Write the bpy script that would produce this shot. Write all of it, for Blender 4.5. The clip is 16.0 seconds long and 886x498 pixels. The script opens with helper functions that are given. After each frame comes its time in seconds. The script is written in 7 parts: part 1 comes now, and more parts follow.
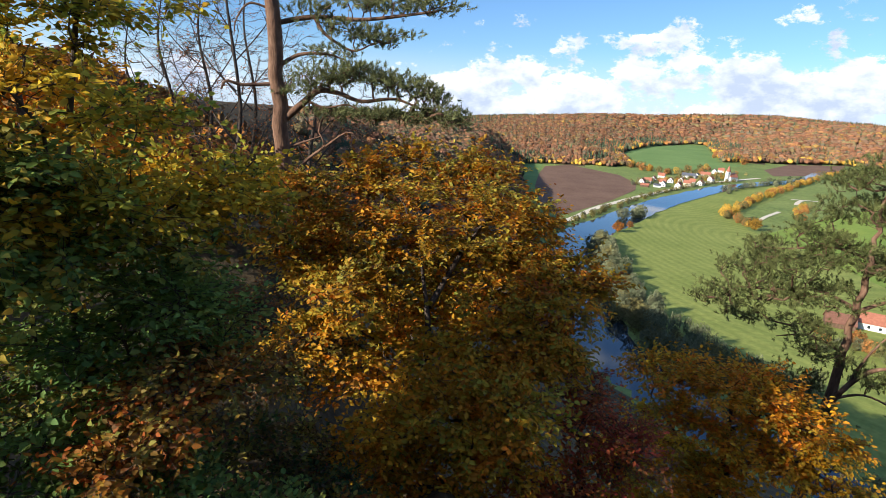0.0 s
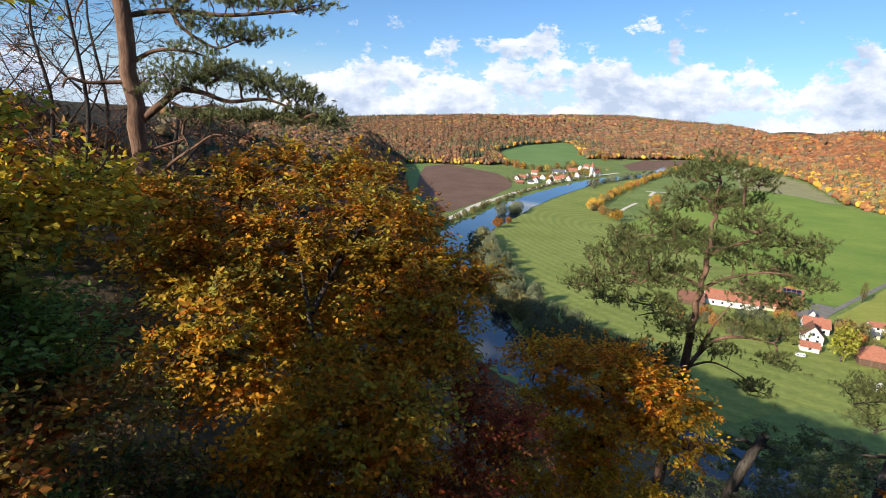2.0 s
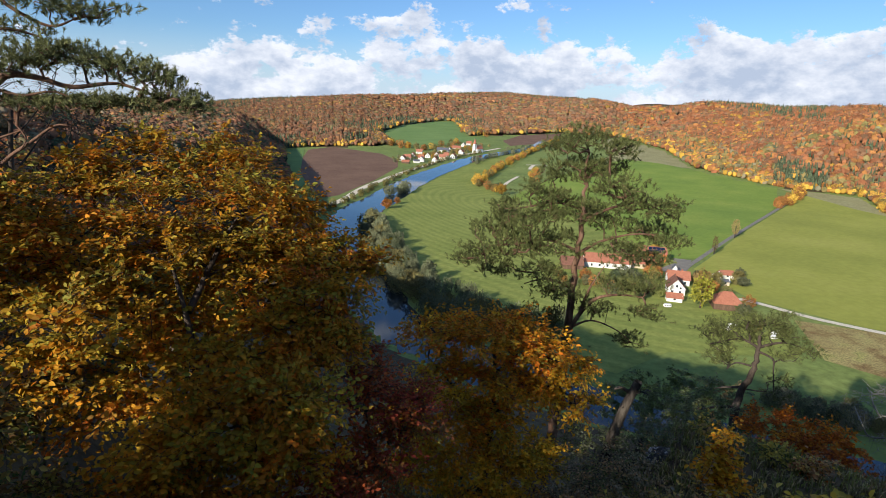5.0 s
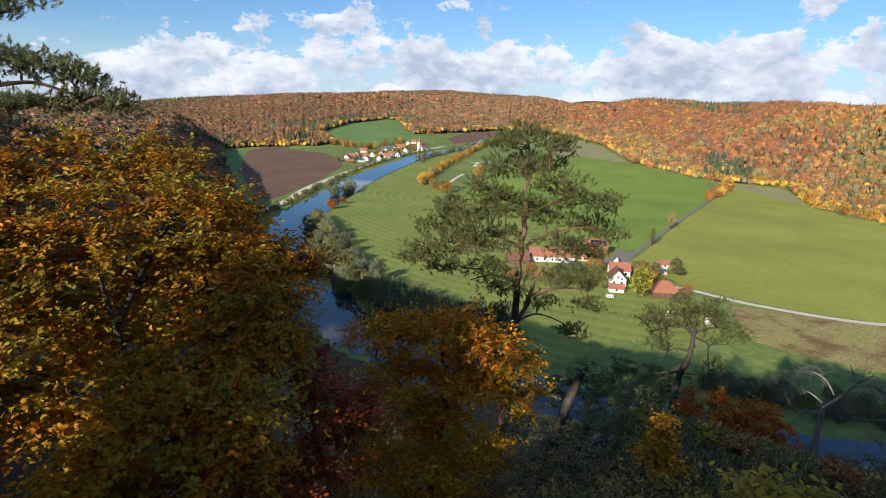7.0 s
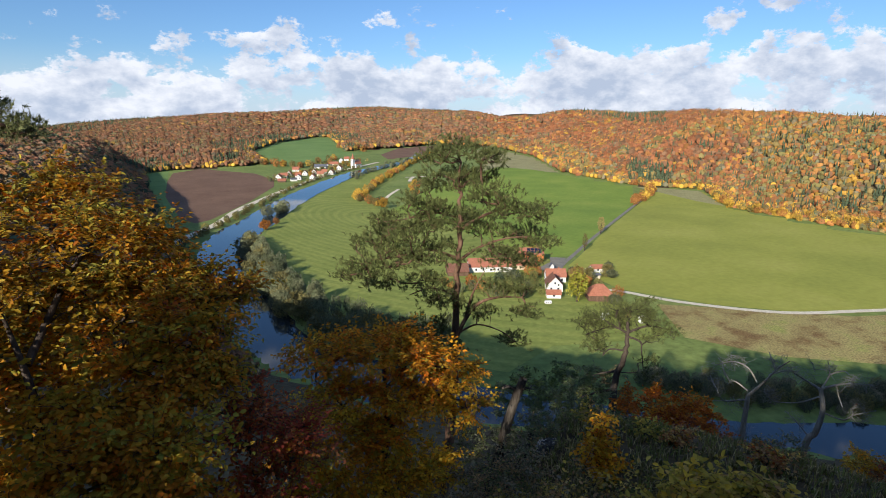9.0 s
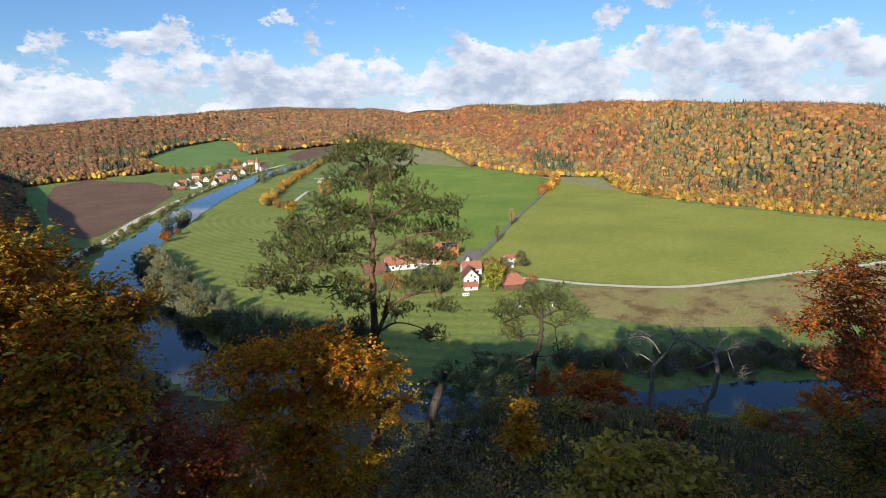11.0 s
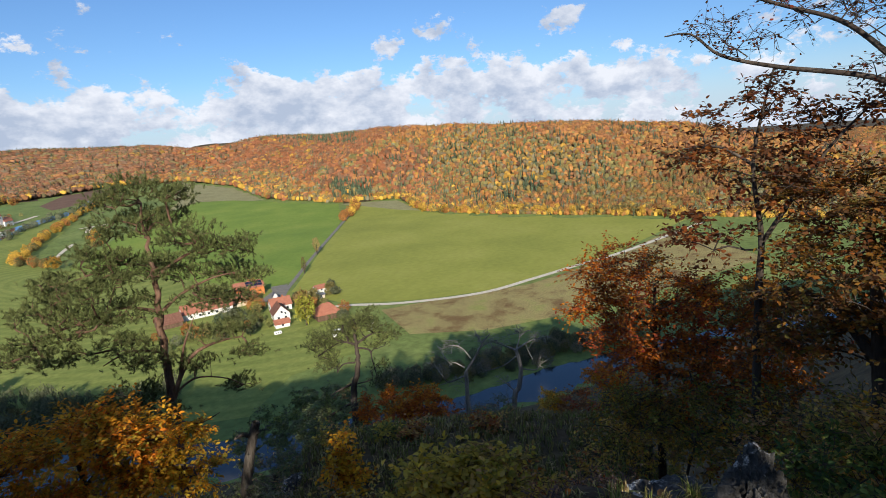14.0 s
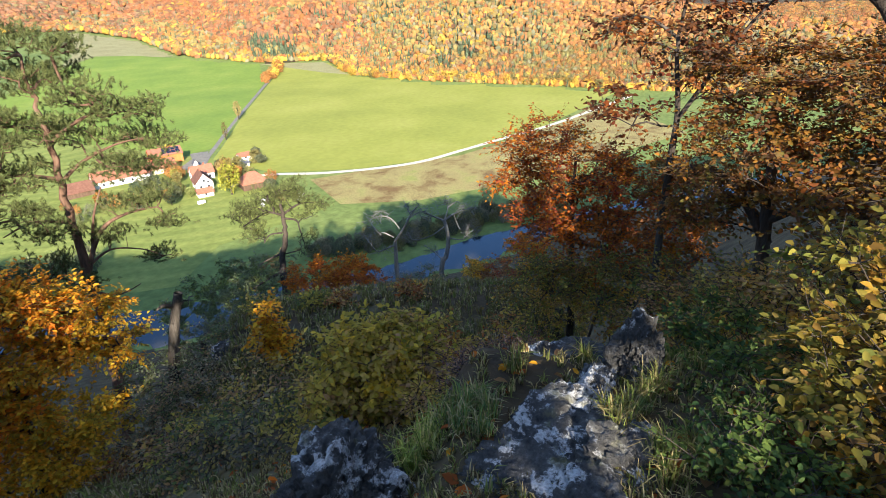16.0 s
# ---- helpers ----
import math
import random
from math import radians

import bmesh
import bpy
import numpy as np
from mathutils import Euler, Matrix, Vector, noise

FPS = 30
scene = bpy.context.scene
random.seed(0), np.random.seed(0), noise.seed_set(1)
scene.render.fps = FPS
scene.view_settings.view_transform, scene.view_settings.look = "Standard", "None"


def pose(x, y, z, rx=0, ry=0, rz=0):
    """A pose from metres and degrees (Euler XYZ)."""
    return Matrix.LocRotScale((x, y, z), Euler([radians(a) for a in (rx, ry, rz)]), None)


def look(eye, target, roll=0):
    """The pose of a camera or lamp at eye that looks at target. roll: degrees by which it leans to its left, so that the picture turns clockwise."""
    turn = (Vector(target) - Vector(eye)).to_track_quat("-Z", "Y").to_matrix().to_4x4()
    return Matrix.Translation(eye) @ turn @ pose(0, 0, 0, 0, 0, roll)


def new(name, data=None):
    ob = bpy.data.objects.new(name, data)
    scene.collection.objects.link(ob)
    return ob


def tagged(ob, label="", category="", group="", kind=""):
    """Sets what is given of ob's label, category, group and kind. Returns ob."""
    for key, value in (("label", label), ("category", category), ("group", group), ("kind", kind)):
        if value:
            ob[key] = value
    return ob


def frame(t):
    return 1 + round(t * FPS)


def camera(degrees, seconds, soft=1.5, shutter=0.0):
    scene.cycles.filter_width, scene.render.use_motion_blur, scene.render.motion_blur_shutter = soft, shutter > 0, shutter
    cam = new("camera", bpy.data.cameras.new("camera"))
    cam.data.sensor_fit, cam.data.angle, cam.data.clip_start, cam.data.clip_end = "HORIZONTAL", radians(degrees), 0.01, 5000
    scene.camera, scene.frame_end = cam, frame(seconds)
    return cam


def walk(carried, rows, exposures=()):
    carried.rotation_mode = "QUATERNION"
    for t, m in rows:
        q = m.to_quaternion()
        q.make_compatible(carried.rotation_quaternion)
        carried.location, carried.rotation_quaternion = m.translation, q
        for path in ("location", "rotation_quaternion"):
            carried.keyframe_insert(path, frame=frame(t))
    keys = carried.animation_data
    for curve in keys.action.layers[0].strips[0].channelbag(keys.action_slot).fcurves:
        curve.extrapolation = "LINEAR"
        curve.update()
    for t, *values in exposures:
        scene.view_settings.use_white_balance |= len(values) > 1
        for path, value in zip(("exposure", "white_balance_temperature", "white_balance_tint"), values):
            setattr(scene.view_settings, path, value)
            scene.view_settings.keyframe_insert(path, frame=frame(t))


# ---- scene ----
EYE = 80.0
cam = camera(77.3, 16.0, 0.9)
PATH = [
    (0.0, 76.00, -4.00, -0.00), (0.5, 76.29, -4.19, -2.96), (1.0, 76.45, -4.58, -6.20), (1.5, 76.67, -4.38, -9.48),
    (2.0, 76.91, -3.87, -12.18), (2.5, 76.97, -3.28, -14.65), (3.0, 77.07, -2.85, -17.22), (3.5, 77.10, -2.76, -19.01),
    (4.0, 76.86, -2.53, -20.61), (4.5, 76.10, -2.37, -22.39), (7.0, 75.63, -1.98, -29.71), (7.5, 76.11, -1.55, -31.34),
    (8.0, 76.63, -1.13, -33.17), (8.5, 77.15, -0.87, -34.88), (11.0, 76.95, 1.34, -45.89), (11.5, 77.62, 1.56, -49.35),
    (12.0, 78.32, 2.00, -52.37), (12.5, 78.71, 2.61, -54.83), (13.0, 78.74, 3.27, -58.15), (13.5, 78.73, 3.68, -62.20),
    (14.0, 78.65, 4.25, -66.66), (14.5, 77.53, 5.12, -69.97), (15.0, 74.53, 5.07, -72.14), (15.5, 69.64, 3.40, -73.38),
    (16.0, 64.98, 1.59, -73.19)]
DRIFT = [(0.0, -0.22, 0.03), (4.5, -0.10, 0.02), (8.0, 0.0, 0.0), (11.0, 0.08, -0.03), (13.0, 0.15, -0.08), (16.0, 0.28, -0.20)]


def drift(t):
    ts = [q[0] for q in DRIFT]
    return np.interp(t, ts, [q[1] for q in DRIFT]), np.interp(t, ts, [q[2] for q in DRIFT])


walk(cam, [(t, pose(*drift(t), EYE, rx, ry, rz)) for t, rx, ry, rz in PATH],
     [(0.0, 0.78), (2.0, 0.6), (4.5, 0.42), (11.0, 0.35), (14.0, 0.30), (14.5, 0.34), (15.0, 0.5), (15.5, 0.88), (16.0, 1.46)])

# ---- light ----
SUN_AZ, SUN_EL = 242.0, 22.5
world = bpy.data.worlds.new("sky")
scene.world = world
world.use_nodes = True


def compass(az, el=0.0):
    a, e = radians(az), radians(el)
    return Vector((math.sin(a) * math.cos(e), math.cos(a) * math.cos(e), math.sin(e)))


def build_sky():
    nt = world.node_tree
    nt.nodes.clear()
    N = nt.nodes.new

    def link(a, b):
        nt.links.new(a, b)

    def math_node(op, a, b=None):
        n = N("ShaderNodeMath")
        n.operation = op
        for k, v in enumerate((a, b)):
            if v is None:
                continue
            if isinstance(v, (int, float)):
                n.inputs[k].default_value = v
            else:
                link(v, n.inputs[k])
        return n.outputs[0]

    sky = N("ShaderNodeTexSky")
    sky.sky_type = "NISHITA"
    sky.sun_disc = False
    sky.sun_elevation = radians(SUN_EL)
    sky.sun_rotation = radians(SUN_AZ)
    sky.air_density, sky.dust_density, sky.ozone_density = 1.0, 0.3, 4.0
    tc = N("ShaderNodeTexCoord")
    sep = N("ShaderNodeSeparateXYZ")
    link(tc.outputs["Generated"], sep.inputs[0])
    el = sep.outputs[2]
    flat = N("ShaderNodeMapping")
    flat.inputs["Scale"].default_value = (1.0, 1.0, 1.5)
    link(tc.outputs["Generated"], flat.inputs[0])
    mp = N("ShaderNodeMapping")
    mp.inputs["Scale"].default_value = (1.0, 1.0, 1.7)
    mp.inputs["Location"].default_value = (0.37, 0.1, 0.0)
    link(tc.outputs["Generated"], mp.inputs[0])
    big = N("ShaderNodeTexNoise")
    big.inputs["Scale"].default_value, big.inputs["Detail"].default_value, big.inputs["Roughness"].default_value = 10.0, 12.0, 0.66
    link(mp.outputs[0], big.inputs["Vector"])
    # cloud cover: a bank of cumulus low over the horizon that thins out upwards
    ramp = N("ShaderNodeValToRGB")
    ramp.color_ramp.elements[0].position, ramp.color_ramp.elements[0].color = 0.0, (0.26, 0.26, 0.26, 1)
    # thicker again overhead: unseen cloud added to brighten the shade
    ramp.color_ramp.elements[1].position, ramp.color_ramp.elements[1].color = 0.55, (0.19, 0.19, 0.19, 1)
    for p, v in ((0.02, 0.22), (0.04, 0.16), (0.07, 0.09), (0.11, 0.05), (0.2, 0.02), (0.36, 0.03), (0.45, 0.14)):
        e = ramp.color_ramp.elements.new(p)
        e.color = (v, v, v, 1)
    link(el, ramp.inputs[0])
    dens = math_node("ADD", math_node("SUBTRACT", math_node("MULTIPLY", big.outputs["Fac"], 1.62), 0.185), ramp.outputs[0])
    # heaps of cumulus: bearing, height and half-width in degrees
    heaps = ((22, 7.0, 3.4), (18, 5.2, 4.2), (10, 3.2, 6), (2, 2.6, 5), (35.5, 5.2, 4), (40.5, 5.6, 3), (49.6, 5.6, 3.6), (57, 4.6, 5), (64, 5.2, 5), (71, 5.6, 5), (76, 5.4, 5), (84, 4.6, 6), (27, 3.4, 5), (33, 2.8, 5), (45, 3.2, 5), (53, 3.0, 5), (61, 3.0, 5), (14, 2.6, 5), (30.5, 9.8, 1.8), (62, 8.6, 2.2), (66, 9.9, 1.8), (79, 9.4, 2.4), (97, 6, 4))
    total = None
    for az, e, w in heaps:
        c = compass(az, e)
        dist = N("ShaderNodeVectorMath")
        dist.operation = "DISTANCE"
        link(flat.outputs[0], dist.inputs[0])
        dist.inputs[1].default_value = (c.x, c.y, c.z * 1.5)
        lobe = N("ShaderNodeMapRange")
        lobe.interpolation_type = "SMOOTHSTEP"
        lobe.inputs[1].default_value, lobe.inputs[2].default_value = radians(w) * 1.9, 0.0
        lobe.inputs[3].default_value, lobe.inputs[4].default_value = 0.0, 0.34
        link(dist.outputs["Value"], lobe.inputs[0])
        total = lobe.outputs[0] if total is None else math_node("MAXIMUM", total, lobe.outputs[0])
    dens = math_node("ADD", dens, total)
    mr = N("ShaderNodeMapRange")
    mr.interpolation_type = "SMOOTHSTEP"
    mr.inputs[1].default_value, mr.inputs[2].default_value = 0.875, 0.985
    link(dens, mr.inputs[0])
    # lit tops and greyer undersides: the cover a little higher up
    mp2 = N("ShaderNodeMapping")
    mp2.inputs["Scale"].default_value = (1.0, 1.0, 1.7)
    mp2.inputs["Location"].default_value = (0.37, 0.1, 0.035)
    link(tc.outputs["Generated"], mp2.inputs[0])
    up = N("ShaderNodeTexNoise")
    up.inputs["Scale"].default_value, up.inputs["Detail"].default_value = 10.0, 8.0
    link(mp2.outputs[0], up.inputs["Vector"])
    billow = N("ShaderNodeTexNoise")
    billow.inputs["Scale"].default_value, billow.inputs["Detail"].default_value, billow.inputs["Roughness"].default_value = 34.0, 6.0, 0.6
    link(mp2.outputs[0], billow.inputs["Vector"])
    lit = N("ShaderNodeMapRange")
    lit.inputs[1].default_value, lit.inputs[2].default_value = 0.62, 0.42
    link(math_node("ADD", math_node("MULTIPLY", up.outputs["Fac"], 0.6), math_node("MULTIPLY", billow.outputs["Fac"], 0.4)), lit.inputs[0])
    cc = N("ShaderNodeMix")
    cc.data_type = "RGBA"
    cc.inputs["A"].default_value = (0.38, 0.45, 0.58, 1)
    cc.inputs["B"].default_value = (0.71, 0.74, 0.81, 1)
    link(lit.outputs[0], cc.inputs["Factor"])
    sk = N("ShaderNodeVectorMath")
    sk.operation = "SCALE"
    sk.inputs["Scale"].default_value = 0.09
    tone = N("ShaderNodeVectorMath")
    tone.operation = "MULTIPLY"
    tone.inputs[1].default_value = (0.80, 0.97, 1.18)
    link(sky.outputs[0], tone.inputs[0])
    link(tone.outputs[0], sk.inputs[0])
    # pale haze along the horizon
    veil = N("ShaderNodeMapRange")
    veil.interpolation_type = "SMOOTHSTEP"
    veil.inputs[1].default_value, veil.inputs[2].default_value = 0.0, 0.12
    veil.inputs[3].default_value, veil.inputs[4].default_value = 0.75, 0.0
    link(el, veil.inputs[0])
    low = N("ShaderNodeMix")
    low.data_type = "RGBA"
    link(veil.outputs[0], low.inputs["Factor"])
    link(sk.outputs[0], low.inputs["A"])
    low.inputs["B"].default_value = (0.46, 0.56, 0.70, 1)
    mix = N("ShaderNodeMix")
    mix.data_type = "RGBA"
    link(mr.outputs[0], mix.inputs["Factor"])
    link(low.outputs["Result"], mix.inputs["A"])
    link(cc.outputs["Result"], mix.inputs["B"])
    bg = N("ShaderNodeBackground")
    link(mix.outputs["Result"], bg.inputs[0])
    bg.inputs[1].default_value = 1.0
    out = N("ShaderNodeOutputWorld")
    link(bg.outputs[0], out.inputs[0])


build_sky()
sun = new("sun", bpy.data.lights.new("sun", "SUN"))
sun.data.energy, sun.data.angle, sun.data.color = 4.7, radians(0.53), (1.0, 0.93, 0.82)
sun.matrix_world = look(compass(SUN_AZ, SUN_EL) * 400 + Vector((0, 0, EYE)), (0, 0, EYE))


# ---- materials ----
def material(name, build, rough=0.8, spec=0.3):
    m = bpy.data.materials.new(name)
    m.use_nodes = True
    nt = m.node_tree
    b = nt.nodes["Principled BSDF"]
    b.inputs["Roughness"].default_value = rough
    b.inputs["Specular IOR Level"].default_value = spec
    build(nt, b)
    return m


def noise_node(nt, scale, detail=4.0, rough=0.55, source="Object", stretch=None):
    n = nt.nodes.new("ShaderNodeTexNoise")
    n.inputs["Scale"].default_value, n.inputs["Detail"].default_value, n.inputs["Roughness"].default_value = scale, detail, rough
    if source == "Position":
        v = nt.nodes.new("ShaderNodeNewGeometry").outputs["Position"]
    else:
        v = nt.nodes.new("ShaderNodeTexCoord").outputs[source]
    if stretch:
        mp = nt.nodes.new("ShaderNodeMapping")
        mp.inputs["Scale"].default_value = stretch
        nt.links.new(v, mp.inputs[0])
        v = mp.outputs[0]
    nt.links.new(v, n.inputs["Vector"])
    return n.outputs["Fac"]


def ramp_node(nt, fac, stops):
    r = nt.nodes.new("ShaderNodeValToRGB")
    el = r.color_ramp.elements
    el[0].position, el[0].color = stops[0][0], (*stops[0][1], 1)
    el[1].position, el[1].color = stops[-1][0], (*stops[-1][1], 1)
    for p, c in stops[1:-1]:
        e = el.new(p)
        e.color = (*c, 1)
    nt.links.new(fac, r.inputs[0])
    return r.outputs[0]


def mix_node(nt, fac, a, b, blend="MIX"):
    m = nt.nodes.new("ShaderNodeMix")
    m.data_type, m.blend_type = "RGBA", blend
    for k, v in (("Factor", fac), ("A", a), ("B", b)):
        if isinstance(v, (int, float)):
            m.inputs[k].default_value = v
        elif isinstance(v, tuple):
            m.inputs[k].default_value = (*v, 1)
        else:
            nt.links.new(v, m.inputs[k])
    return m.outputs["Result"]


def bump_node(nt, b, height, strength, distance):
    n = nt.nodes.new("ShaderNodeBump")
    n.inputs["Strength"].default_value, n.inputs["Distance"].default_value = strength, distance
    nt.links.new(height, n.inputs["Height"])
    nt.links.new(n.outputs[0], b.inputs["Normal"])


def surface(name, stops, scale=1.0, fine=8.0, rough=0.85, bump=0.4, dist=0.02, spec=0.2, source="Object", stretch=None, grain=0.26):
    """Two scales of mottling between the colours of stops, with relief."""
    def build(nt, b):
        a = noise_node(nt, scale, 5.0, 0.6, source, stretch)
        f = noise_node(nt, fine * scale, 4.0, 0.6, source, stretch)
        col = ramp_node(nt, a, stops)
        var = ramp_node(nt, f, [(0.3, (1 - grain,) * 3), (0.7, (1 + grain,) * 3)])
        nt.links.new(mix_node(nt, 1.0, col, var, "MULTIPLY"), b.inputs["Base Color"])
        if bump:
            bump_node(nt, b, f, bump, dist)
    return material(name, build, rough, spec)


def leaf_material(name, glow=0.35, rough=0.55, vary=0.26, soft=False):
    """Foliage: the colour of each leaf comes from its own tint; thin leaves let light through."""
    m = bpy.data.materials.new(name)
    m.use_nodes = True
    nt = m.node_tree
    b = nt.nodes["Principled BSDF"]
    at = nt.nodes.new("ShaderNodeAttribute")
    at.attribute_name = "tint"
    geo = nt.nodes.new("ShaderNodeNewGeometry")
    var = ramp_node(nt, geo.outputs["Random Per Island"], [(0.0, (1 - vary,) * 3), (1.0, (1 + vary,) * 3)])
    col = mix_node(nt, 1.0, at.outputs["Color"], var, "MULTIPLY")
    nt.links.new(col, b.inputs["Base Color"])
    b.inputs["Roughness"].default_value = rough
    b.inputs["Specular IOR Level"].default_value = 0.15
    tr = nt.nodes.new("ShaderNodeBsdfTranslucent")
    if soft:
        # the round of the whole crown, stored with each leaf clump
        rd = nt.nodes.new("ShaderNodeAttribute")
        rd.attribute_name = "crown_round"
        nt.links.new(rd.outputs["Vector"], b.inputs["Normal"])
    nt.links.new(col, tr.inputs[0])
    mx = nt.nodes.new("ShaderNodeMixShader")
    mx.inputs[0].default_value = glow
    nt.links.new(b.outputs[0], mx.inputs[1])
    nt.links.new(tr.outputs[0], mx.inputs[2])
    nt.links.new(mx.outputs[0], nt.nodes["Material Output"].inputs[0])
    return m


LEAF = leaf_material("leaf", 0.45, 0.65)
NEEDLE = leaf_material("needle", 0.15, 0.7)
WOODS = leaf_material("wood_foliage", 0.12, 0.85, 0.12)
CROWNS = leaf_material("crown_foliage", 0.0, 0.9, 0.36, True)
SNAG = surface("weathered_snag", [(0.35, (0.035, 0.028, 0.022)), (0.5, (0.085, 0.07, 0.055)), (0.7, (0.19, 0.165, 0.135))], 9.0, 6.0, 0.9, 0.9, 0.03, stretch=(1, 1, 0.2))
BARK = surface("bark", [(0.3, (0.035, 0.026, 0.02)), (0.55, (0.085, 0.065, 0.05)), (0.8, (0.15, 0.125, 0.10))], 6.0, 6.0, 0.9, 0.8, 0.02, stretch=(1, 1, 0.25))
PINE_BARK = surface("pine_bark", [(0.3, (0.06, 0.035, 0.025)), (0.5, (0.17, 0.095, 0.06)), (0.8, (0.27, 0.17, 0.115))], 5.0, 5.0, 0.9, 0.9, 0.02, stretch=(1, 1, 0.3))
DEAD_WOOD = surface("dead_wood", [(0.3, (0.17, 0.15, 0.125)), (0.55, (0.29, 0.265, 0.225)), (0.8, (0.42, 0.39, 0.34))], 5.0, 6.0, 0.9, 0.7, 0.01, stretch=(1, 1, 0.2))
FOREST_FLOOR = surface("forest_floor", [(0.3, (0.045, 0.03, 0.016)), (0.5, (0.085, 0.06, 0.03)), (0.7, (0.13, 0.105, 0.05))], 0.5, 12.0, 0.95, 0.6, 0.08)
GRASSLAND = surface("grassland", [(0.3, (0.14, 0.19, 0.05)), (0.5, (0.18, 0.23, 0.06)), (0.7, (0.22, 0.26, 0.075))], 0.02, 14.0, 0.95, 0.3, 0.1)
MEADOW_B = surface("bright_grass", [(0.3, (0.16, 0.24, 0.04)), (0.5, (0.20, 0.28, 0.045)), (0.7, (0.25, 0.31, 0.055))], 0.02, 16.0, 0.95, 0.3, 0.1, grain=0.09)
MEADOW_C = surface("pale_grass", [(0.3, (0.25, 0.27, 0.05)), (0.5, (0.31, 0.32, 0.06)), (0.7, (0.37, 0.36, 0.08))], 0.012, 22.0, 0.95, 0.3, 0.1, grain=0.09)
MEADOW_F = surface("far_grass", [(0.3, (0.13, 0.22, 0.06)), (0.7, (0.19, 0.28, 0.08))], 0.015, 12.0, 0.95, 0.3, 0.1, grain=0.09)
SOIL = surface("ploughed_soil", [(0.3, (0.15, 0.085, 0.055)), (0.7, (0.21, 0.125, 0.08))], 0.03, 20.0, 0.95, 0.5, 0.15)
STUBBLE = surface("stubble", [(0.36, (0.20, 0.125, 0.05)), (0.46, (0.30, 0.235, 0.09)), (0.56, (0.35, 0.29, 0.11)), (0.68, (0.29, 0.29, 0.08))], 0.07, 22.0, 0.95, 0.6, 0.2, grain=0.5, stretch=(1.0, 1.0, 1.0))
FALLOW = surface("fallow", [(0.3, (0.27, 0.24, 0.11)), (0.7, (0.34, 0.32, 0.15))], 0.05, 12.0, 0.95, 0.4, 0.1)
GRAVEL = surface("gravel", [(0.3, (0.60, 0.53, 0.40)), (0.7, (0.74, 0.67, 0.53))], 0.4, 10.0, 0.95, 0.3, 0.02)
ASPHALT = surface("asphalt", [(0.3, (0.19, 0.175, 0.145)), (0.7, (0.28, 0.255, 0.21))], 0.3, 12.0, 0.9, 0.2, 0.01)
PLASTER = surface("white_plaster", [(0.3, (0.68, 0.66, 0.61)), (0.7, (0.80, 0.78, 0.74))], 0.6, 10.0, 0.9, 0.2, 0.01)
CREAM = surface("cream_plaster", [(0.3, (0.58, 0.48, 0.33)), (0.7, (0.68, 0.57, 0.41))], 0.6, 10.0, 0.9, 0.2, 0.01)
TIMBER = surface("weathered_boards", [(0.3, (0.10, 0.06, 0.04)), (0.7, (0.19, 0.12, 0.08))], 1.5, 8.0, 0.9, 0.4, 0.02, stretch=(1, 1, 0.1))
ORANGE_WOOD = surface("orange_boards", [(0.3, (0.52, 0.17, 0.05)), (0.7, (0.64, 0.23, 0.075))], 1.5, 8.0, 0.85, 0.3, 0.02, stretch=(1, 1, 0.1))
TILE_RED = surface("red_tile", [(0.3, (0.32, 0.12, 0.075)), (0.7, (0.44, 0.18, 0.11))], 1.0, 8.0, 0.85, 0.5, 0.03)
TILE_BROWN = surface("brown_tile", [(0.3, (0.16, 0.075, 0.05)), (0.7, (0.25, 0.12, 0.08))], 1.0, 8.0, 0.85, 0.5, 0.03)
TILE_GREY = surface("grey_tile", [(0.3, (0.09, 0.095, 0.11)), (0.7, (0.15, 0.155, 0.175))], 1.0, 8.0, 0.8, 0.5, 0.03)
GLASS_DARK = surface("window_glass", [(0.3, (0.02, 0.025, 0.03)), (0.7, (0.04, 0.05, 0.06))], 1.0, 3.0, 0.08, 0.0, spec=0.6)
SOLAR = surface("solar_cells", [(0.3, (0.012, 0.016, 0.035)), (0.7, (0.02, 0.028, 0.06))], 2.0, 4.0, 0.15, 0.0, spec=0.6)
WHITE_PAINT = surface("white_paint", [(0.3, (0.74, 0.74, 0.73)), (0.7, (0.82, 0.82, 0.81))], 2.0, 6.0, 0.5, 0.1, 0.004)
def limestone_build(nt, b):
    """Dark weathered limestone with grey bloom, crisp white lichen patches and moss."""
    big = noise_node(nt, 4.5, 6.0, 0.65, "Position")
    mid = noise_node(nt, 14.0, 6.0, 0.7, "Position")
    fine = noise_node(nt, 60.0, 5.0, 0.7, "Position")
    col = ramp_node(nt, mid, [(0.3, (0.028, 0.027, 0.025)), (0.5, (0.085, 0.08, 0.072)), (0.7, (0.20, 0.19, 0.17))])
    white = ramp_node(nt, mix_node(nt, 0.45, big, mid), [(0.52, (0.0,) * 3), (0.56, (1.0,) * 3)])
    pale = ramp_node(nt, fine, [(0.35, (0.30, 0.29, 0.27)), (0.6, (0.62, 0.60, 0.56))])
    col = mix_node(nt, white, col, pale)
    moss = ramp_node(nt, noise_node(nt, 7.0, 5.0, 0.6, "Position"), [(0.58, (0.0,) * 3), (0.66, (0.7,) * 3)])
    col = mix_node(nt, moss, col, (0.11, 0.10, 0.035))
    nt.links.new(col, b.inputs["Base Color"])
    bump_node(nt, b, mix_node(nt, 0.5, mid, fine), 1.0, 0.03)


LIMESTONE = material("limestone", limestone_build, 0.95, 0.1)


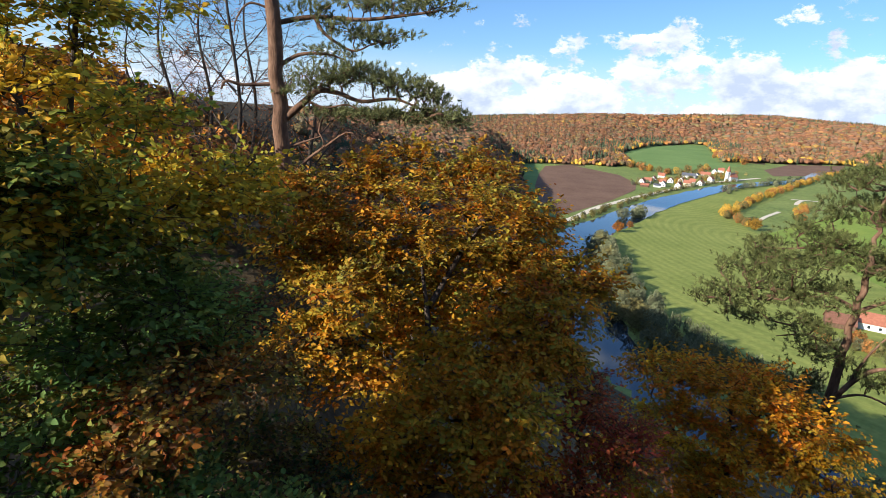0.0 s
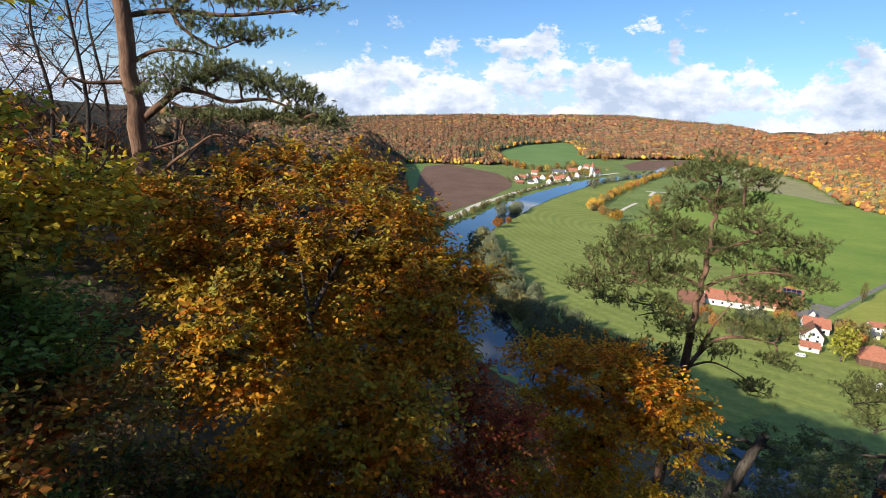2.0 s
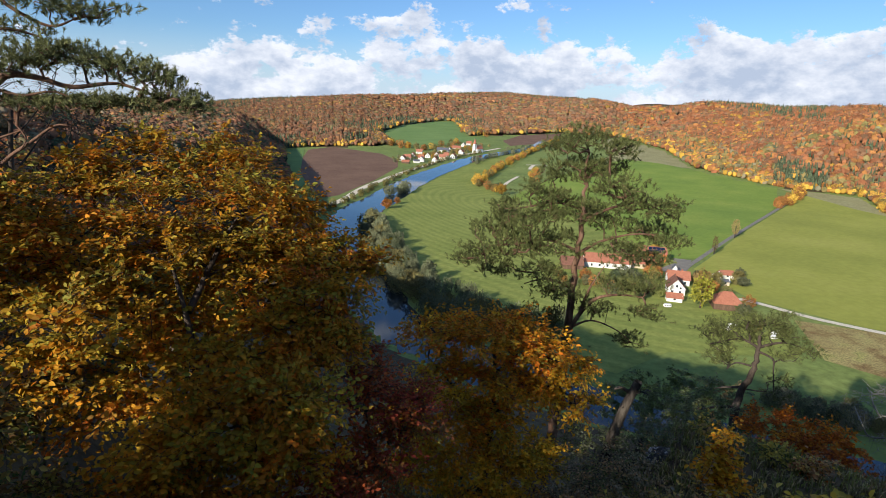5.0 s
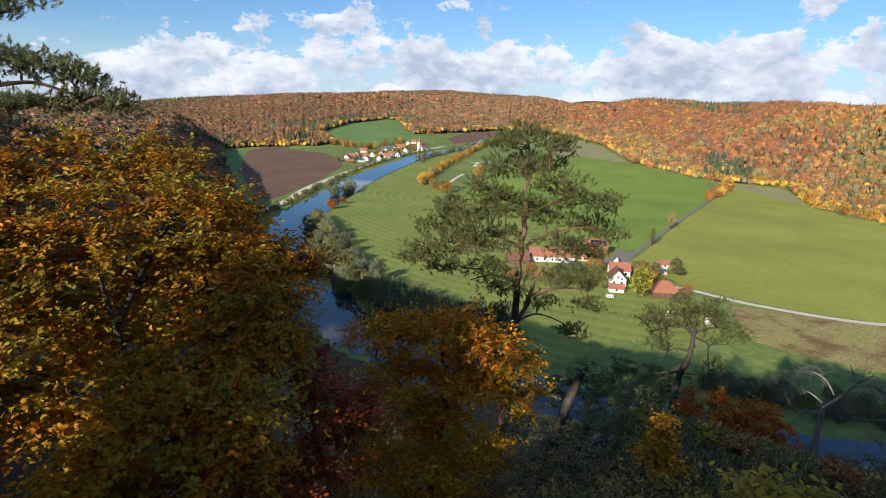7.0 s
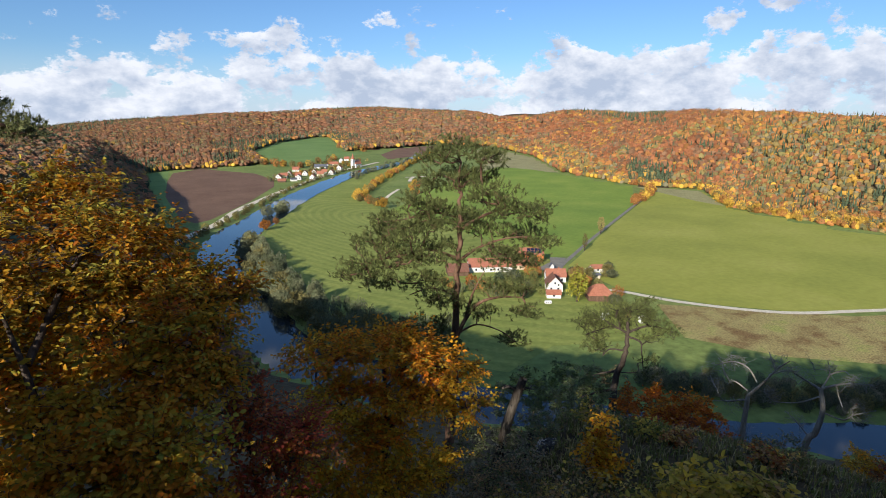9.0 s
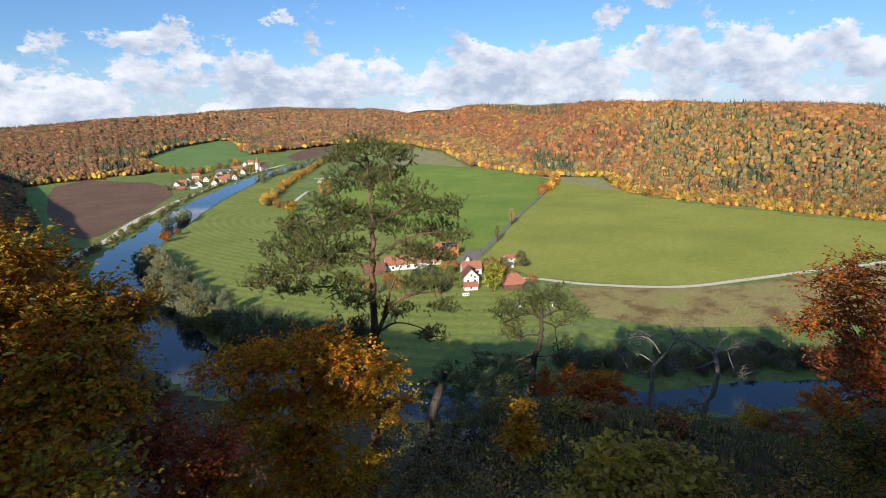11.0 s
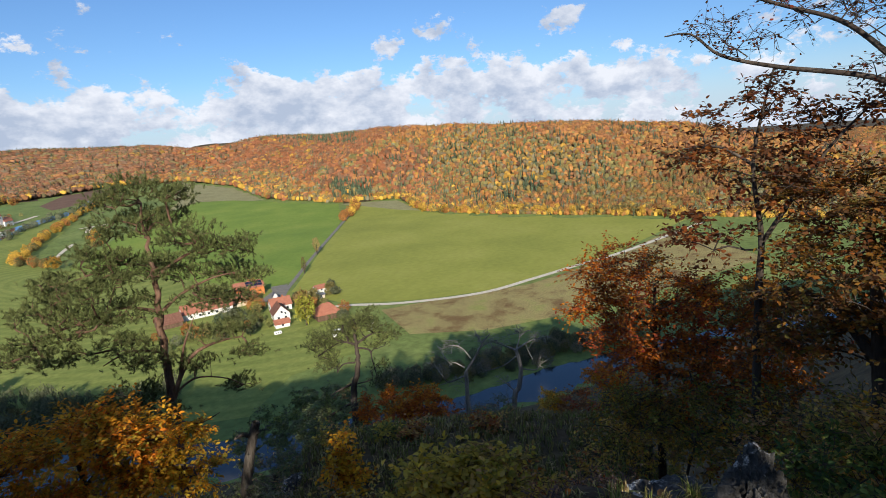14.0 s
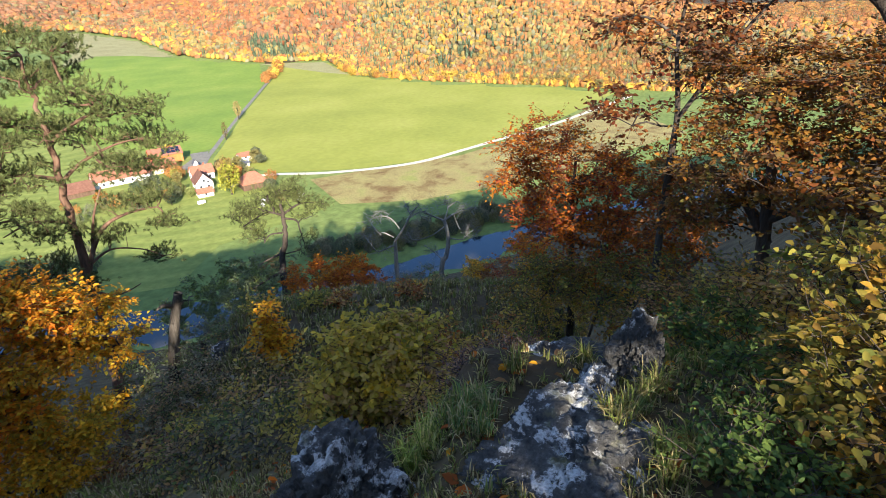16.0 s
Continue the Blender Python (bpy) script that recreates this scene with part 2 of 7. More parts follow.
def water_build(nt, b):
    b.inputs["Base Color"].default_value = (0.012, 0.022, 0.03, 1)
    f = noise_node(nt, 0.6, 3.0, 0.5, "Object")
    bump_node(nt, b, f, 0.05, 0.05)


WATER = material("river_water", water_build, 0.06, 0.6)


def stripes_build(nt, b):
    """Mown swathes that curve along the river."""
    geo = nt.nodes.new("ShaderNodeNewGeometry")
    mp = nt.nodes.new("ShaderNodeMapping")
    mp.vector_type = "POINT"
    mp.inputs["Location"].default_value = (-245, -395, 0)
    nt.links.new(geo.outputs["Position"], mp.inputs[0])
    mp2 = nt.nodes.new("ShaderNodeMapping")
    mp2.inputs["Rotation"].default_value = (0, 0, radians(35))
    mp2.inputs["Scale"].default_value = (1.0, 0.5, 1.0)
    nt.links.new(mp.outputs[0], mp2.inputs[0])
    w = nt.nodes.new("ShaderNodeTexWave")
    w.wave_type, w.rings_direction = "RINGS", "Z"
    w.inputs["Scale"].default_value, w.inputs["Distortion"].default_value = 0.05, 1.2
    w.inputs["Detail"].default_value, w.inputs["Detail Scale"].default_value = 2.0, 0.3
    nt.links.new(mp2.outputs[0], w.inputs["Vector"])
    a = noise_node(nt, 0.03, 6.0, 0.6, "Position")
    f = noise_node(nt, 0.4, 5.0, 0.6, "Position")
    col = ramp_node(nt, a, [(0.3, (0.20, 0.24, 0.055)), (0.7, (0.27, 0.30, 0.075))])
    st = ramp_node(nt, w.outputs["Fac"], [(0.2, (0.90, 0.92, 0.90)), (0.8, (1.07, 1.05, 1.04))])
    col = mix_node(nt, 1.0, col, st, "MULTIPLY")
    var = ramp_node(nt, f, [(0.3, (0.8, 0.8, 0.8)), (0.7, (1.18, 1.18, 1.18))])
    nt.links.new(mix_node(nt, 1.0, col, var, "MULTIPLY"), b.inputs["Base Color"])


MOWN = material("mown_meadow", stripes_build, 0.95, 0.15)

# ---- the lie of the land ----
# foot of the hill on which the camera stands: along the river's near bank, then the valley's left side
HOME_FOOT = [(473, -369), (353, -212), (257, -71), (206, 0), (155, 36), (130, 63), (95, 98), (70, 134), (56, 167), (53, 201), (62, 253), (70, 318), (60, 380), (82, 483), (95, 560), (111, 719), (132, 868), (153, 1106), (128, 1566)]
HOME = HOME_FOOT + [(-4500, 2500), (-4500, -4500), (420, -4500)]
# foot of the wooded hills across the valley
FAR_FOOT = [(132, 868), (167, 899), (210, 906), (275, 906), (324, 934), (366, 1160), (517, 1415), (718, 1633), (760, 1618), (556, 1106), (715, 1147), (862, 1189), (905, 1125), (1000, 1125)]
FAR = FAR_FOOT + [(1700, 1300), (4500, 3000), (4500, 4500), (-2600, 4500), (-500, 1900), (20, 1250)]
NEAR_FOOT = [(1620, 2000), (1150, 1440), (975, 1215), (905, 1110), (935, 1060), (825, 806), (651, 570), (618, 425), (652, 354), (557, 268), (525, 166), (516, 87), (500, -2), (473, -168), (445, -364), (520, -700), (600, -1500)]
NEAR = NEAR_FOOT + [(4500, -1500), (4500, 4300), (2600, 3200)]


def inside(poly, x, y):
    res = np.zeros(x.shape, bool)
    for (x0, y0), (x1, y1) in zip(poly, poly[1:] + poly[:1]):
        c = (y0 > y) != (y1 > y)
        xs = x0 + (y - y0) * (x1 - x0) / (y1 - y0 if y1 != y0 else 1e-9)
        res ^= c & (x < xs)
    return res


def gap(line, x, y):
    best = np.full(x.shape, 1e9)
    for (x0, y0), (x1, y1) in zip(line, line[1:]):
        dx, dy = x1 - x0, y1 - y0
        k = np.clip(((x - x0) * dx + (y - y0) * dy) / (dx * dx + dy * dy), 0, 1)
        best = np.minimum(best, np.hypot(x - x0 - k * dx, y - y0 - k * dy))
    return best


def smooth(k):
    k = np.clip(k, 0, 1)
    return k * k * (3 - 2 * k)


def waves(x, y):
    return (np.sin(x / 61 + 1.3) * np.cos(y / 47) + 0.5 * np.sin((x + y) / 23 + 0.7) + 0.3 * np.sin((x - 1.7 * y) / 11)) / 1.8


FAR_AZ, FAR_CREST = [-40, 0, 5, 10, 15, 20, 25, 30, 35, 38, 41, 45, 52], [10, 20, 28, 41, 56, 63, 76, 86, 74, 74, 80, 90, 20]
NEAR_AZ, NEAR_CREST = [38, 41, 45, 50, 55, 60, 65, 70, 75, 80, 85, 90, 96, 102, 110, 120], [95, 118, 128, 110, 104, 105, 82, 82, 78, 76, 69, 66, 51, 40, 30, 25]


def land(x, y):
    """Height of the ground, and the distances into the home hill and into the far hills."""
    x, y = np.asarray(x, float), np.asarray(y, float)
    r, az = np.hypot(x, y), np.degrees(np.arctan2(x, y))
    dh = np.where(inside(HOME, x, y), gap(HOME_FOOT, x, y), 0)
    d1 = np.where(inside(FAR, x, y), gap(FAR_FOOT, x, y), 0)
    d2 = np.where(inside(NEAR, x, y), gap(NEAR_FOOT, x, y), 0)
    df = np.maximum(d1, d2)
    u = dh / 139.0
    home = EYE * np.interp(u, [0, 0.3, 0.6, 0.85, 1.0, 1.6], [0, 0.25, 0.56, 0.90, 1.0, 1.01])
    bluff = EYE * np.interp(u, [0, 0.08, 0.3, 0.5, 0.8, 1.0, 1.6], [0, 0.1, 0.48, 0.74, 0.95, 1.0, 1.01])
    home = home + (bluff - home) * smooth((y - 190) / 120)
    home *= 1 - 0.24 * smooth((r - 150) / 350)
    # the rocky spur of the lookout: a ledge, then a steep fall towards the river
    fall = np.interp(r, [0, 1.3, 2.5, 5, 10, 15, 20, 40, 80, 140], [0, 0.05, 0.9, 2.9, 6.8, 10.2, 14.5, 31, 57, 79])
    shelf = np.interp(r, [0, 1.3, 2, 3.1, 4.5, 6, 10], [0, 0.08, 0.3, 0.48, 2.4, 3.7, 6.8])
    fall = np.where(r < 10, fall + (shelf - fall) * smooth((az - 72) / 10) * smooth((120 - az) / 10), fall)
    steep = np.interp(az, [-180, -60, -30, -18, -8, 5, 20, 90, 100, 112, 130, 180], [0, 0.05, 0.12, 0.17, 0.45, 0.9, 1, 1, 0.75, 0.4, 0.15, 0])
    hump = 2.8 * np.exp(-((r - 11.0) / 4.2) ** 2) * smooth((az - 40) / 12) * smooth((96 - az) / 12)
    dip = 1.9 * smooth((r - 1.0) / 2.4) * (1 - smooth((r - 7) / 6)) * smooth((az + 75) / 20) * smooth((2 - az) / 12)
    spur = np.minimum(home, EYE - 1.6 - dip - fall * steep + hump)
    spur = np.minimum(spur, EYE - 1.6 - fall * steep + hump)
    home = spur + (home - spur) * smooth((r - 25) / 85)
    swell = 1 + 0.04 * waves(x / 3, y / 3)
    run = (170 + 0.22 * np.clip(r - 450, 0, 1500)) * (1 + 0.22 * np.sin(np.radians(az) * 13 + 0.8) * np.clip((r - 500) / 300, 0, 1))
    far = np.maximum(*(np.interp(az, a, c) * swell * smooth(d / run * 0.94 + 0.03 * (d > 0)) - 0.13 * np.clip(d - run, 0, 500) for d, a, c in ((d1, FAR_AZ, FAR_CREST), (d2, NEAR_AZ, NEAR_CREST))))
    rise = 0.03 * np.clip(r - 600, 0, 1900) - 0.10 * np.clip(r - 2500, 0, 2000)
    # behind the near hill the land falls away
    rise = rise - smooth(d2 / 160) * np.clip(rise - 0.03 * np.clip(np.minimum(r, 1000) - 600, 0, None), 0, None) - 0.08 * np.clip(d2 - 330, 0, 700)
    h = np.maximum(home, rise + np.maximum(far, 0))
    rough = np.clip((h - rise) / 25, 0, 1) * np.clip((r - 4) / 20, 0, 1)
    return h + rough * 1.2 * waves(x * 2, y * 2), dh, df


def ground_z(x, y):
    return float(land(np.array([x]), np.array([y]))[0][0])


BASE = [0.0, 0.0]
# bearings and angles were taken on a board that leaned by 2.5 degrees
LEVEL = Matrix.Rotation(radians(-2.5), 3, "Y")


def stand(t):
    """Directions below are taken from where the camera stands at t seconds."""
    BASE[:] = drift(t)


def spot(az, r):
    a = radians(az)
    x, y = BASE[0] + r * math.sin(a), BASE[1] + r * math.cos(a)
    return Vector((x, y, ground_z(x, y)))


def aim(az, el, r):
    """The point r metres out (on the level) in the direction az, el from the lookout."""
    d = LEVEL @ compass(az, el)
    return Vector((BASE[0], BASE[1], EYE)) + d * (r / math.hypot(d.x, d.y))


def sight(az, el, r):
    """As aim(), with true bearings and heights."""
    d = compass(az, el)
    return Vector((BASE[0], BASE[1], EYE)) + d * (r / math.hypot(d.x, d.y))


def mesh_from(name, verts, faces, mat, tint=None, flat=True):
    """verts: n x 3, faces: m x k array, or a list of such arrays."""
    if not isinstance(faces, list):
        faces = [faces]
    faces = [np.asarray(f, np.int32) for f in faces if len(f)]
    me = bpy.data.meshes.new(name)
    loops = np.concatenate([f.ravel() for f in faces])
    sizes = np.concatenate([np.full(len(f), f.shape[1], np.int32) for f in faces])
    starts = np.concatenate([[0], np.cumsum(sizes)[:-1]]).astype(np.int32)
    me.vertices.add(len(verts))
    me.vertices.foreach_set("co", np.asarray(verts, np.float32).ravel())
    me.loops.add(len(loops))
    me.loops.foreach_set("vertex_index", loops)
    me.polygons.add(len(sizes))
    me.polygons.foreach_set("loop_start", starts)
    me.update(calc_edges=True)
    if tint is not None:
        a = me.attributes.new("tint", "FLOAT_COLOR", "POINT")
        c = np.ones((len(verts), 4), np.float32)
        c[:, :3] = tint
        a.data.foreach_set("color", c.ravel())
    if not flat:
        me.polygons.foreach_set("use_smooth", np.ones(len(sizes), bool))
    me.materials.append(mat)
    return me


def part_mesh(name, me, parent, label=""):
    ob = new(name, me)
    ob.parent = parent
    return tagged(ob, label) if label else ob


def part(name, bm, mat, parent, label=""):
    me = bpy.data.meshes.new(name)
    bm.to_mesh(me)
    bm.free()
    me.materials.append(mat)
    return part_mesh(name, me, parent, label)


def build_ground():
    az = np.radians(np.concatenate([np.arange(-46, 126, 0.6), np.arange(126, 314, 3.0)]))
    rad = 0.25 * 1.043 ** np.arange(0, 232)
    R, A = np.meshgrid(rad, az, indexing="ij")
    x, y = R * np.sin(A), R * np.cos(A)
    z, dh, df = land(x.ravel(), y.ravel())
    verts = np.column_stack([x.ravel(), y.ravel(), z])
    n, m = len(rad), len(az)
    i, j = np.meshgrid(np.arange(n - 1), np.arange(m), indexing="ij")
    j2 = (j + 1) % m
    quads = np.stack([i * m + j, (i + 1) * m + j, (i + 1) * m + j2, i * m + j2], -1).reshape(-1, 4)
    verts = np.vstack([verts, [[0, 0, ground_z(0, 0)]]])
    j = np.arange(m)
    fan = np.stack([np.full(m, len(verts) - 1), j, (j + 1) % m], -1)
    me = mesh_from("ground", verts, [quads, fan], FOREST_FLOOR, flat=False)
    me.materials.append(GRASSLAND)
    wooded = np.where(df > 0, df - 16, dh)[quads].mean(1) > 3
    idx = np.concatenate([np.where(wooded, 0, 1), np.zeros(m)]).astype(np.int32)
    me.polygons.foreach_set("material_index", idx)
    tagged(new("ground", me), "wide valley floor with grass between wooded hillsides", "ground", kind="structure")


build_ground()


def level_field(name, pts, mat, label, z, category="field"):
    """A sheet over the valley floor, z above it."""
    bm = bmesh.new()
    bm.faces.new([bm.verts.new((x, y, 0)) for x, y in pts])
    bmesh.ops.triangulate(bm, faces=bm.faces)
    for _ in range(5):
        long = [e for e in bm.edges if e.calc_length() > 45 and max(q.co.length for q in e.verts) > 560]
        if not long:
            break
        bmesh.ops.subdivide_edges(bm, edges=long, cuts=1)
        bmesh.ops.triangulate(bm, faces=bm.faces)
    for v in bm.verts:
        r = math.hypot(v.co.x, v.co.y)
        v.co.z = z + 0.03 * max(0, r - 600) + (0.12 if r > 560 else 0)
    bmesh.ops.recalc_face_normals(bm, faces=bm.faces)
    if bm.faces[:][0].normal.z < 0:
        bmesh.ops.reverse_faces(bm, faces=bm.faces)
    me = bpy.data.meshes.new(name)
    bm.to_mesh(me)
    bm.free()
    me.materials.append(mat)
    return tagged(new(name, me), label, category, kind="structure")


def spline(pts, per=8):
    """A smooth line through the points."""
    p = np.array([pts[0], *pts, pts[-1]], float)
    out = []
    for k in range(1, len(p) - 2):
        for s in np.arange(per) / per:
            a, b, c, d = p[k - 1:k + 3]
            out.append(0.5 * (2 * b + (c - a) * s + (2 * a - 5 * b + 4 * c - d) * s ** 2 + (3 * b - a - 3 * c + d) * s ** 3))
    out.append(p[-2])
    return np.array(out)


def ribbon(name, pts, width, mat, label, z, category, wobble=0.0):
    """A strip along a line; pts (x, y, [width])."""
    line = spline([(q[0], q[1], q[2] if len(q) > 2 else width) for q in pts])
    t = np.gradient(line[:, :2], axis=0)
    t /= np.linalg.norm(t, axis=1, keepdims=True)
    nrm = np.column_stack([-t[:, 1], t[:, 0]])
    rng = np.random.default_rng(5)
    wl = line[:, 2] / 2 + wobble * rng.normal(size=len(line))
    wr = line[:, 2] / 2 + wobble * rng.normal(size=len(line))
    a, b = line[:, :2] + nrm * wl[:, None], line[:, :2] - nrm * wr[:, None]
    za, zb = (z + 0.03 * np.clip(np.hypot(q[:, 0], q[:, 1]) - 600, 0, None) + 0.25 * (np.hypot(q[:, 0], q[:, 1]) > 560) for q in (a, b))
    v = np.vstack([np.column_stack([a, za]), np.column_stack([b, zb])])
    k = np.arange(len(a) - 1)
    f = np.stack([k + len(a), k + 1 + len(a), k + 1, k], -1)
    return tagged(new(name, mesh_from(name, v, f, mat)), label, category, kind="structure")


RIVER = [(720, 1040, 20), (566, 868, 22), (473, 802, 24), (385, 739, 27), (294, 646, 29), (216, 556, 31), (145, 450, 32), (122, 419, 32), (99, 372, 33), (84, 316, 31), (74, 250, 29), (64, 193, 28), (74, 155, 28), (97, 108, 26), (119, 80, 24), (136, 61, 22), (152, 47, 21), (170, 33, 21), (190, 11, 22), (240, -48, 25), (341, -190, 28), (473, -369, 28)]
ribbon("water", RIVER, 30, WATER, "dark blue calm river bending round the meadow", 0.16, "river", 0.7)
level_field("meadow", [(93, 280), (81, 232), (81, 190), (101, 150), (119, 123), (148, 130), (190, 110), (225, 160), (245, 206), (250, 242), (271, 408), (264, 457), (296, 548), (394, 647), (476, 745), (570, 850), (484, 791), (396, 729), (305, 635), (228, 545), (160, 443), (139, 409), (112, 353)], MOWN, "mown green meadow with curved swathes beside the river", 0.08)
level_field("green_field", [(271, 445), (366, 532), (493, 617), (634, 696), (650, 640), (645, 594), (618, 425), (504, 344), (353, 265), (271, 222), (249, 228), (248, 302)], MEADOW_B, "bright green field of young crop", 0.07)
level_field("pasture", [(230, 160), (245, 120), (271, 86), (343, 46), (497, -2), (519, 87), (525, 166), (557, 268), (652, 354), (604, 381), (505, 338), (353, 264), (271, 220), (245, 207)], MEADOW_C, "large pale green pasture below the wood", 0.10)
level_field("stubble_field", [(196, 106), (224, 136), (241, 118), (280, 76), (341, 44), (445, 9), (353, -42), (245, 35), (208, 75)], STUBBLE, "brown stubble field with green regrowth", 0.09)
level_field("ploughed_field", [(163, 861), (210, 902), (262, 808), (260, 727), (238, 667), (179, 575), (117, 483), (102, 472), (98, 506), (113, 647), (138, 769)], SOIL, "reddish brown freshly ploughed field", 0.09)
level_field("green_strip", [(134, 866), (164, 892), (138, 769), (113, 647), (98, 506), (93, 560), (105, 689)], MEADOW_F, "narrow green strip beside the ploughed field", 0.07)
level_field("far_meadow", [(366, 1158), (518, 1414), (714, 1629), (755, 1616), (551, 1103), (587, 1067), (437, 938), (330, 936)], MEADOW_F, "far green meadow rising between the woods", 0.08)
level_field("far_field", [(584, 1003), (716, 1142), (858, 1182), (742, 1026), (667, 957), (546, 908)], SOIL, "far reddish brown ploughed field", 0.09)
level_field("fallow_slope", [(698, 756), (631, 734), (537, 651), (634, 697), (651, 640), (646, 595), (662, 584), (740, 692), (824, 808), (924, 1049), (829, 995)], FALLOW, "dry beige fallow slope under the wood", 0.11)
level_field("weedy_strip", [(598, 379), (613, 421), (646, 353), (562, 277), (570, 312)], FALLOW, "olive weedy strip below the wood", 0.13)
ribbon("road", [(44, 346), (65, 381), (83, 415), (115, 459), (155, 529), (213, 604), (272, 668), (374, 776), (412, 802), (500, 868)], 7, GRAVEL, "pale road along the river embankment", 0.2, "road")
ribbon("path", [(206, 168), (225, 162), (236, 131), (259, 97), (291, 77), (322, 60), (366, 35), (473, -11)], 3.6, GRAVEL, "pale gravel farm track between pasture and stubble", 0.2, "track")
ribbon("lane", [(206, 183), (228, 200), (245, 211), (268, 223), (350, 265), (504, 340), (598, 380)], 2.7, ASPHALT, "narrow grey lane from the hamlet to the wood", 0.21, "lane")


# ---- woods ----
def ico(sub=1):
    bm = bmesh.new()
    bmesh.ops.create_icosphere(bm, subdivisions=sub, radius=1.0)
    v = np.array([q.co[:] for q in bm.verts])
    f = np.array([[q.index for q in k.verts] for k in bm.faces], np.int32)
    bm.free()
    return v, f


ICO = ico(1)


def broadleaf_proto(seed, n=44):
    """A crown one metre high, for far woods: a lumpy, uneven heart wrapped in small leaf clumps."""
    rng = np.random.default_rng(seed)
    hv, hf = ICO
    lobes = rng.normal(size=(5, 3)) * [1, 1, 0.8] + [0, 0, 0.35]
    lobes /= np.linalg.norm(lobes, axis=1, keepdims=True)
    reach = rng.uniform(0.2, 0.5, 5)

    def swell(d):
        return 0.74 + (np.clip(d @ lobes.T, 0, 1) ** 4 * reach).max(1)

    heart = hv * [0.37, 0.37, 0.38] * swell(hv)[:, None] * rng.uniform(0.72, 1.12, (len(hv), 1)) + [0, 0, 0.49]
    d = rng.normal(size=(n, 3))
    d[:, 2] = np.abs(d[:, 2]) * 1.1 - 0.35
    d /= np.linalg.norm(d, axis=1, keepdims=True)
    c = d * [0.44, 0.44, 0.45] * swell(d)[:, None] * rng.uniform(0.82, 1.2, (n, 1)) + [0, 0, 0.51]
    a = np.cross(d, rng.normal(size=(n, 3)))
    a /= np.linalg.norm(a, axis=1, keepdims=True)
    e = np.cross(d, a) + 0.5 * d
    s = rng.uniform(0.045, 0.085, (n, 1))
    t = np.stack([c + a * s, c - a * s * 0.7 + e * s * 0.6, c - a * s * 0.4 - e * s], 1)
    return np.vstack([heart, t.reshape(-1, 3)]), np.vstack([hf, np.arange(n * 3).reshape(-1, 3) + len(heart)])


def open_proto(seed, n=30):
    """A loose crown that lets the light through."""
    rng = np.random.default_rng(seed)
    heart = ICO[0] * [0.32, 0.32, 0.35] * rng.uniform(0.75, 1.2, (len(ICO[0]), 1)) + [0, 0, 0.48]
    d = rng.normal(size=(n, 3))
    d[:, 2] = np.abs(d[:, 2]) * 1.1 - 0.35
    d /= np.linalg.norm(d, axis=1, keepdims=True)
    c = d * [0.42, 0.42, 0.40] * rng.uniform(0.72, 1.12, (n, 1)) + [0, 0, 0.52]
    a = np.cross(d, rng.normal(size=(n, 3)))
    a /= np.linalg.norm(a, axis=1, keepdims=True)
    e = np.cross(d, a) + 0.5 * d
    s = rng.uniform(0.09, 0.17, (n, 1))
    t = np.stack([c + a * s, c - a * s * 0.7 + e * s * 0.6, c - a * s * 0.4 - e * s], 1)
    return np.vstack([heart, t.reshape(-1, 3)]), np.vstack([ICO[1], np.arange(n * 3).reshape(-1, 3) + len(heart)])


def leafy_proto(seed, n=290, size=0.057):
    """A crown of many small leaf clumps with an uneven outline and gaps, for trees that stand nearer."""
    rng = np.random.default_rng(seed)
    d = rng.normal(size=(n, 3))
    d /= np.linalg.norm(d, axis=1, keepdims=True)
    wob = 1 + 0.25 * np.sin(d[:, 0] * 5 + seed) * np.cos(d[:, 1] * 4 + d[:, 2] * 3 + seed)
    c = d * [0.46, 0.46, 0.44] * (rng.uniform(0.3, 1, (n, 1)) ** 0.4) * wob[:, None] + [0, 0, 0.54]
    q = c[:, None, :] + rng.normal(size=(n, 3, 3)) * size
    return q.reshape(-1, 3), np.arange(n * 3).reshape(-1, 3)


def conifer_proto(seed, tiers=7):
    rng = np.random.default_rng(seed)
    V, F, n = [], [], 0
    for k in range(tiers):
        z0 = 0.12 + 0.84 * k / tiers
        rad = 0.23 * (1 - k / tiers) + 0.02
        m = 9
        ang = np.arange(m) / m * 6.28 + rng.uniform(0, 6)
        rr = rad * rng.uniform(0.65, 1.25, m)
        ring = np.column_stack([rr * np.cos(ang), rr * np.sin(ang), z0 - 0.05 * rng.uniform(0, 1.2, m)])
        V.append(np.vstack([ring, [[0, 0, z0 + 0.22]]]))
        F.append(np.stack([np.arange(m), (np.arange(m) + 1) % m, np.full(m, m)], -1) + n)
        n += m + 1
    return np.vstack(V), np.vstack(F)


BROAD = [broadleaf_proto(k) for k in range(8)]
ROUGH = [broadleaf_proto(40 + k, 9) for k in range(8)]
OPEN = [open_proto(60 + k) for k in range(8)]
SLIM = [conifer_proto(k) for k in range(4)]
LEAFY = [leafy_proto(k) for k in range(8)]
FINE = [leafy_proto(20 + k, 800, 0.034) for k in range(5)]


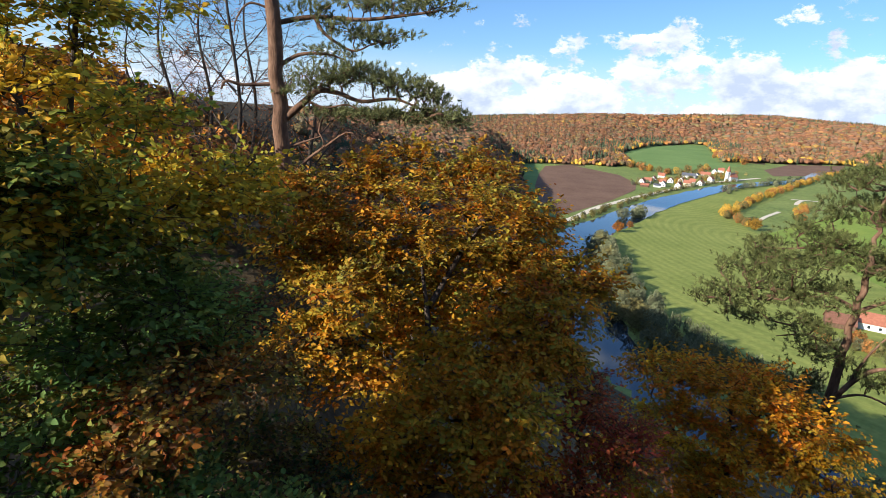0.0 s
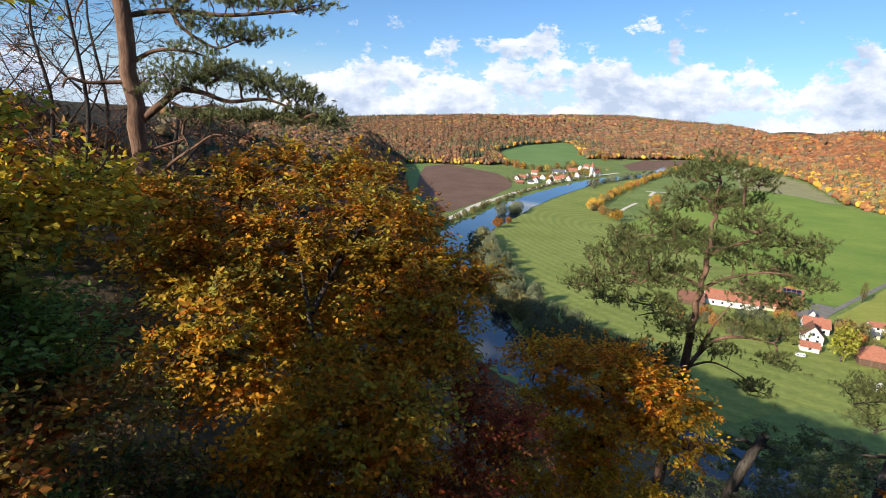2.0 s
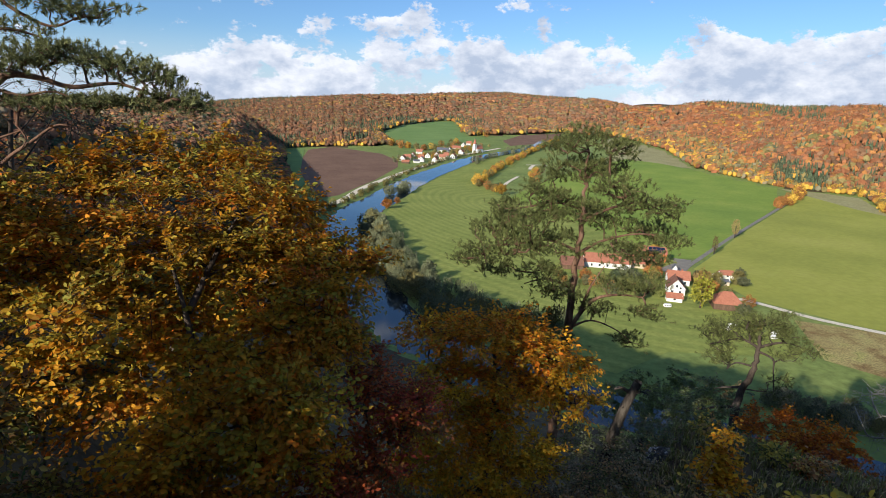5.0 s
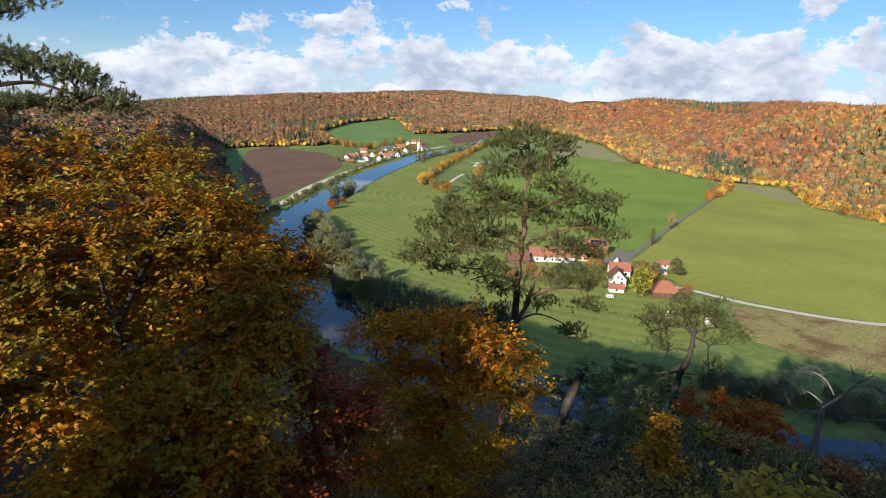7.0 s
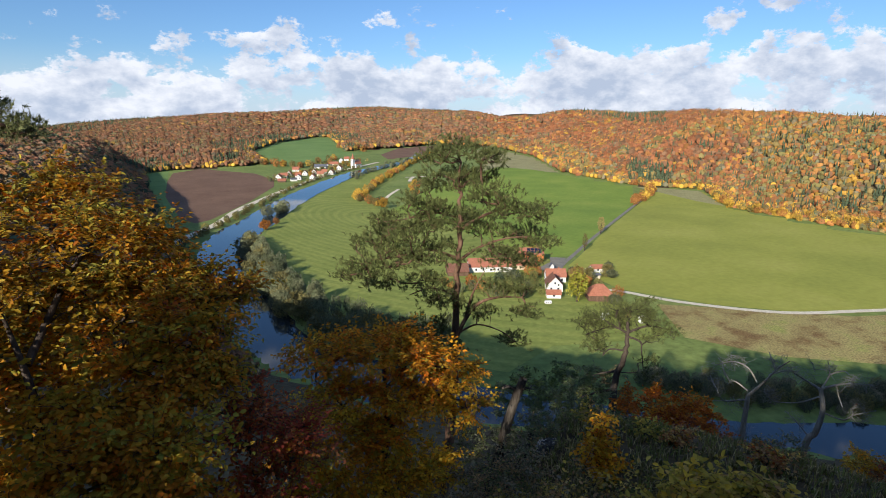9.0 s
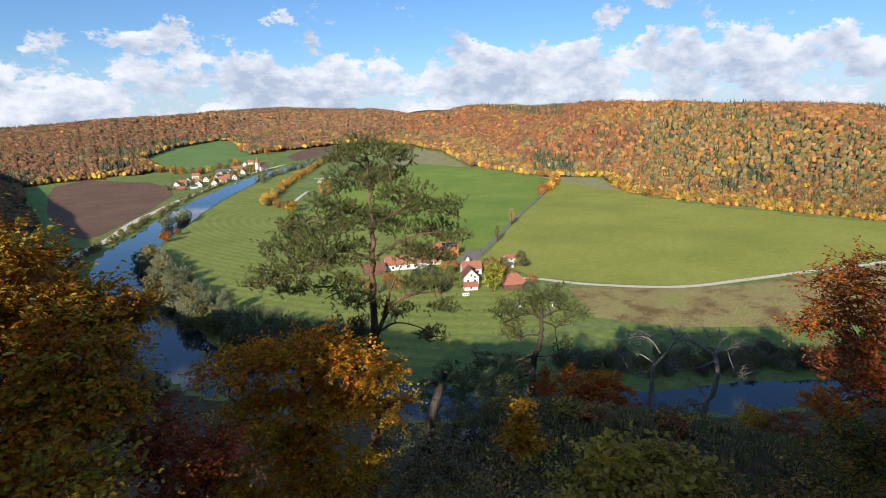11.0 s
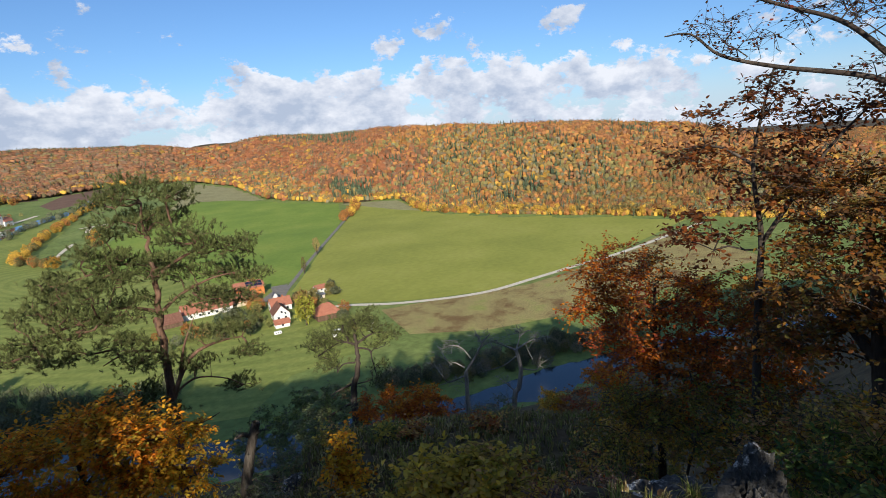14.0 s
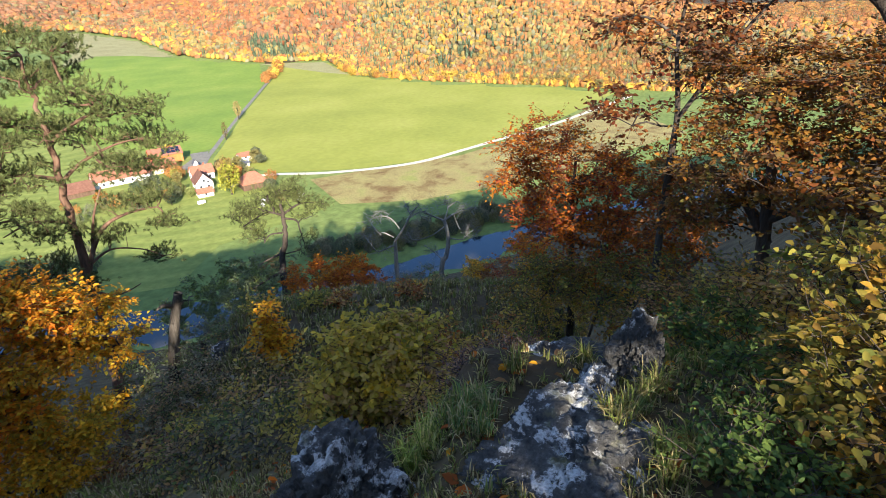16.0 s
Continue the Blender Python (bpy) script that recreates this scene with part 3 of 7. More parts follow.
def merge_trees(name, items, label, category="wood", mat=None):
    """items: (x, y, z, height, width, prototype, colour)."""
    rng = np.random.default_rng(len(items))
    V, F, C, R, n = [], [], [], [], 0
    for x, y, z, h, w, (pv, pf), col in items:
        a = rng.uniform(0, 6.28)
        ca, sa = math.cos(a), math.sin(a)
        v = np.column_stack([(pv[:, 0] * ca - pv[:, 1] * sa) * w + x, (pv[:, 0] * sa + pv[:, 1] * ca) * w + y, pv[:, 2] * h + z])
        V.append(v)
        d = (v - [x, y, z + 0.1 * h]) / [w, w, h]
        # shading normals tip towards the lookout, which lightens the crowns' dark sides
        lean = np.array([-x, -y, 0.0]) / (math.hypot(x, y) + 1e-9) * (0.7 if math.hypot(x, y) > 160 else 0.0)
        R.append(0.6 * d / np.linalg.norm(d, axis=1, keepdims=True) + lean)
        F.append(pf + n)
        C.append(np.tile(col, (len(v), 1)))
        n += len(v)
    me = mesh_from(name, np.vstack(V), np.vstack(F), mat or CROWNS, np.vstack(C))
    R, F = np.vstack(R), np.vstack(F)
    R[F[:, 0]] += rng.normal(size=(len(F), 3)) * 0.24
    R[F[:, 1]] += R[F[:, 0]] * 0.5
    R[F[:, 2]] += R[F[:, 0]] * 0.5
    at = me.attributes.new("crown_round", "FLOAT_VECTOR", "POINT")
    at.data.foreach_set("vector", (R / np.linalg.norm(R, axis=1, keepdims=True)).astype(np.float32).ravel())
    return tagged(new(name, me), label, category, kind="stuff")


RUST, ORANGE, YELLOW, OLIVE, GREEN, GREY, BROWN = (np.array(c) for c in ((0.29, 0.108, 0.046), (0.38, 0.165, 0.048), (0.54, 0.32, 0.05), (0.20, 0.17, 0.06), (0.065, 0.085, 0.046), (0.165, 0.165, 0.10), (0.195, 0.108, 0.06)))


def wood_colour(rng, x, y, edge, run=200.0):
    """Autumn mix in stands: rust and brown far up the valley, greyed there in place of haze, olive and orange on the
    near slope, yellow along the edge of the wood.
    """
    az = math.degrees(math.atan2(x, y))
    p = waves(x * 0.9 + 40, y * 0.9) + 0.5 * waves(x * 3.1, y * 3.1 + 9)
    if rng.random() < (0.8 if az > 58 else 0.6) * math.exp(-edge / 15):
        c = YELLOW if rng.random() < 0.6 else ORANGE
    else:
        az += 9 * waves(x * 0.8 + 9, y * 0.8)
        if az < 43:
            # mix also tipped towards brown and grey for the missing haze
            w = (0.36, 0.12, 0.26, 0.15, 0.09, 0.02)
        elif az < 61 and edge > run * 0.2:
            # dark rust and brown stand, partly in place of a cloud's shade
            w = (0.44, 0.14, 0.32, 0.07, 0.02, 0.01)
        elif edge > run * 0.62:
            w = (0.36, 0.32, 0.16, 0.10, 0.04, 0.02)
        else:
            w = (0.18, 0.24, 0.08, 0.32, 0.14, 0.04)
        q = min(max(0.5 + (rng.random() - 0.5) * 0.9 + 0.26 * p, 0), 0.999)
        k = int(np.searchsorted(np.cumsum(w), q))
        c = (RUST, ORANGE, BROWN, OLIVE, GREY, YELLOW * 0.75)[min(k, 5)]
        # far up the valley a grey-brown is mixed in, standing in for haze
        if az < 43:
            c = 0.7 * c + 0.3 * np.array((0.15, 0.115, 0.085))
        # neighbours of one stand share some of their colour
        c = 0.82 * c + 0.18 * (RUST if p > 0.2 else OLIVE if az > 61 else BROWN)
    return c * rng.uniform(0.84, 1.14)


def plant_woods():
    rng = np.random.default_rng(11)
    far, home = [], []
    # rows of trees by distance, denser where they are nearer
    r = 150.0
    while r < 2700:
        step = max(3.4, r / 160) if r < 850 else max(5.6, r / 165)
        n = int(radians(152) * r / step)
        az = np.radians(-34 + 152 * (np.arange(n) + rng.uniform(-0.4, 0.4, n)) / n)
        rr = r + rng.uniform(-0.45, 0.45, n) * step
        x, y = rr * np.sin(az), rr * np.cos(az)
        z, dh, df = land(x, y)
        deg = np.degrees(az)
        run = (170 + 0.22 * np.clip(rr - 450, 0, 1500)) * 1.15
        for k in range(n):
            if df[k] > 1 and df[k] < run[k] * (1.12 if deg[k] < 90 else 3.2):
                firs = (waves(x[k] * 1.3, y[k] * 1.3 + 77) > 0.66 and rr[k] < 900 and rng.random() < 0.7) or (46 < deg[k] < 58 and df[k] > run[k] * 0.6 and rng.random() < 0.55) or rng.random() < (0.14 if 61 < deg[k] < 84 and df[k] < run[k] * 0.7 else 0.05) or (55 < deg[k] < 59 and 10 < df[k] < 75 and rr[k] < 900 and rng.random() < 0.8) or (deg[k] < 30 and df[k] < 70 and waves(x[k] * 0.6, y[k] * 0.6) > -0.1 and rng.random() < 0.65) or (deg[k] < 43 and df[k] > run[k] * 0.85 and rng.random() < 0.35)
                s = max(step, 3.6) / 5.0
                if firs:
                    far.append((x[k], y[k], z[k] - 0.4, rng.uniform(8.5, 12.5) * min(s, 1.35), rng.uniform(6.5, 9) * s, SLIM[k % 4], GREEN * rng.uniform(0.8, 1.5)))
                else:
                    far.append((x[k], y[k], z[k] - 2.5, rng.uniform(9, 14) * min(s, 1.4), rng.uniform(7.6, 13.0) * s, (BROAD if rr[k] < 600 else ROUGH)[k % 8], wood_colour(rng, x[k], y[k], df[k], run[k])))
            elif dh[k] > 4 and dh[k] < 450 and -14 < deg[k] < 16 and rr[k] > 150:
                if rng.random() < 0.45:
                    continue
                s = step / 4.2
                c = wood_colour(rng, x[k], y[k], 99) * 1.4
                if rng.random() < 0.2:
                    c = GREEN * rng.uniform(0.8, 1.6)
                home.append((x[k], y[k], z[k] - 2.5, rng.uniform(7.5, 11) * min(s, 1.3), rng.uniform(8.5, 12) * s, (LEAFY if rr[k] < 175 else BROAD if rr[k] < 380 else ROUGH)[k % 8], c))
        r += step * 0.9
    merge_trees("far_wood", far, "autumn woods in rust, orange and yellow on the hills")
    merge_trees("hillside_wood", home, "shaded autumn wood on the steep valley side")


plant_woods()


def tree_line(name, pts, spacing, hrange, cols, label, jitter=2.0, seed=3, wide=0.9):
    rng = np.random.default_rng(seed)
    line = spline(pts, 12)
    seg = np.hypot(*np.diff(line, axis=0).T)
    s = np.concatenate([[0], np.cumsum(seg)])
    items = []
    for q in np.arange(0, s[-1], spacing):
        x = np.interp(q, s, line[:, 0]) + rng.normal() * jitter
        y = np.interp(q, s, line[:, 1]) + rng.normal() * jitter
        h = rng.uniform(*hrange)
        c = np.array(cols[rng.integers(len(cols))]) * rng.uniform(0.75, 1.2)
        items.append((x, y, ground_z(x, y) - 0.12 * h, h, h * wide * rng.uniform(0.8, 1.2), FINE[rng.integers(5)] if math.hypot(x, y) < 330 else LEAFY[rng.integers(8)], c))
    return merge_trees(name, items, label, "tree row")


BANK = (0.15, 0.16, 0.085)
BANK2 = (0.18, 0.19, 0.10)
tree_line("riverside_trees", [(117, 373), (107, 338), (97, 299), (89, 256), (83, 218), (88, 186), (100, 158)], 2.6, (7, 12), [BANK, BANK2, OLIVE], "grey-green willows and alders along the river bank", 4, 1)
tree_line("riverside_trees", [(150, 92), (158, 81), (168, 68), (181, 54), (198, 38), (214, 18)], 0.7, (3.5, 6.5), [(0.28, 0.24, 0.14), BANK, OLIVE * 1.3], "low dark bushes along the shaded river bank", 3.4, 2)
tree_line("riverside_trees", [(110, 345), (101, 300), (97, 262), (95, 228), (98, 198), (107, 172), (119, 155)], 2.6, (6.5, 12), [BANK, BANK2, (0.12, 0.14, 0.07)], "slender grey-green willows behind the river bank", 3.2, 31, 0.55)
tree_line("riverside_trees", [(57, 357), (70, 378), (102, 433), (158, 513), (235, 622), (333, 727), (430, 808)], 5.0, (3, 6.5), [BANK, OLIVE, (0.2, 0.17, 0.05)], "small trees between road and river", 2, 3)
tree_line("riverside_trees", [(163, 474), (177, 489), (190, 505)], 5, (8, 11), [BANK2], "pale willows at the water's edge", 3, 4)
tree_line("riverside_trees", [(362, 687), (412, 744), (462, 785), (530, 838), (590, 880)], 7, (6, 9), [BANK, BANK2, GREEN], "riverside trees behind the far village", 6, 5)
tree_line("hedge", [(270, 470), (284, 533), (343, 605), (403, 676), (476, 752), (590, 870), (720, 1000)], 5.5, (6, 10), [YELLOW, ORANGE, YELLOW * 0.8, OLIVE], "yellow and orange hedgerow between the fields", 3, 6)
tree_line("hedge", [(349, 524), (395, 585), (421, 616)], 6, (4, 8), [YELLOW, ORANGE, OLIVE], "yellow bushes on the grassy bank", 5, 7)
tree_line("hedge", [(504, 342), (537, 356), (579, 376), (621, 400)], 5, (7, 11), [YELLOW, ORANGE], "orange trees along the lane below the wood", 3, 8)
tree_line("hedge", [(625, 424), (658, 353), (563, 269), (534, 166), (523, 87), (505, 0)], 5.5, (6, 11), [YELLOW, YELLOW * 0.85, ORANGE, OLIVE], "yellow trees along the edge of the wood", 3, 9)
tree_line("hedge", [(305, 973), (321, 924), (339, 877), (353, 840)], 8, (9, 14), [YELLOW, ORANGE, OLIVE], "yellow trees behind the far village", 9, 10)
tree_line("hedge", [(353, 840), (380, 870), (410, 903), (450, 950)], 9, (8, 12), [YELLOW, ORANGE, OLIVE], "yellow trees behind the far village", 12, 11)
tree_line("hedge", [(602, 1100), (600, 1160), (610, 1205), (675, 1259)], 8, (10, 15), [YELLOW, ORANGE, RUST, GREEN], "autumn copse beside the far meadow", 16, 12)
tree_line("hamlet_trees", [(212, 166), (232, 180), (247, 191)], 2.6, (3.5, 6.5), [OLIVE, BANK, ORANGE], "fruit trees in the hamlet gardens", 4, 13)
tree_line("hamlet_trees", [(158, 207), (174, 194), (190, 191), (201, 205), (214, 214)], 2.4, (3.5, 7), [OLIVE, BANK, GREEN, ORANGE], "garden trees between the farm buildings", 5, 14)


# ---- trees near the lookout ----
def tubes(paths, sides):
    """paths: list of (points k x 3, radii k). One mesh of tapered tubes."""
    V, F, n = [], [], 0
    ang = np.arange(sides) / sides * 2 * math.pi
    ca, sa = np.cos(ang), np.sin(ang)
    for pts, rad in paths:
        pts, rad = np.asarray(pts, float), np.asarray(rad, float)
        t = np.gradient(pts, axis=0)
        t /= np.linalg.norm(t, axis=1, keepdims=True) + 1e-9
        ref = np.array([0.31, 0.17, 0.93]) if abs(t[0] @ [0.31, 0.17, 0.93]) < 0.9 else np.array([1.0, 0, 0])
        u = np.cross(t, ref)
        u /= np.linalg.norm(u, axis=1, keepdims=True) + 1e-9
        w = np.cross(t, u)
        ring = pts[:, None] + rad[:, None, None] * (u[:, None] * ca[None, :, None] + w[:, None] * sa[None, :, None])
        k = len(pts)
        V.append(ring.reshape(-1, 3))
        i, j = np.meshgrid(np.arange(k - 1), np.arange(sides), indexing="ij")
        j2 = (j + 1) % sides
        F.append(np.stack([i * sides + j, i * sides + j2, (i + 1) * sides + j2, (i + 1) * sides + j], -1).reshape(-1, 4) + n)
        n += k * sides
    return np.vstack(V), np.vstack(F)


def crown_points(rng, blobs):
    """blobs: (centre, radii, count): points in ellipsoids, more of them near the surface."""
    out = []
    for c, s, n in blobs:
        d = rng.normal(size=(n, 3))
        d /= np.linalg.norm(d, axis=1, keepdims=True)
        q = rng.uniform(0.15, 1.0, (n, 1)) ** 0.45
        out.append(np.asarray(c) + d * q * np.asarray(s) * rng.uniform(0.85, 1.1, (n, 1)))
    return np.vstack(out)


def skeleton(rng, trunk, targets, droop=0.0, kink=0.06, seg=0.45, boughs=()):
    """Branches from the trunk's points out to every target, each from the nearest wood that it can grow on."""
    pos = [np.asarray(q, float) for q in trunk]
    par = [-1] + list(range(len(trunk) - 1))
    for line in boughs:
        last = int(np.argmin(np.linalg.norm(np.array(pos) - line[0], axis=1)))
        for q in line[1:]:
            pos.append(np.asarray(q, float))
            par.append(last)
            last = len(pos) - 1
    main = len(pos)
    base = np.array(pos)
    order = np.argsort([np.min(np.linalg.norm(base - q, axis=1)) for q in targets])
    tips = []
    for k in order:
        q = targets[k]
        P = np.array(pos)
        d = np.linalg.norm(P - q, axis=1) + np.clip(P[:, 2] - q[2] + 0.1, 0, None) * 1.2
        d[0] += 1.0
        j = int(np.argmin(d))
        a = P[j]
        n = max(2, int(np.linalg.norm(q - a) / seg) + 1)
        last = j
        side = rng.normal(size=3) * kink * np.linalg.norm(q - a)
        for i in range(1, n + 1):
            s = i / n
            p = a + (q - a) * s + side * math.sin(math.pi * s) + np.array([0, 0, -droop * math.sin(math.pi * s) * np.linalg.norm(q - a)]) + rng.normal(size=3) * kink * seg * (s < 1)
            pos.append(p)
            par.append(last)
            last = len(pos) - 1
        tips.append(last)
    return np.array(pos), np.array(par), tips, main


def branch_paths(pos, par, tips, main, r_tip, r_base, power=2.2):
    load = np.zeros(len(pos))
    load[tips] += 1
    for k in range(len(pos) - 1, 0, -1):
        load[par[k]] += load[k]
    rad = r_tip * np.clip(load, 1, None) ** (1 / power)
    rad = np.minimum(rad, r_base)
    kids = {}
    for k in range(1, len(pos)):
        kids.setdefault(par[k], []).append(k)
    paths = []
    starts = []
    for p, ks in kids.items():
        best = max(ks, key=lambda q: load[q]) if p >= main else None
        for k in ks:
            if k < main:
                continue
            if k == best and p >= main:
                continue
            starts.append((p, k))
    for p, k in starts:
        ids = [p, k]
        while ids[-1] in kids:
            ids.append(max(kids[ids[-1]], key=lambda q: load[q]))
        rr = rad[ids]
        rr[0] = rr[1]
        paths.append((pos[ids], rr))
    return paths, rad


def leaf_mesh(name, at, along, face, size, tint, mat, slim=0.62):
    """Pointed oval leaves folded at the midrib."""
    n = len(at)
    along = along / (np.linalg.norm(along, axis=1, keepdims=True) + 1e-9)
    side = np.cross(along, face)
    side /= np.linalg.norm(side, axis=1, keepdims=True) + 1e-9
    up = np.cross(side, along)
    L = size[:, None]
    w = L * slim * 0.5
    b, tip = at, at + along * L - up * L * 0.12
    p = [b,
         at + along * L * 0.32 + side * w * 0.95 + up * w * 0.3, at + along * L * 0.70 + side * w * 0.75 + up * w * 0.15,
         tip,
         at + along * L * 0.70 - side * w * 0.75 + up * w * 0.15, at + along * L * 0.32 - side * w * 0.95 + up * w * 0.3]
    v = np.stack(p, 1).reshape(-1, 3)
    o = np.arange(n)[:, None] * 6
    f = np.vstack([o + [0, 1, 2, 3], o + [0, 3, 4, 5]])
    return mesh_from(name, v, f, mat, np.repeat(tint, 6, 0))


def pick(rng, n, palette, weights):
    p = np.array(palette)
    k = rng.choice(len(p), n, p=np.array(weights) / sum(weights))
    return p[k] * rng.uniform(0.7, 1.25, (n, 1))


def sprays(rng, tips, dirs, twigs, length, per, size, spread=1.0, flat=0.25, heart=None):
    """Leafy twigs fanned round each tip: twig lines and the leaves on them."""
    n = len(tips)
    T = np.repeat(tips, twigs, 0)
    d = np.repeat(dirs, twigs, 0) * 0.7 + rng.normal(size=(n * twigs, 3)) * [spread, spread, spread * 0.45]
    d /= np.linalg.norm(d, axis=1, keepdims=True)
    L = rng.uniform(0.5, 1.15, (n * twigs, 1)) * length
    end = T + d * L + [0, 0, -0.12 * length]
    s = (np.arange(per) + 0.6) / per
    at = (T[:, None] + (end - T)[:, None] * s[None, :, None]).reshape(-1, 3)
    m = len(at)
    alt = np.tile(np.where(np.arange(per) % 2, 1.0, -1.0), n * twigs)[:, None]
    dd = np.repeat(d, per, 0)
    side = np.cross(dd, [0, 0, 1.0])
    side /= np.linalg.norm(side, axis=1, keepdims=True) + 1e-9
    along = dd * 0.75 + side * alt * 0.8 + rng.normal(size=(m, 3)) * 0.3 + [0, 0, -0.15]
    face = np.array([0, 0, 0.7]) + rng.normal(size=(m, 3)) * (0.25 + flat)
    if heart is not None:
        out = at - heart
        face = face + 0.75 * out / (np.linalg.norm(out, axis=1, keepdims=True) + 1e-9)
    sz = rng.uniform(0.65, 1.15, m) * size
    at = at + rng.normal(size=(m, 3)) * size * 0.25
    return (T, end), (at, along, face, sz)


def wood_parts(root, b, stem, sr, boughs, paths, bark, sides=9, extra=()):
    """The trunk, every stout limb as a part of its own, and the fine branching."""
    v, f = tubes([(stem - b, sr)], sides)
    part_mesh("trunk", mesh_from("trunk", v, f, bark, flat=False), root)
    paths = sorted(paths, key=lambda q: -q[1][0])
    stout = [q for q in paths[:14] if q[1][0] > 0.012]
    for pts, rad in list(boughs) + stout:
        v, f = tubes([(np.asarray(pts) - b, rad)], 6)
        part_mesh("limb", mesh_from("limb", v, f, bark, flat=False), root)
    fine = [(p - b, r) for p, r in paths[len(stout):]] + list(extra)
    if fine:
        v, f = tubes(fine, 3)
        tagged(part_mesh("branching", mesh_from("branching", v, f, bark, flat=False), root), kind="stuff")


def bough_lines(boughs):
    return [(spline(pts, 5), r0, r1) for pts, r0, r1 in boughs]


def make_tree(name, label, category, trunk, r0, r1, blobs, seed, palette, weights, bark=None, leaf=0.075, twigs=6, twig_len=0.42, per=9, leaf_mat=None, r_tip=0.0035, group="", flat=0.25, boughs=(), kink=0.06, seg=0.45, spread=1.0, low=None):
    """trunk: points up the stem. The tree stands at the first of them."""
    rng = np.random.default_rng(seed)
    base = Vector(trunk[0])
    stem = spline(trunk, 5)
    root = tagged(new(name), label, category, group)
    root.location = base
    b = np.array(base)
    lines = bough_lines(boughs)
    targets = crown_points(rng, blobs)
    pos, par, tips, main = skeleton(rng, stem, targets, kink=kink, seg=seg, boughs=[q[0] for q in lines])
    paths, rad = branch_paths(pos, par, tips, main, r_tip, r0 * 0.6)
    sr = r0 + (r1 - r0) * np.linspace(0, 1, len(stem))
    sr[0] *= 1.35
    T = np.array([pos[q] for q in tips])
    D = np.array([pos[q] - pos[par[q]] for q in tips])
    D /= np.linalg.norm(D, axis=1, keepdims=True) + 1e-9
    (ta, tb), (at, along, face, sz) = sprays(rng, T, D, twigs, twig_len, max(per, 1), leaf, flat=flat, spread=spread, heart=T.mean(0))
    k = max(1.0, r_tip / 0.0035)
    tw = [(np.array([p, (p + q) / 2 + rng.normal(size=3) * 0.05 * twig_len, q]) - b, (0.003 * k, 0.0022 * k, 0.001 * k)) for p, q in zip(ta, tb)]
    wood_parts(root, b, stem, sr, [(q, np.linspace(a, c, len(q))) for q, a, c in lines], paths, bark or BARK, extra=tw)
    if per:
        # whole sprays turn colour together
        tint = 0.45 * pick(rng, len(at), palette, weights) + 0.55 * np.repeat(pick(rng, len(T), palette, weights), twigs * per, 0)
        if low:
            # the lower sprays take their own colours: palette, weights, height of the change
            k = np.repeat(T[:, 2] + rng.normal(size=len(T)) * 0.45 < low[2], twigs * per)
            tint[k] = (0.45 * pick(rng, len(at), low[0], low[1]) + 0.55 * np.repeat(pick(rng, len(T), low[0], low[1]), twigs * per, 0))[k]
        me = leaf_mesh("crown", at - b, along, face, sz, tint, leaf_mat or LEAF)
        tagged(part_mesh("crown", me, root), kind="stuff")
    return root


def needle_tufts(rng, tips, dirs, per, size, n):
    """Tufts of stiff needles round the ends of pine twigs, standing up like brushes."""
    m = len(tips) * per
    T = np.repeat(tips, per, 0) + rng.normal(size=(m, 3)) * [0.13, 0.13, 0.05]
    D = np.repeat(dirs, per, 0) * 0.8 + rng.normal(size=(m, 3)) * 0.5 + [0, 0, 0.6]
    D /= np.linalg.norm(D, axis=1, keepdims=True)
    A = np.repeat(T, n, 0) + np.repeat(D, n, 0) * rng.uniform(0, 0.11, (m * n, 1))
    d = np.repeat(D, n, 0) * 0.9 + rng.normal(size=(m * n, 3)) * 0.6
    d /= np.linalg.norm(d, axis=1, keepdims=True)
    s = np.cross(d, rng.normal(size=(m * n, 3)))
    s /= np.linalg.norm(s, axis=1, keepdims=True) + 1e-9
    L = rng.uniform(0.7, 1.2, (m * n, 1)) * size
    v = np.stack([A - s * 0.006, A + s * 0.006, A + d * L], 1).reshape(-1, 3)
    return v, np.arange(len(v)).reshape(-1, 3), m


def make_pine(name, label, trunk, r0, r1, blobs, seed, bark=None, per=8, size=0.085, n=28, tint=(0.128, 0.142, 0.048), category="pine tree", boughs=()):
    rng = np.random.default_rng(seed)
    base = Vector(trunk[0])
    b = np.array(base)
    stem = spline(trunk, 6)
    stem[1:-1] += rng.normal(size=(len(stem) - 2, 3)) * [0.02, 0.02, 0]
    root = tagged(new(name), label, category)
    root.location = base
    lines = bough_lines(boughs)
    targets = crown_points(rng, blobs)
    pos, par, tips, main = skeleton(rng, stem, targets, droop=-0.03, kink=0.10, seg=0.35, boughs=[q[0] for q in lines])
    paths, rad = branch_paths(pos, par, tips, main, 0.0065, r0 * 0.4, 2.0)
    sr = r0 + (r1 - r0) * np.linspace(0, 1, len(stem)) ** 0.85
    sr[0] *= 1.3
    wood_parts(root, b, stem, sr, [(q, np.linspace(a, c, len(q))) for q, a, c in lines], paths, bark or PINE_BARK, 10)
    T = np.array([pos[q] for q in tips])
    D = np.array([pos[q] - pos[par[q]] for q in tips])
    D /= np.linalg.norm(D, axis=1, keepdims=True) + 1e-9
    v, f, m = needle_tufts(rng, T, D, per, size, n)
    c = np.array(tint) * rng.uniform(0.65, 1.35, (m, 1)) * np.repeat(rng.uniform(0.8, 1.25, (len(T), 1)), per, 0)
    me = mesh_from("needles", v - b, f, NEEDLE, np.repeat(c, n * 3, 0))
    tagged(part_mesh("needles", me, root), kind="stuff")
    return root


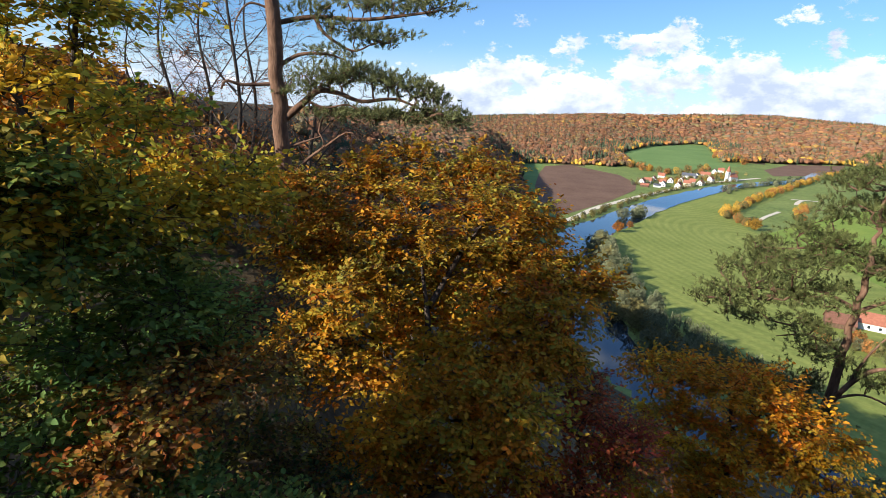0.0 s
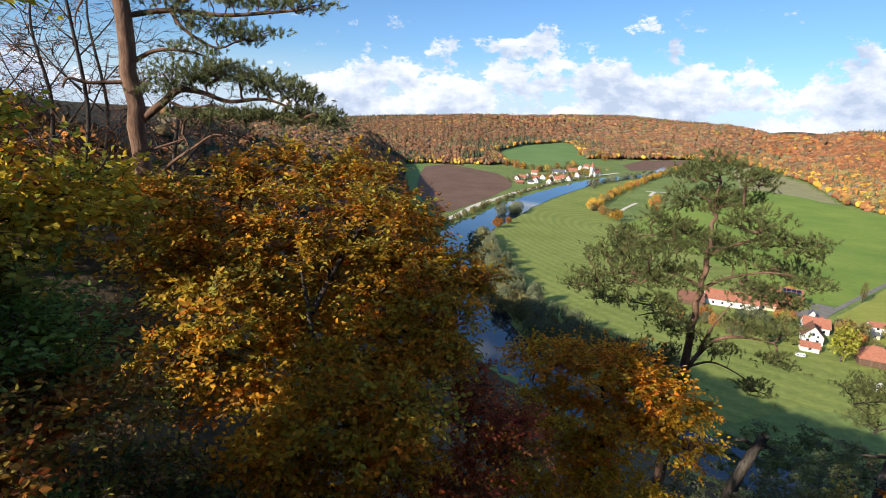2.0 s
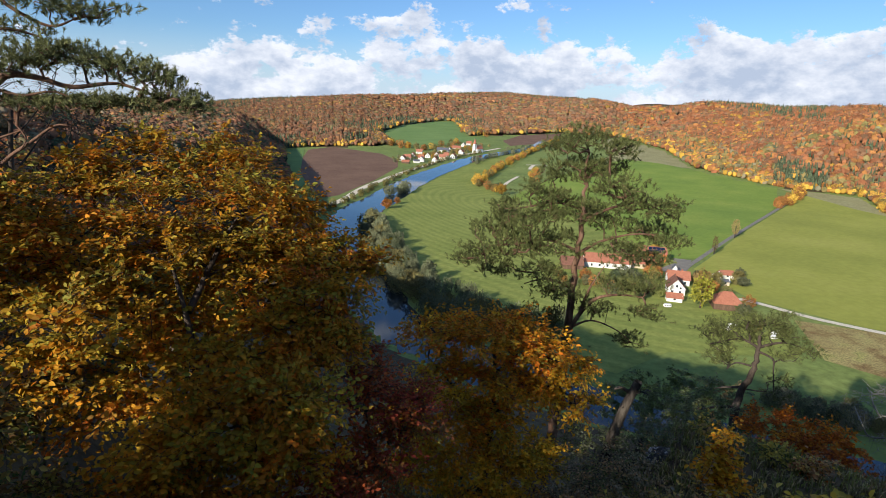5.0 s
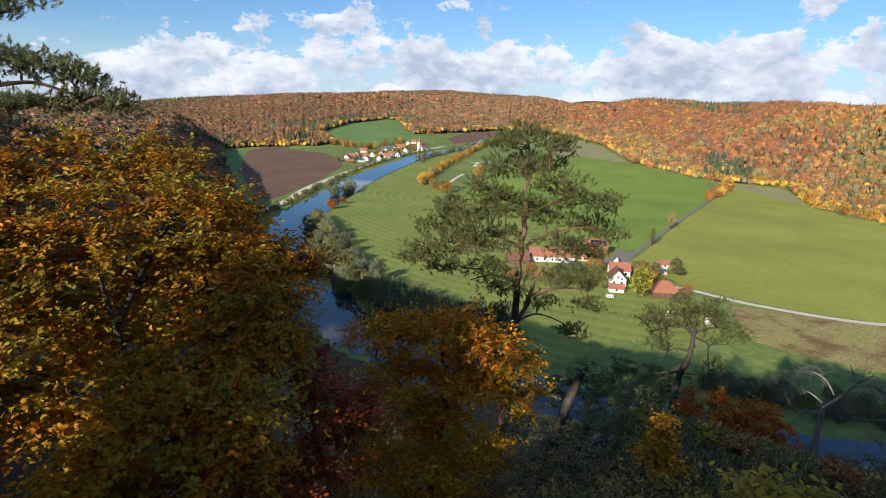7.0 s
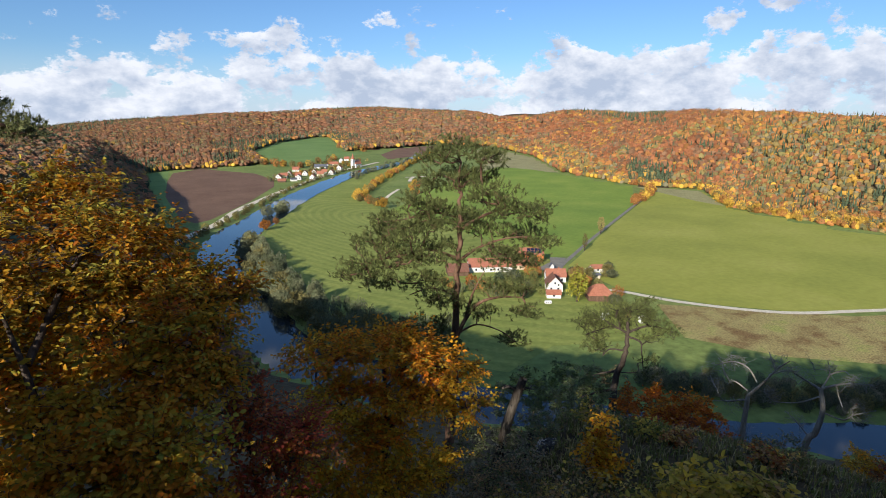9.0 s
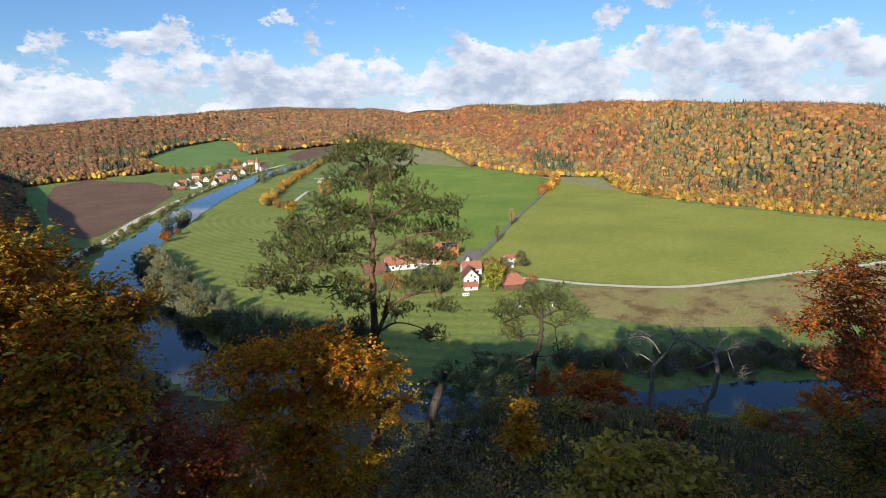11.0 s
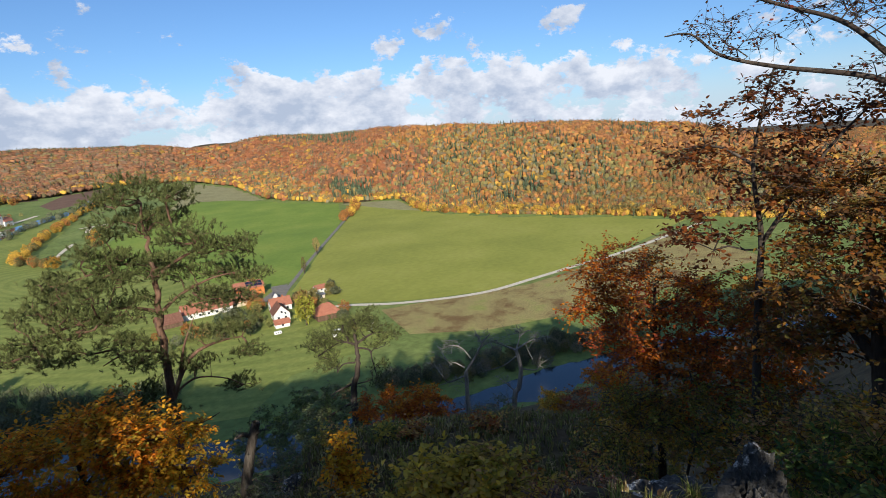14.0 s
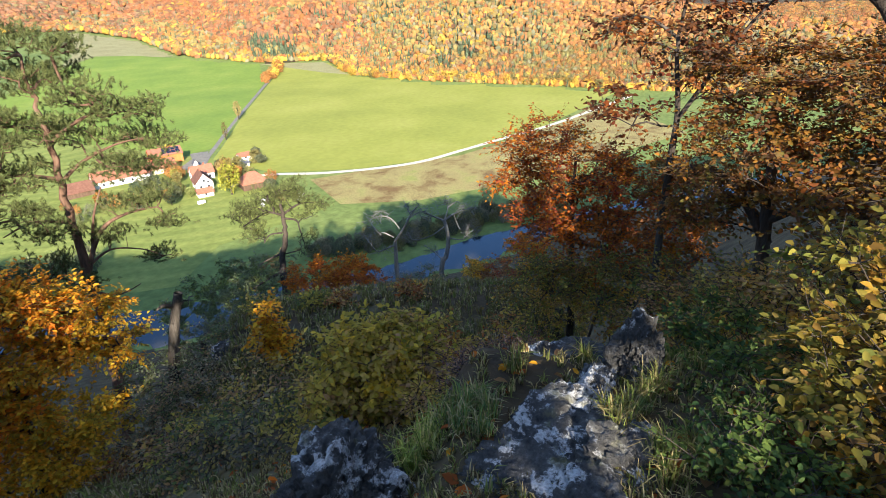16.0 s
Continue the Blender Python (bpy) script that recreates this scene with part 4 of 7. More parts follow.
def blob(az, el, r, rad, n, squash=0.8):
    """An ellipsoid of foliage seen in the direction az, el, r metres out."""
    s = rad if isinstance(rad, tuple) else (rad, rad, rad * squash)
    return (np.array(aim(az, el, r)), np.array(s), n)


def bough(r0, r1, *pts):
    return ([tuple(aim(*q)) for q in pts], r0, r1)


def stem_to(az, r, *tops, sink=0.25):
    p = spot(az, r)
    return [(p.x, p.y, p.z - sink)] + [tuple(aim(*q)) for q in tops]

L_YEL, L_GOLD, L_ORA, L_RUST, L_RED, L_GRN, L_OLV, L_BRN, L_DGRN = (0.72, 0.46, 0.035), (0.68, 0.31, 0.022), (0.66, 0.19, 0.02), (0.40, 0.105, 0.022), (0.30, 0.045, 0.025), (0.15, 0.21, 0.045), (0.30, 0.26, 0.05), (0.24, 0.125, 0.05), (0.055, 0.10, 0.03)


def blobs(*rows):
    return [blob(az, el, r, (a, b, c), n) for az, el, r, a, b, c, n in rows]


# ---- the wood on the hilltop behind the lookout ----
RIDGE = [np.array(c) for c in ((0.44, 0.16, 0.035), (0.52, 0.25, 0.04), (0.36, 0.11, 0.03), (0.34, 0.17, 0.05), (0.32, 0.25, 0.05), (0.50, 0.19, 0.03))]


def hilltop_wood():
    rng = np.random.default_rng(77)
    items = []

    def add(az, q, h, w):
        x, y = q * math.sin(radians(az)), q * math.cos(radians(az))
        along, across = -0.883 * x - 0.469 * y, 0.469 * x - 0.883 * y
        if 1.0 < across < 5.0 and along > 0:
            # unseen trees kept low here so that the afternoon sun clears them to the maple
            h = min(h, max(3.0, (along + 7.9) * 0.414 - 0.6))
        items.append((x, y, ground_z(x, y) - 1.5, h, w, (OPEN if 90 < az < 270 else FINE if az > 308 and q < 100 else LEAFY)[rng.integers(5)], RIDGE[rng.integers(6)] * rng.uniform(0.75, 1.2) if az > 270 else wood_colour(rng, x, y, 99)))

    r = 10.0
    while r < 70:
        span = 108
        n = int(radians(span) * r / 4.5)
        for az in 128 + span * (np.arange(n) + rng.uniform(-0.4, 0.4, n)) / n:
            if rng.random() < 0.95:
                add(az, r + rng.uniform(-2, 2), rng.uniform(10, 14), rng.uniform(6.5, 9))
        r += 5.0
    # unseen lower trees, added to close the gap towards the low sun
    for az, q, h in ((239, 12, 8.0), (243, 14, 8.5), (238, 17, 9.5), (246, 17, 9), (241, 21, 10.5), (249, 15, 8.5), (252, 19, 9), (246, 23, 10), (237, 25, 12), (243, 28, 12)):
        add(az, q, h, rng.uniform(5.5, 7.5))
    # an unseen hedge of young trees, added behind the lookout to shade the ledge
    for along, across, h in ((9, -7.3, 5.4), (10, -3.4, 6.5), (9.5, -1.2, 7.2), (10.5, 1.0, 7.6), (9.5, 3.2, 6.9), (12, 4.6, 6.6), (13.5, -1.0, 8.6), (14, -7.8, 9.0), (12, -8.8, 8.8)):
        x, y = -0.883 * along + 0.469 * across, -0.469 * along - 0.883 * across
        items.append((x, y, ground_z(x, y) - 1.2, h, 3.6, LEAFY[rng.integers(5)], OLIVE))
    # low growth on the near ridge
    r = 19.0
    while r < 66:
        n = int(radians(44) * r / 3.0)
        for az in 317 + 44 * (np.arange(n) + rng.uniform(-0.4, 0.4, n)) / n:
            q = r + rng.uniform(-1.5, 1.5)
            x, y = q * math.sin(radians(az)), q * math.cos(radians(az))
            c = RIDGE[rng.integers(6)] * rng.uniform(0.75, 1.2)
            items.append((x, y, ground_z(x, y) - 0.5, rng.uniform(2.2, 3.8), rng.uniform(3.2, 4.8), FINE[rng.integers(5)], c))
        r += 3.6
    # along the ridge
    r = 66.0
    while r < 150:
        n = int(radians(75) * r / 6)
        for az in 282 + 72 * (np.arange(n) + rng.uniform(-0.4, 0.4, n)) / n:
            add(az, r + rng.uniform(-2, 2), rng.uniform(6, 8.5), rng.uniform(7, 9.5))
        r += 6
    merge_trees("hilltop_wood", items, "autumn wood on the hilltop, with unseen shade trees behind the lookout")


hilltop_wood()

# ---- trees round the lookout ----
stand(0.0)
make_tree("beech_tree", "broad beech with orange, gold and olive autumn leaves below the edge", "beech tree",
          stem_to(-2, 6.5, (-2, -30, 6.4), (-1, -23, 6.3), (-2, -15, 6.6)), 0.10, 0.012,
          blobs((-8.0, -7.6, 7.8, 0.4, 0.4, 0.22, 13), (-8.6, -5.4, 7.8, 0.22, 0.25, 0.16, 7), (-6.4, -5.8, 7.9, 0.16, 0.2, 0.16, 5), (-3.0, -4.2, 7.9, 0.2, 0.25, 0.16, 7), (3.0, -4.8, 7.8, 0.22, 0.25, 0.16, 7), (6.2, -5.6, 7.6, 0.2, 0.2, 0.12, 6), (-13.0, -7.6, 7.4, 0.35, 0.4, 0.2, 13), (-16.4, -8.2, 7.3, 0.38, 0.4, 0.2, 14), (-14.0, -11.4, 7.2, 0.5, 0.5, 0.3, 22), (-17.2, -13.2, 7.0, 0.35, 0.4, 0.2, 12), (-13.8, -16.4, 6.8, 0.45, 0.45, 0.3, 18), (-14.0, -22.5, 6.4, 0.4, 0.4, 0.3, 14), (-1.2, -6.4, 7.8, 0.45, 0.45, 0.25, 15), (5.0, -7.2, 7.8, 0.4, 0.4, 0.22, 13), (8.8, -10.2, 7.2, 0.42, 0.42, 0.32, 17), (5.0, -11.5, 7.2, 0.65, 0.65, 0.49, 34), (-1.5, -10.4, 7.2, 0.7, 0.7, 0.52, 36), (-8.8, -12.6, 7.2, 0.7, 0.7, 0.52, 34), (10.0, -13.9, 7.2, 0.45, 0.45, 0.34, 22), (13.6, -16.3, 7.2, 0.42, 0.42, 0.32, 19), (17.2, -16.9, 7.2, 0.28, 0.28, 0.21, 9), (12.8, -20, 6.4, 0.42, 0.42, 0.32, 20), (9.0, -17.2, 7.2, 0.6, 0.6, 0.45, 38), (4.0, -16.6, 7.2, 0.75, 0.75, 0.56, 48), (-2.2, -16.8, 7.2, 0.8, 0.8, 0.6, 48), (-8.6, -18.8, 6.4, 0.7, 0.7, 0.52, 34), (9.8, -23, 6.4, 0.55, 0.55, 0.41, 34), (14, -24.2, 6.4, 0.32, 0.32, 0.24, 12), (4.6, -23.2, 6.4, 0.75, 0.75, 0.56, 48), (-2.1, -24.4, 6.4, 0.75, 0.75, 0.56, 46), (-9.0, -25.9, 6.4, 0.5, 0.5, 0.38, 20), (9.0, -29.3, 5.4, 0.5, 0.5, 0.38, 28), (4.6, -29.8, 5.4, 0.65, 0.65, 0.49, 40), (-2.0, -31.0, 5.4, 0.65, 0.65, 0.49, 36), (-8.5, -32.8, 5.4, 0.4, 0.4, 0.3, 14), (8.2, -34.4, 5.4, 0.4, 0.4, 0.3, 20), (3.0, -35.5, 5.4, 0.5, 0.5, 0.38, 28), (-4.9, -36.6, 5.4, 0.45, 0.45, 0.34, 18)),
          21, [(0.62, 0.33, 0.028), (0.64, 0.21, 0.02), (0.48, 0.37, 0.045), L_RUST, (0.34, 0.31, 0.055)], [3, 2.6, 4, 1.4, 2.8], leaf=0.071, per=12, low=([(0.46, 0.34, 0.035), (0.28, 0.29, 0.04), (0.62, 0.36, 0.03), (0.72, 0.31, 0.025), (0.68, 0.20, 0.02)], [2.8, 1.8, 3, 3, 2.2], EYE - 2.1),
          boughs=[bough(0.028, 0.008, (-2, -26, 6.6), (4, -20, 6.9), (9, -16.5, 7.1), (15.5, -16.2, 7)), bough(0.05, 0.012, (-2, -24, 6.4), (-8, -16, 7.2), (-12, -11, 7.5), (-16, -9, 7.3)), bough(0.045, 0.01, (-1, -20, 6.4), (4, -12, 7.2), (9, -8, 7.5))])
make_tree("hornbeam_tree", "slender hornbeam, dark green below and yellow above", "hornbeam tree",
          stem_to(-34.3, 4.8, (-34.6, -12, 4.7), (-33.5, -3, 4.7), (-32.3, 4, 4.7), (-31.5, 10, 4.7), (-31, 18, 4.7)), 0.028, 0.012,
          blobs((-29, 9, 4.7, 0.45, 0.4, 0.2, 11), (-36, 6, 4.6, 0.6, 0.6, 0.5, 20), (-40, 11, 4.5, 0.5, 0.5, 0.4, 14), (-39, -2, 4.5, 0.6, 0.6, 0.4, 18), (-30, -1, 4.7, 0.5, 0.5, 0.2, 10), (-33, -8, 4.6, 0.7, 0.6, 0.25, 15), (-26, -7, 4.8, 0.7, 0.5, 0.12, 10), (-40, -11, 4.4, 0.6, 0.6, 0.35, 15), (-27.5, -9.4, 4.9, 0.36, 0.3, 0.06, 7), (-24, -8.4, 5.0, 0.32, 0.3, 0.06, 7), (-21.2, -7.2, 5.1, 0.3, 0.3, 0.06, 7), (-19, -5.6, 5.2, 0.2, 0.25, 0.06, 5), (-18.8, -8.8, 5.2, 0.22, 0.3, 0.05, 5)),
          22, [(0.28, 0.36, 0.06), (0.62, 0.5, 0.06), L_YEL, L_GOLD, L_OLV], [4, 3, 2.4, 1.5, 1.5], leaf=0.068, per=11, twigs=7, flat=0.6,
          boughs=[bough(0.014, 0.005, (-34.4, -14, 4.7), (-29.5, -11, 4.8), (-25, -8.8, 5.0), (-21, -7.2, 5.1), (-18.6, -5.2, 5.2))])
make_tree("hornbeam_tree", "young hornbeam with dense dark green leaves", "hornbeam tree",
          stem_to(-38, 4.7, (-38, -20, 4.6), (-37.5, -8, 4.6)), 0.022, 0.01,
          blobs((-41, -5, 4.5, 0.5, 0.5, 0.3, 24), (-35, -7, 4.7, 0.5, 0.5, 0.25, 22), (-39, -12, 4.5, 0.6, 0.5, 0.3, 30), (-31, -12.5, 4.8, 0.5, 0.5, 0.15, 17), (-26.5, -12.5, 4.9, 0.4, 0.5, 0.08, 7), (-43, -16, 4.3, 0.5, 0.5, 0.3, 24)),
          37, [(0.13, 0.22, 0.06), (0.26, 0.36, 0.08), (0.46, 0.40, 0.07), L_GOLD], [3, 4, 2, 1.4], leaf=0.066, per=11, twigs=7)
make_tree("hazel_shrub", "dark green hazel bush in the shade of the edge", "shrub",
          stem_to(-30, 4.6, (-30, -26, 4.6)), 0.03, 0.012,
          blobs((-28, -17, 4.8, 0.7, 0.6, 0.3, 40), (-34, -22, 4.6, 0.7, 0.6, 0.4, 44), (-38, -30, 4.2, 0.6, 0.6, 0.4, 36), (-24, -21, 4.8, 0.5, 0.5, 0.25, 22), (-30, -36, 3.8, 0.6, 0.5, 0.3, 34), (-22, -38, 3.8, 0.4, 0.4, 0.15, 18)),
          33, [(0.14, 0.25, 0.07), (0.25, 0.36, 0.08), L_OLV], [4, 3, 1], leaf=0.066, per=11)
make_tree("beech_tree", "young beech with copper and gold leaves in the shade", "beech tree",
          stem_to(-27, 4.3, (-27, -30, 4.2), (-27, -25, 4.2)), 0.02, 0.01,
          blobs((-29, -27, 4.0, 0.45, 0.4, 0.22, 26), (-22, -25, 4.2, 0.55, 0.4, 0.1, 22), (-32, -31, 3.7, 0.3, 0.3, 0.2, 16)),
          34, [L_RUST, (0.5, 0.24, 0.03), L_OLV, L_BRN], [3, 1.4, 3, 2], leaf=0.058, per=11)
make_pine("pine_tree", "tall scots pine with reddish trunk and spreading boughs",
          stem_to(-15.2, 13, (-15.4, -10, 13), (-16, 0, 13), (-16.2, 9, 13), (-16.5, 22, 13)), 0.20, 0.13,
          blobs((-12.4, 2.6, 12.7, 0.6, 0.5, 0.2, 20), (-10.2, 3.2, 12.6, 0.7, 0.6, 0.2, 24), (-7.8, 3.2, 12.5, 0.7, 0.6, 0.2, 24), (-5.6, 2.4, 12.4, 0.6, 0.6, 0.2, 20), (-3.0, 2.0, 12.3, 0.6, 0.6, 0.2, 22), (-1.4, 1.1, 12.2, 0.5, 0.5, 0.2, 20), (0.2, -0.4, 12.1, 0.5, 0.5, 0.14, 18), (1.6, -1.1, 12.0, 0.3, 0.4, 0.1, 10), (-2.6, -0.6, 12.3, 0.7, 0.6, 0.14, 22), (-5.4, -0.6, 12.4, 0.7, 0.6, 0.14, 22), (-8.4, -0.7, 12.5, 0.6, 0.5, 0.13, 18), (-11, -0.5, 12.6, 0.5, 0.5, 0.13, 13), (-14.2, 1.4, 12.8, 0.4, 0.4, 0.2, 9),
                (-12.6, 8.4, 12.8, 0.5, 0.5, 0.2, 13), (-8.8, 9.4, 12.6, 0.8, 0.7, 0.2, 20), (-4.8, 9.6, 12.4, 0.8, 0.7, 0.18, 22), (-1.2, 9.5, 12.2, 0.6, 0.6, 0.16, 18), (-10.2, 7.4, 12.6, 0.5, 0.5, 0.15, 11), (-6, 6.8, 12.4, 0.6, 0.5, 0.16, 18), (-8, 6.6, 12.5, 0.45, 0.5, 0.14, 12), (-10.8, 5.0, 12.6, 0.5, 0.5, 0.12, 11)), 23, size=0.085, per=7, tint=(0.175, 0.185, 0.075),
          boughs=[bough(0.085, 0.022, (-15.8, -1.4, 13), (-13.5, 0.6, 12.8), (-12.2, 1.6, 12.7), (-10.3, 1.4, 12.6), (-8.1, 0.7, 12.5), (-4.8, 1.0, 12.4), (-2, 0, 12.2)),
                  bough(0.035, 0.01, (-13.4, 0.6, 12.8), (-11.6, 0.0, 12.6), (-9.4, 0.3, 12.5), (-7.2, -0.8, 12.4)),
                  bough(0.06, 0.02, (-16.2, 7.4, 13), (-12.6, 8.2, 12.9), (-8, 8.2, 12.6), (-3.5, 8.8, 12.4), (-0.8, 9.2, 12.2)),
                  bough(0.05, 0.012, (-12.4, 8.2, 12.9), (-11.5, 6.8, 12.8), (-9, 5.4, 12.6), (-7.2, 6.0, 12.5)),
                  bough(0.05, 0.015, (-16, 3.6, 13), (-14, 4.8, 12.9), (-11.5, 5.0, 12.7), (-9.6, 4.5, 12.6)),
                  bough(0.045, 0.012, (-15.6, -7.4, 13), (-13.7, -5.2, 12.8), (-11.5, -3.6, 12.6), (-9.7, -2.4, 12.5), (-8.4, -2.6, 12.4)),
                  bough(0.035, 0.01, (-15.7, -4, 13), (-13.4, -3.2, 12.8), (-12, -2.7, 12.7)),
                  bough(0.03, 0.01, (-15.5, -7, 13), (-13.8, -6.0, 12.8), (-12, -6.6, 12.6), (-10.4, -6.4, 12.5)),
                  bough(0.02, 0.008, (-12.4, -2.2, 12.7), (-11.9, -3.4, 12.6), (-12.5, -4.4, 12.6)),
                  bough(0.045, 0.022, (-16.2, 2.1, 13), (-19.2, 1.9, 13), (-20.6, 2.2, 13), (-21.1, 1.4, 13)),
                  bough(0.03, 0.01, (-16.3, 8.6, 13), (-18.2, 9.0, 13), (-19.4, 7.6, 13), (-19.7, 6.2, 13))])
stand(7.0)
make_pine("pine_tree", "broad scots pine growing below the cliff edge",
          stem_to(36.1, 14.5, (36.2, -36, 14.7), (36.6, -32, 14.8), (37.4, -25, 14.8), (37.7, -19, 14.8), (38.2, -12.7, 14.8), (38.2, -8.6, 14.8), (38.4, -4.2, 14.8)), 0.21, 0.02,
          blobs((38.6, -3.9, 14.5, 0.66, 0.62, 0.29, 29), (36.0, -4.9, 14.8, 0.53, 0.50, 0.23, 20), (41.4, -4.9, 14.1, 0.53, 0.50, 0.23, 20), (36.6, -7.3, 15.1, 0.79, 0.75, 0.35, 40), (40.0, -6.7, 15.1, 0.66, 0.62, 0.29, 29), (34.3, -9.3, 14.5, 0.66, 0.62, 0.29, 29), (41.8, -8.8, 14.1, 0.66, 0.62, 0.29, 29), (45.9, -10.6, 14.1, 0.55, 0.53, 0.24, 21), (43.3, -10.3, 14.1, 0.53, 0.50, 0.23, 20), (30.7, -11.1, 15.1, 0.53, 0.50, 0.23, 20), (28.9, -12.9, 15.5, 0.66, 0.62, 0.29, 29), (27.5, -15.2, 14.8, 0.46, 0.44, 0.20, 16), (32.5, -12.3, 14.1, 0.79, 0.75, 0.35, 40), (36.7, -11.1, 14.5, 0.92, 0.88, 0.41, 53), (40.2, -11.7, 15.5, 0.79, 0.75, 0.35, 40), (44.8, -12.7, 15.5, 0.66, 0.62, 0.29, 29), (46.7, -13.7, 14.8, 0.46, 0.44, 0.20, 16), (31.3, -14.7, 14.8, 0.79, 0.75, 0.35, 40), (35.5, -14.7, 14.5, 0.79, 0.75, 0.35, 40), (42.1, -15.0, 14.1, 0.66, 0.62, 0.29, 29), (44.7, -15.2, 14.8, 0.59, 0.56, 0.26, 24), (29.4, -16.9, 14.5, 0.66, 0.62, 0.29, 29), (34.3, -17.6, 14.1, 0.66, 0.62, 0.29, 29), (44.5, -17.9, 14.8, 0.59, 0.56, 0.26, 24), (42.2, -18.2, 14.8, 0.53, 0.50, 0.23, 20), (36.2, -19.3, 14.5, 0.59, 0.56, 0.26, 24), (45.3, -20.7, 14.5, 0.46, 0.44, 0.20, 16), (43.9, -23.4, 14.8, 0.40, 0.38, 0.17, 13), (34.3, -22.1, 14.8, 0.66, 0.62, 0.29, 29), (39.9, -20.8, 14.8, 0.53, 0.50, 0.23, 20), (36.7, -24.5, 14.1, 0.53, 0.50, 0.23, 20), (26.4, -16.3, 15.5, 0.40, 0.38, 0.17, 13)), 24, per=7,
          boughs=[bough(0.07, 0.02, (37.3, -24, 14.8), (38.6, -21.5, 14.7), (40.2, -19.8, 14.7), (42.5, -19.2, 14.6), (44.8, -19.2, 14.6)),
                  bough(0.045, 0.012, (38.4, -22, 14.7), (39.4, -19, 14.7), (40.8, -16.5, 14.8)),
                  bough(0.035, 0.01, (37.6, -23, 14.8), (39.8, -22.0, 14.6), (42.4, -22.6, 14.5), (44.0, -23.6, 14.5)),
                  bough(0.05, 0.012, (37.9, -15.6, 14.8), (40, -14.2, 14.8), (43, -13.2, 14.8), (45.6, -13, 14.8)),
                  bough(0.05, 0.012, (38.2, -12.2, 14.8), (40.8, -10.8, 14.8), (43.6, -10, 14.8), (45.6, -10.6, 14.8)),
                  bough(0.05, 0.012, (37.9, -15.2, 14.8), (34.8, -14.2, 14.8), (31.6, -14.8, 14.8), (28.8, -15, 14.8)),
                  bough(0.045, 0.012, (37.7, -19, 14.8), (35, -18.2, 14.8), (32.6, -18.8, 14.8)),
                  bough(0.045, 0.012, (37.3, -25.4, 14.8), (35.8, -23.6, 14.7), (34.2, -22.2, 14.6)),
                  bough(0.04, 0.01, (38.1, -11, 14.8), (35.5, -10.4, 14.8), (32.5, -11, 14.8), (30.6, -11.2, 14.8)),
                  bough(0.03, 0.01, (37.4, -25.2, 14.8), (39.4, -26, 14.6), (41.4, -25.6, 14.5))])
make_tree("beech_tree", "golden orange beech on the slope below the lookout", "beech tree",
          stem_to(28, 9.2, (28.5, -38, 9.0), (29.5, -31, 9.0), (29.5, -25.5, 9.2)), 0.085, 0.03,
          blobs((24, -24.2, 9.1, 0.8, 0.8, 0.15, 30), (30, -23.6, 9.1, 0.9, 0.8, 0.15, 34), (34, -25.0, 9, 0.7, 0.7, 0.15, 28), (37.4, -26.6, 9, 0.45, 0.5, 0.12, 13), (38.6, -29.6, 8.9, 0.4, 0.5, 0.12, 12), (26, -27.8, 9, 0.9, 0.8, 0.18, 34), (33, -28.2, 8.9, 0.9, 0.8, 0.15, 34), (36, -29.6, 8.9, 0.5, 0.6, 0.14, 18), (22, -31.4, 8.9, 0.8, 0.8, 0.2, 34), (28.4, -31.8, 8.8, 0.8, 0.8, 0.2, 32), (21.6, -36, 8.5, 0.7, 0.7, 0.2, 28), (30.5, -35.8, 8.5, 0.9, 0.8, 0.2, 34), (35, -35.2, 8.5, 0.5, 0.5, 0.2, 18), (26, -40, 8.2, 0.8, 0.7, 0.2, 28), (33, -40.5, 8.1, 0.6, 0.6, 0.2, 20)),
          # low: brighter golds stand in for light on the lower leaves
          25, [(0.76, 0.36, 0.025), (0.74, 0.225, 0.02), (0.62, 0.43, 0.04), (0.74, 0.46, 0.035), (0.42, 0.36, 0.06)], [4, 3.4, 2, 1, 1.4], leaf=0.076, per=12, twigs=7, low=([(0.82, 0.48, 0.035), (0.80, 0.34, 0.025), (0.72, 0.52, 0.05), (0.46, 0.42, 0.07)], [4, 3, 3, 1.6], EYE - 4.6),
          boughs=[bough(0.04, 0.012, (29.3, -32, 9.0), (33, -29.5, 8.9), (36.5, -28.8, 8.8), (38.8, -29.4, 8.9)), bough(0.04, 0.012, (28.8, -34, 9.0), (25.5, -30, 9), (22, -26.5, 9.2)), bough(0.035, 0.01, (29.5, -28, 9.1), (33, -26, 9), (37, -26.4, 9))])
stand(0.0)
make_tree("dogwood_shrub", "dark red leaved shrub under the beech", "shrub",
          stem_to(18, 6.5, (18, -36, 6.4)), 0.03, 0.012,
          blobs((15.5, -28.5, 6.4, 0.5, 0.5, 0.35, 30), (20, -31.5, 6.3, 0.6, 0.6, 0.35, 38), (16, -36.5, 5.8, 0.6, 0.6, 0.35, 38), (11, -39, 5.2, 0.5, 0.5, 0.3, 26)), 26, [(0.42, 0.07, 0.04), (0.5, 0.13, 0.03), L_BRN, L_OLV], [4, 3, 2, 1], leaf=0.06)
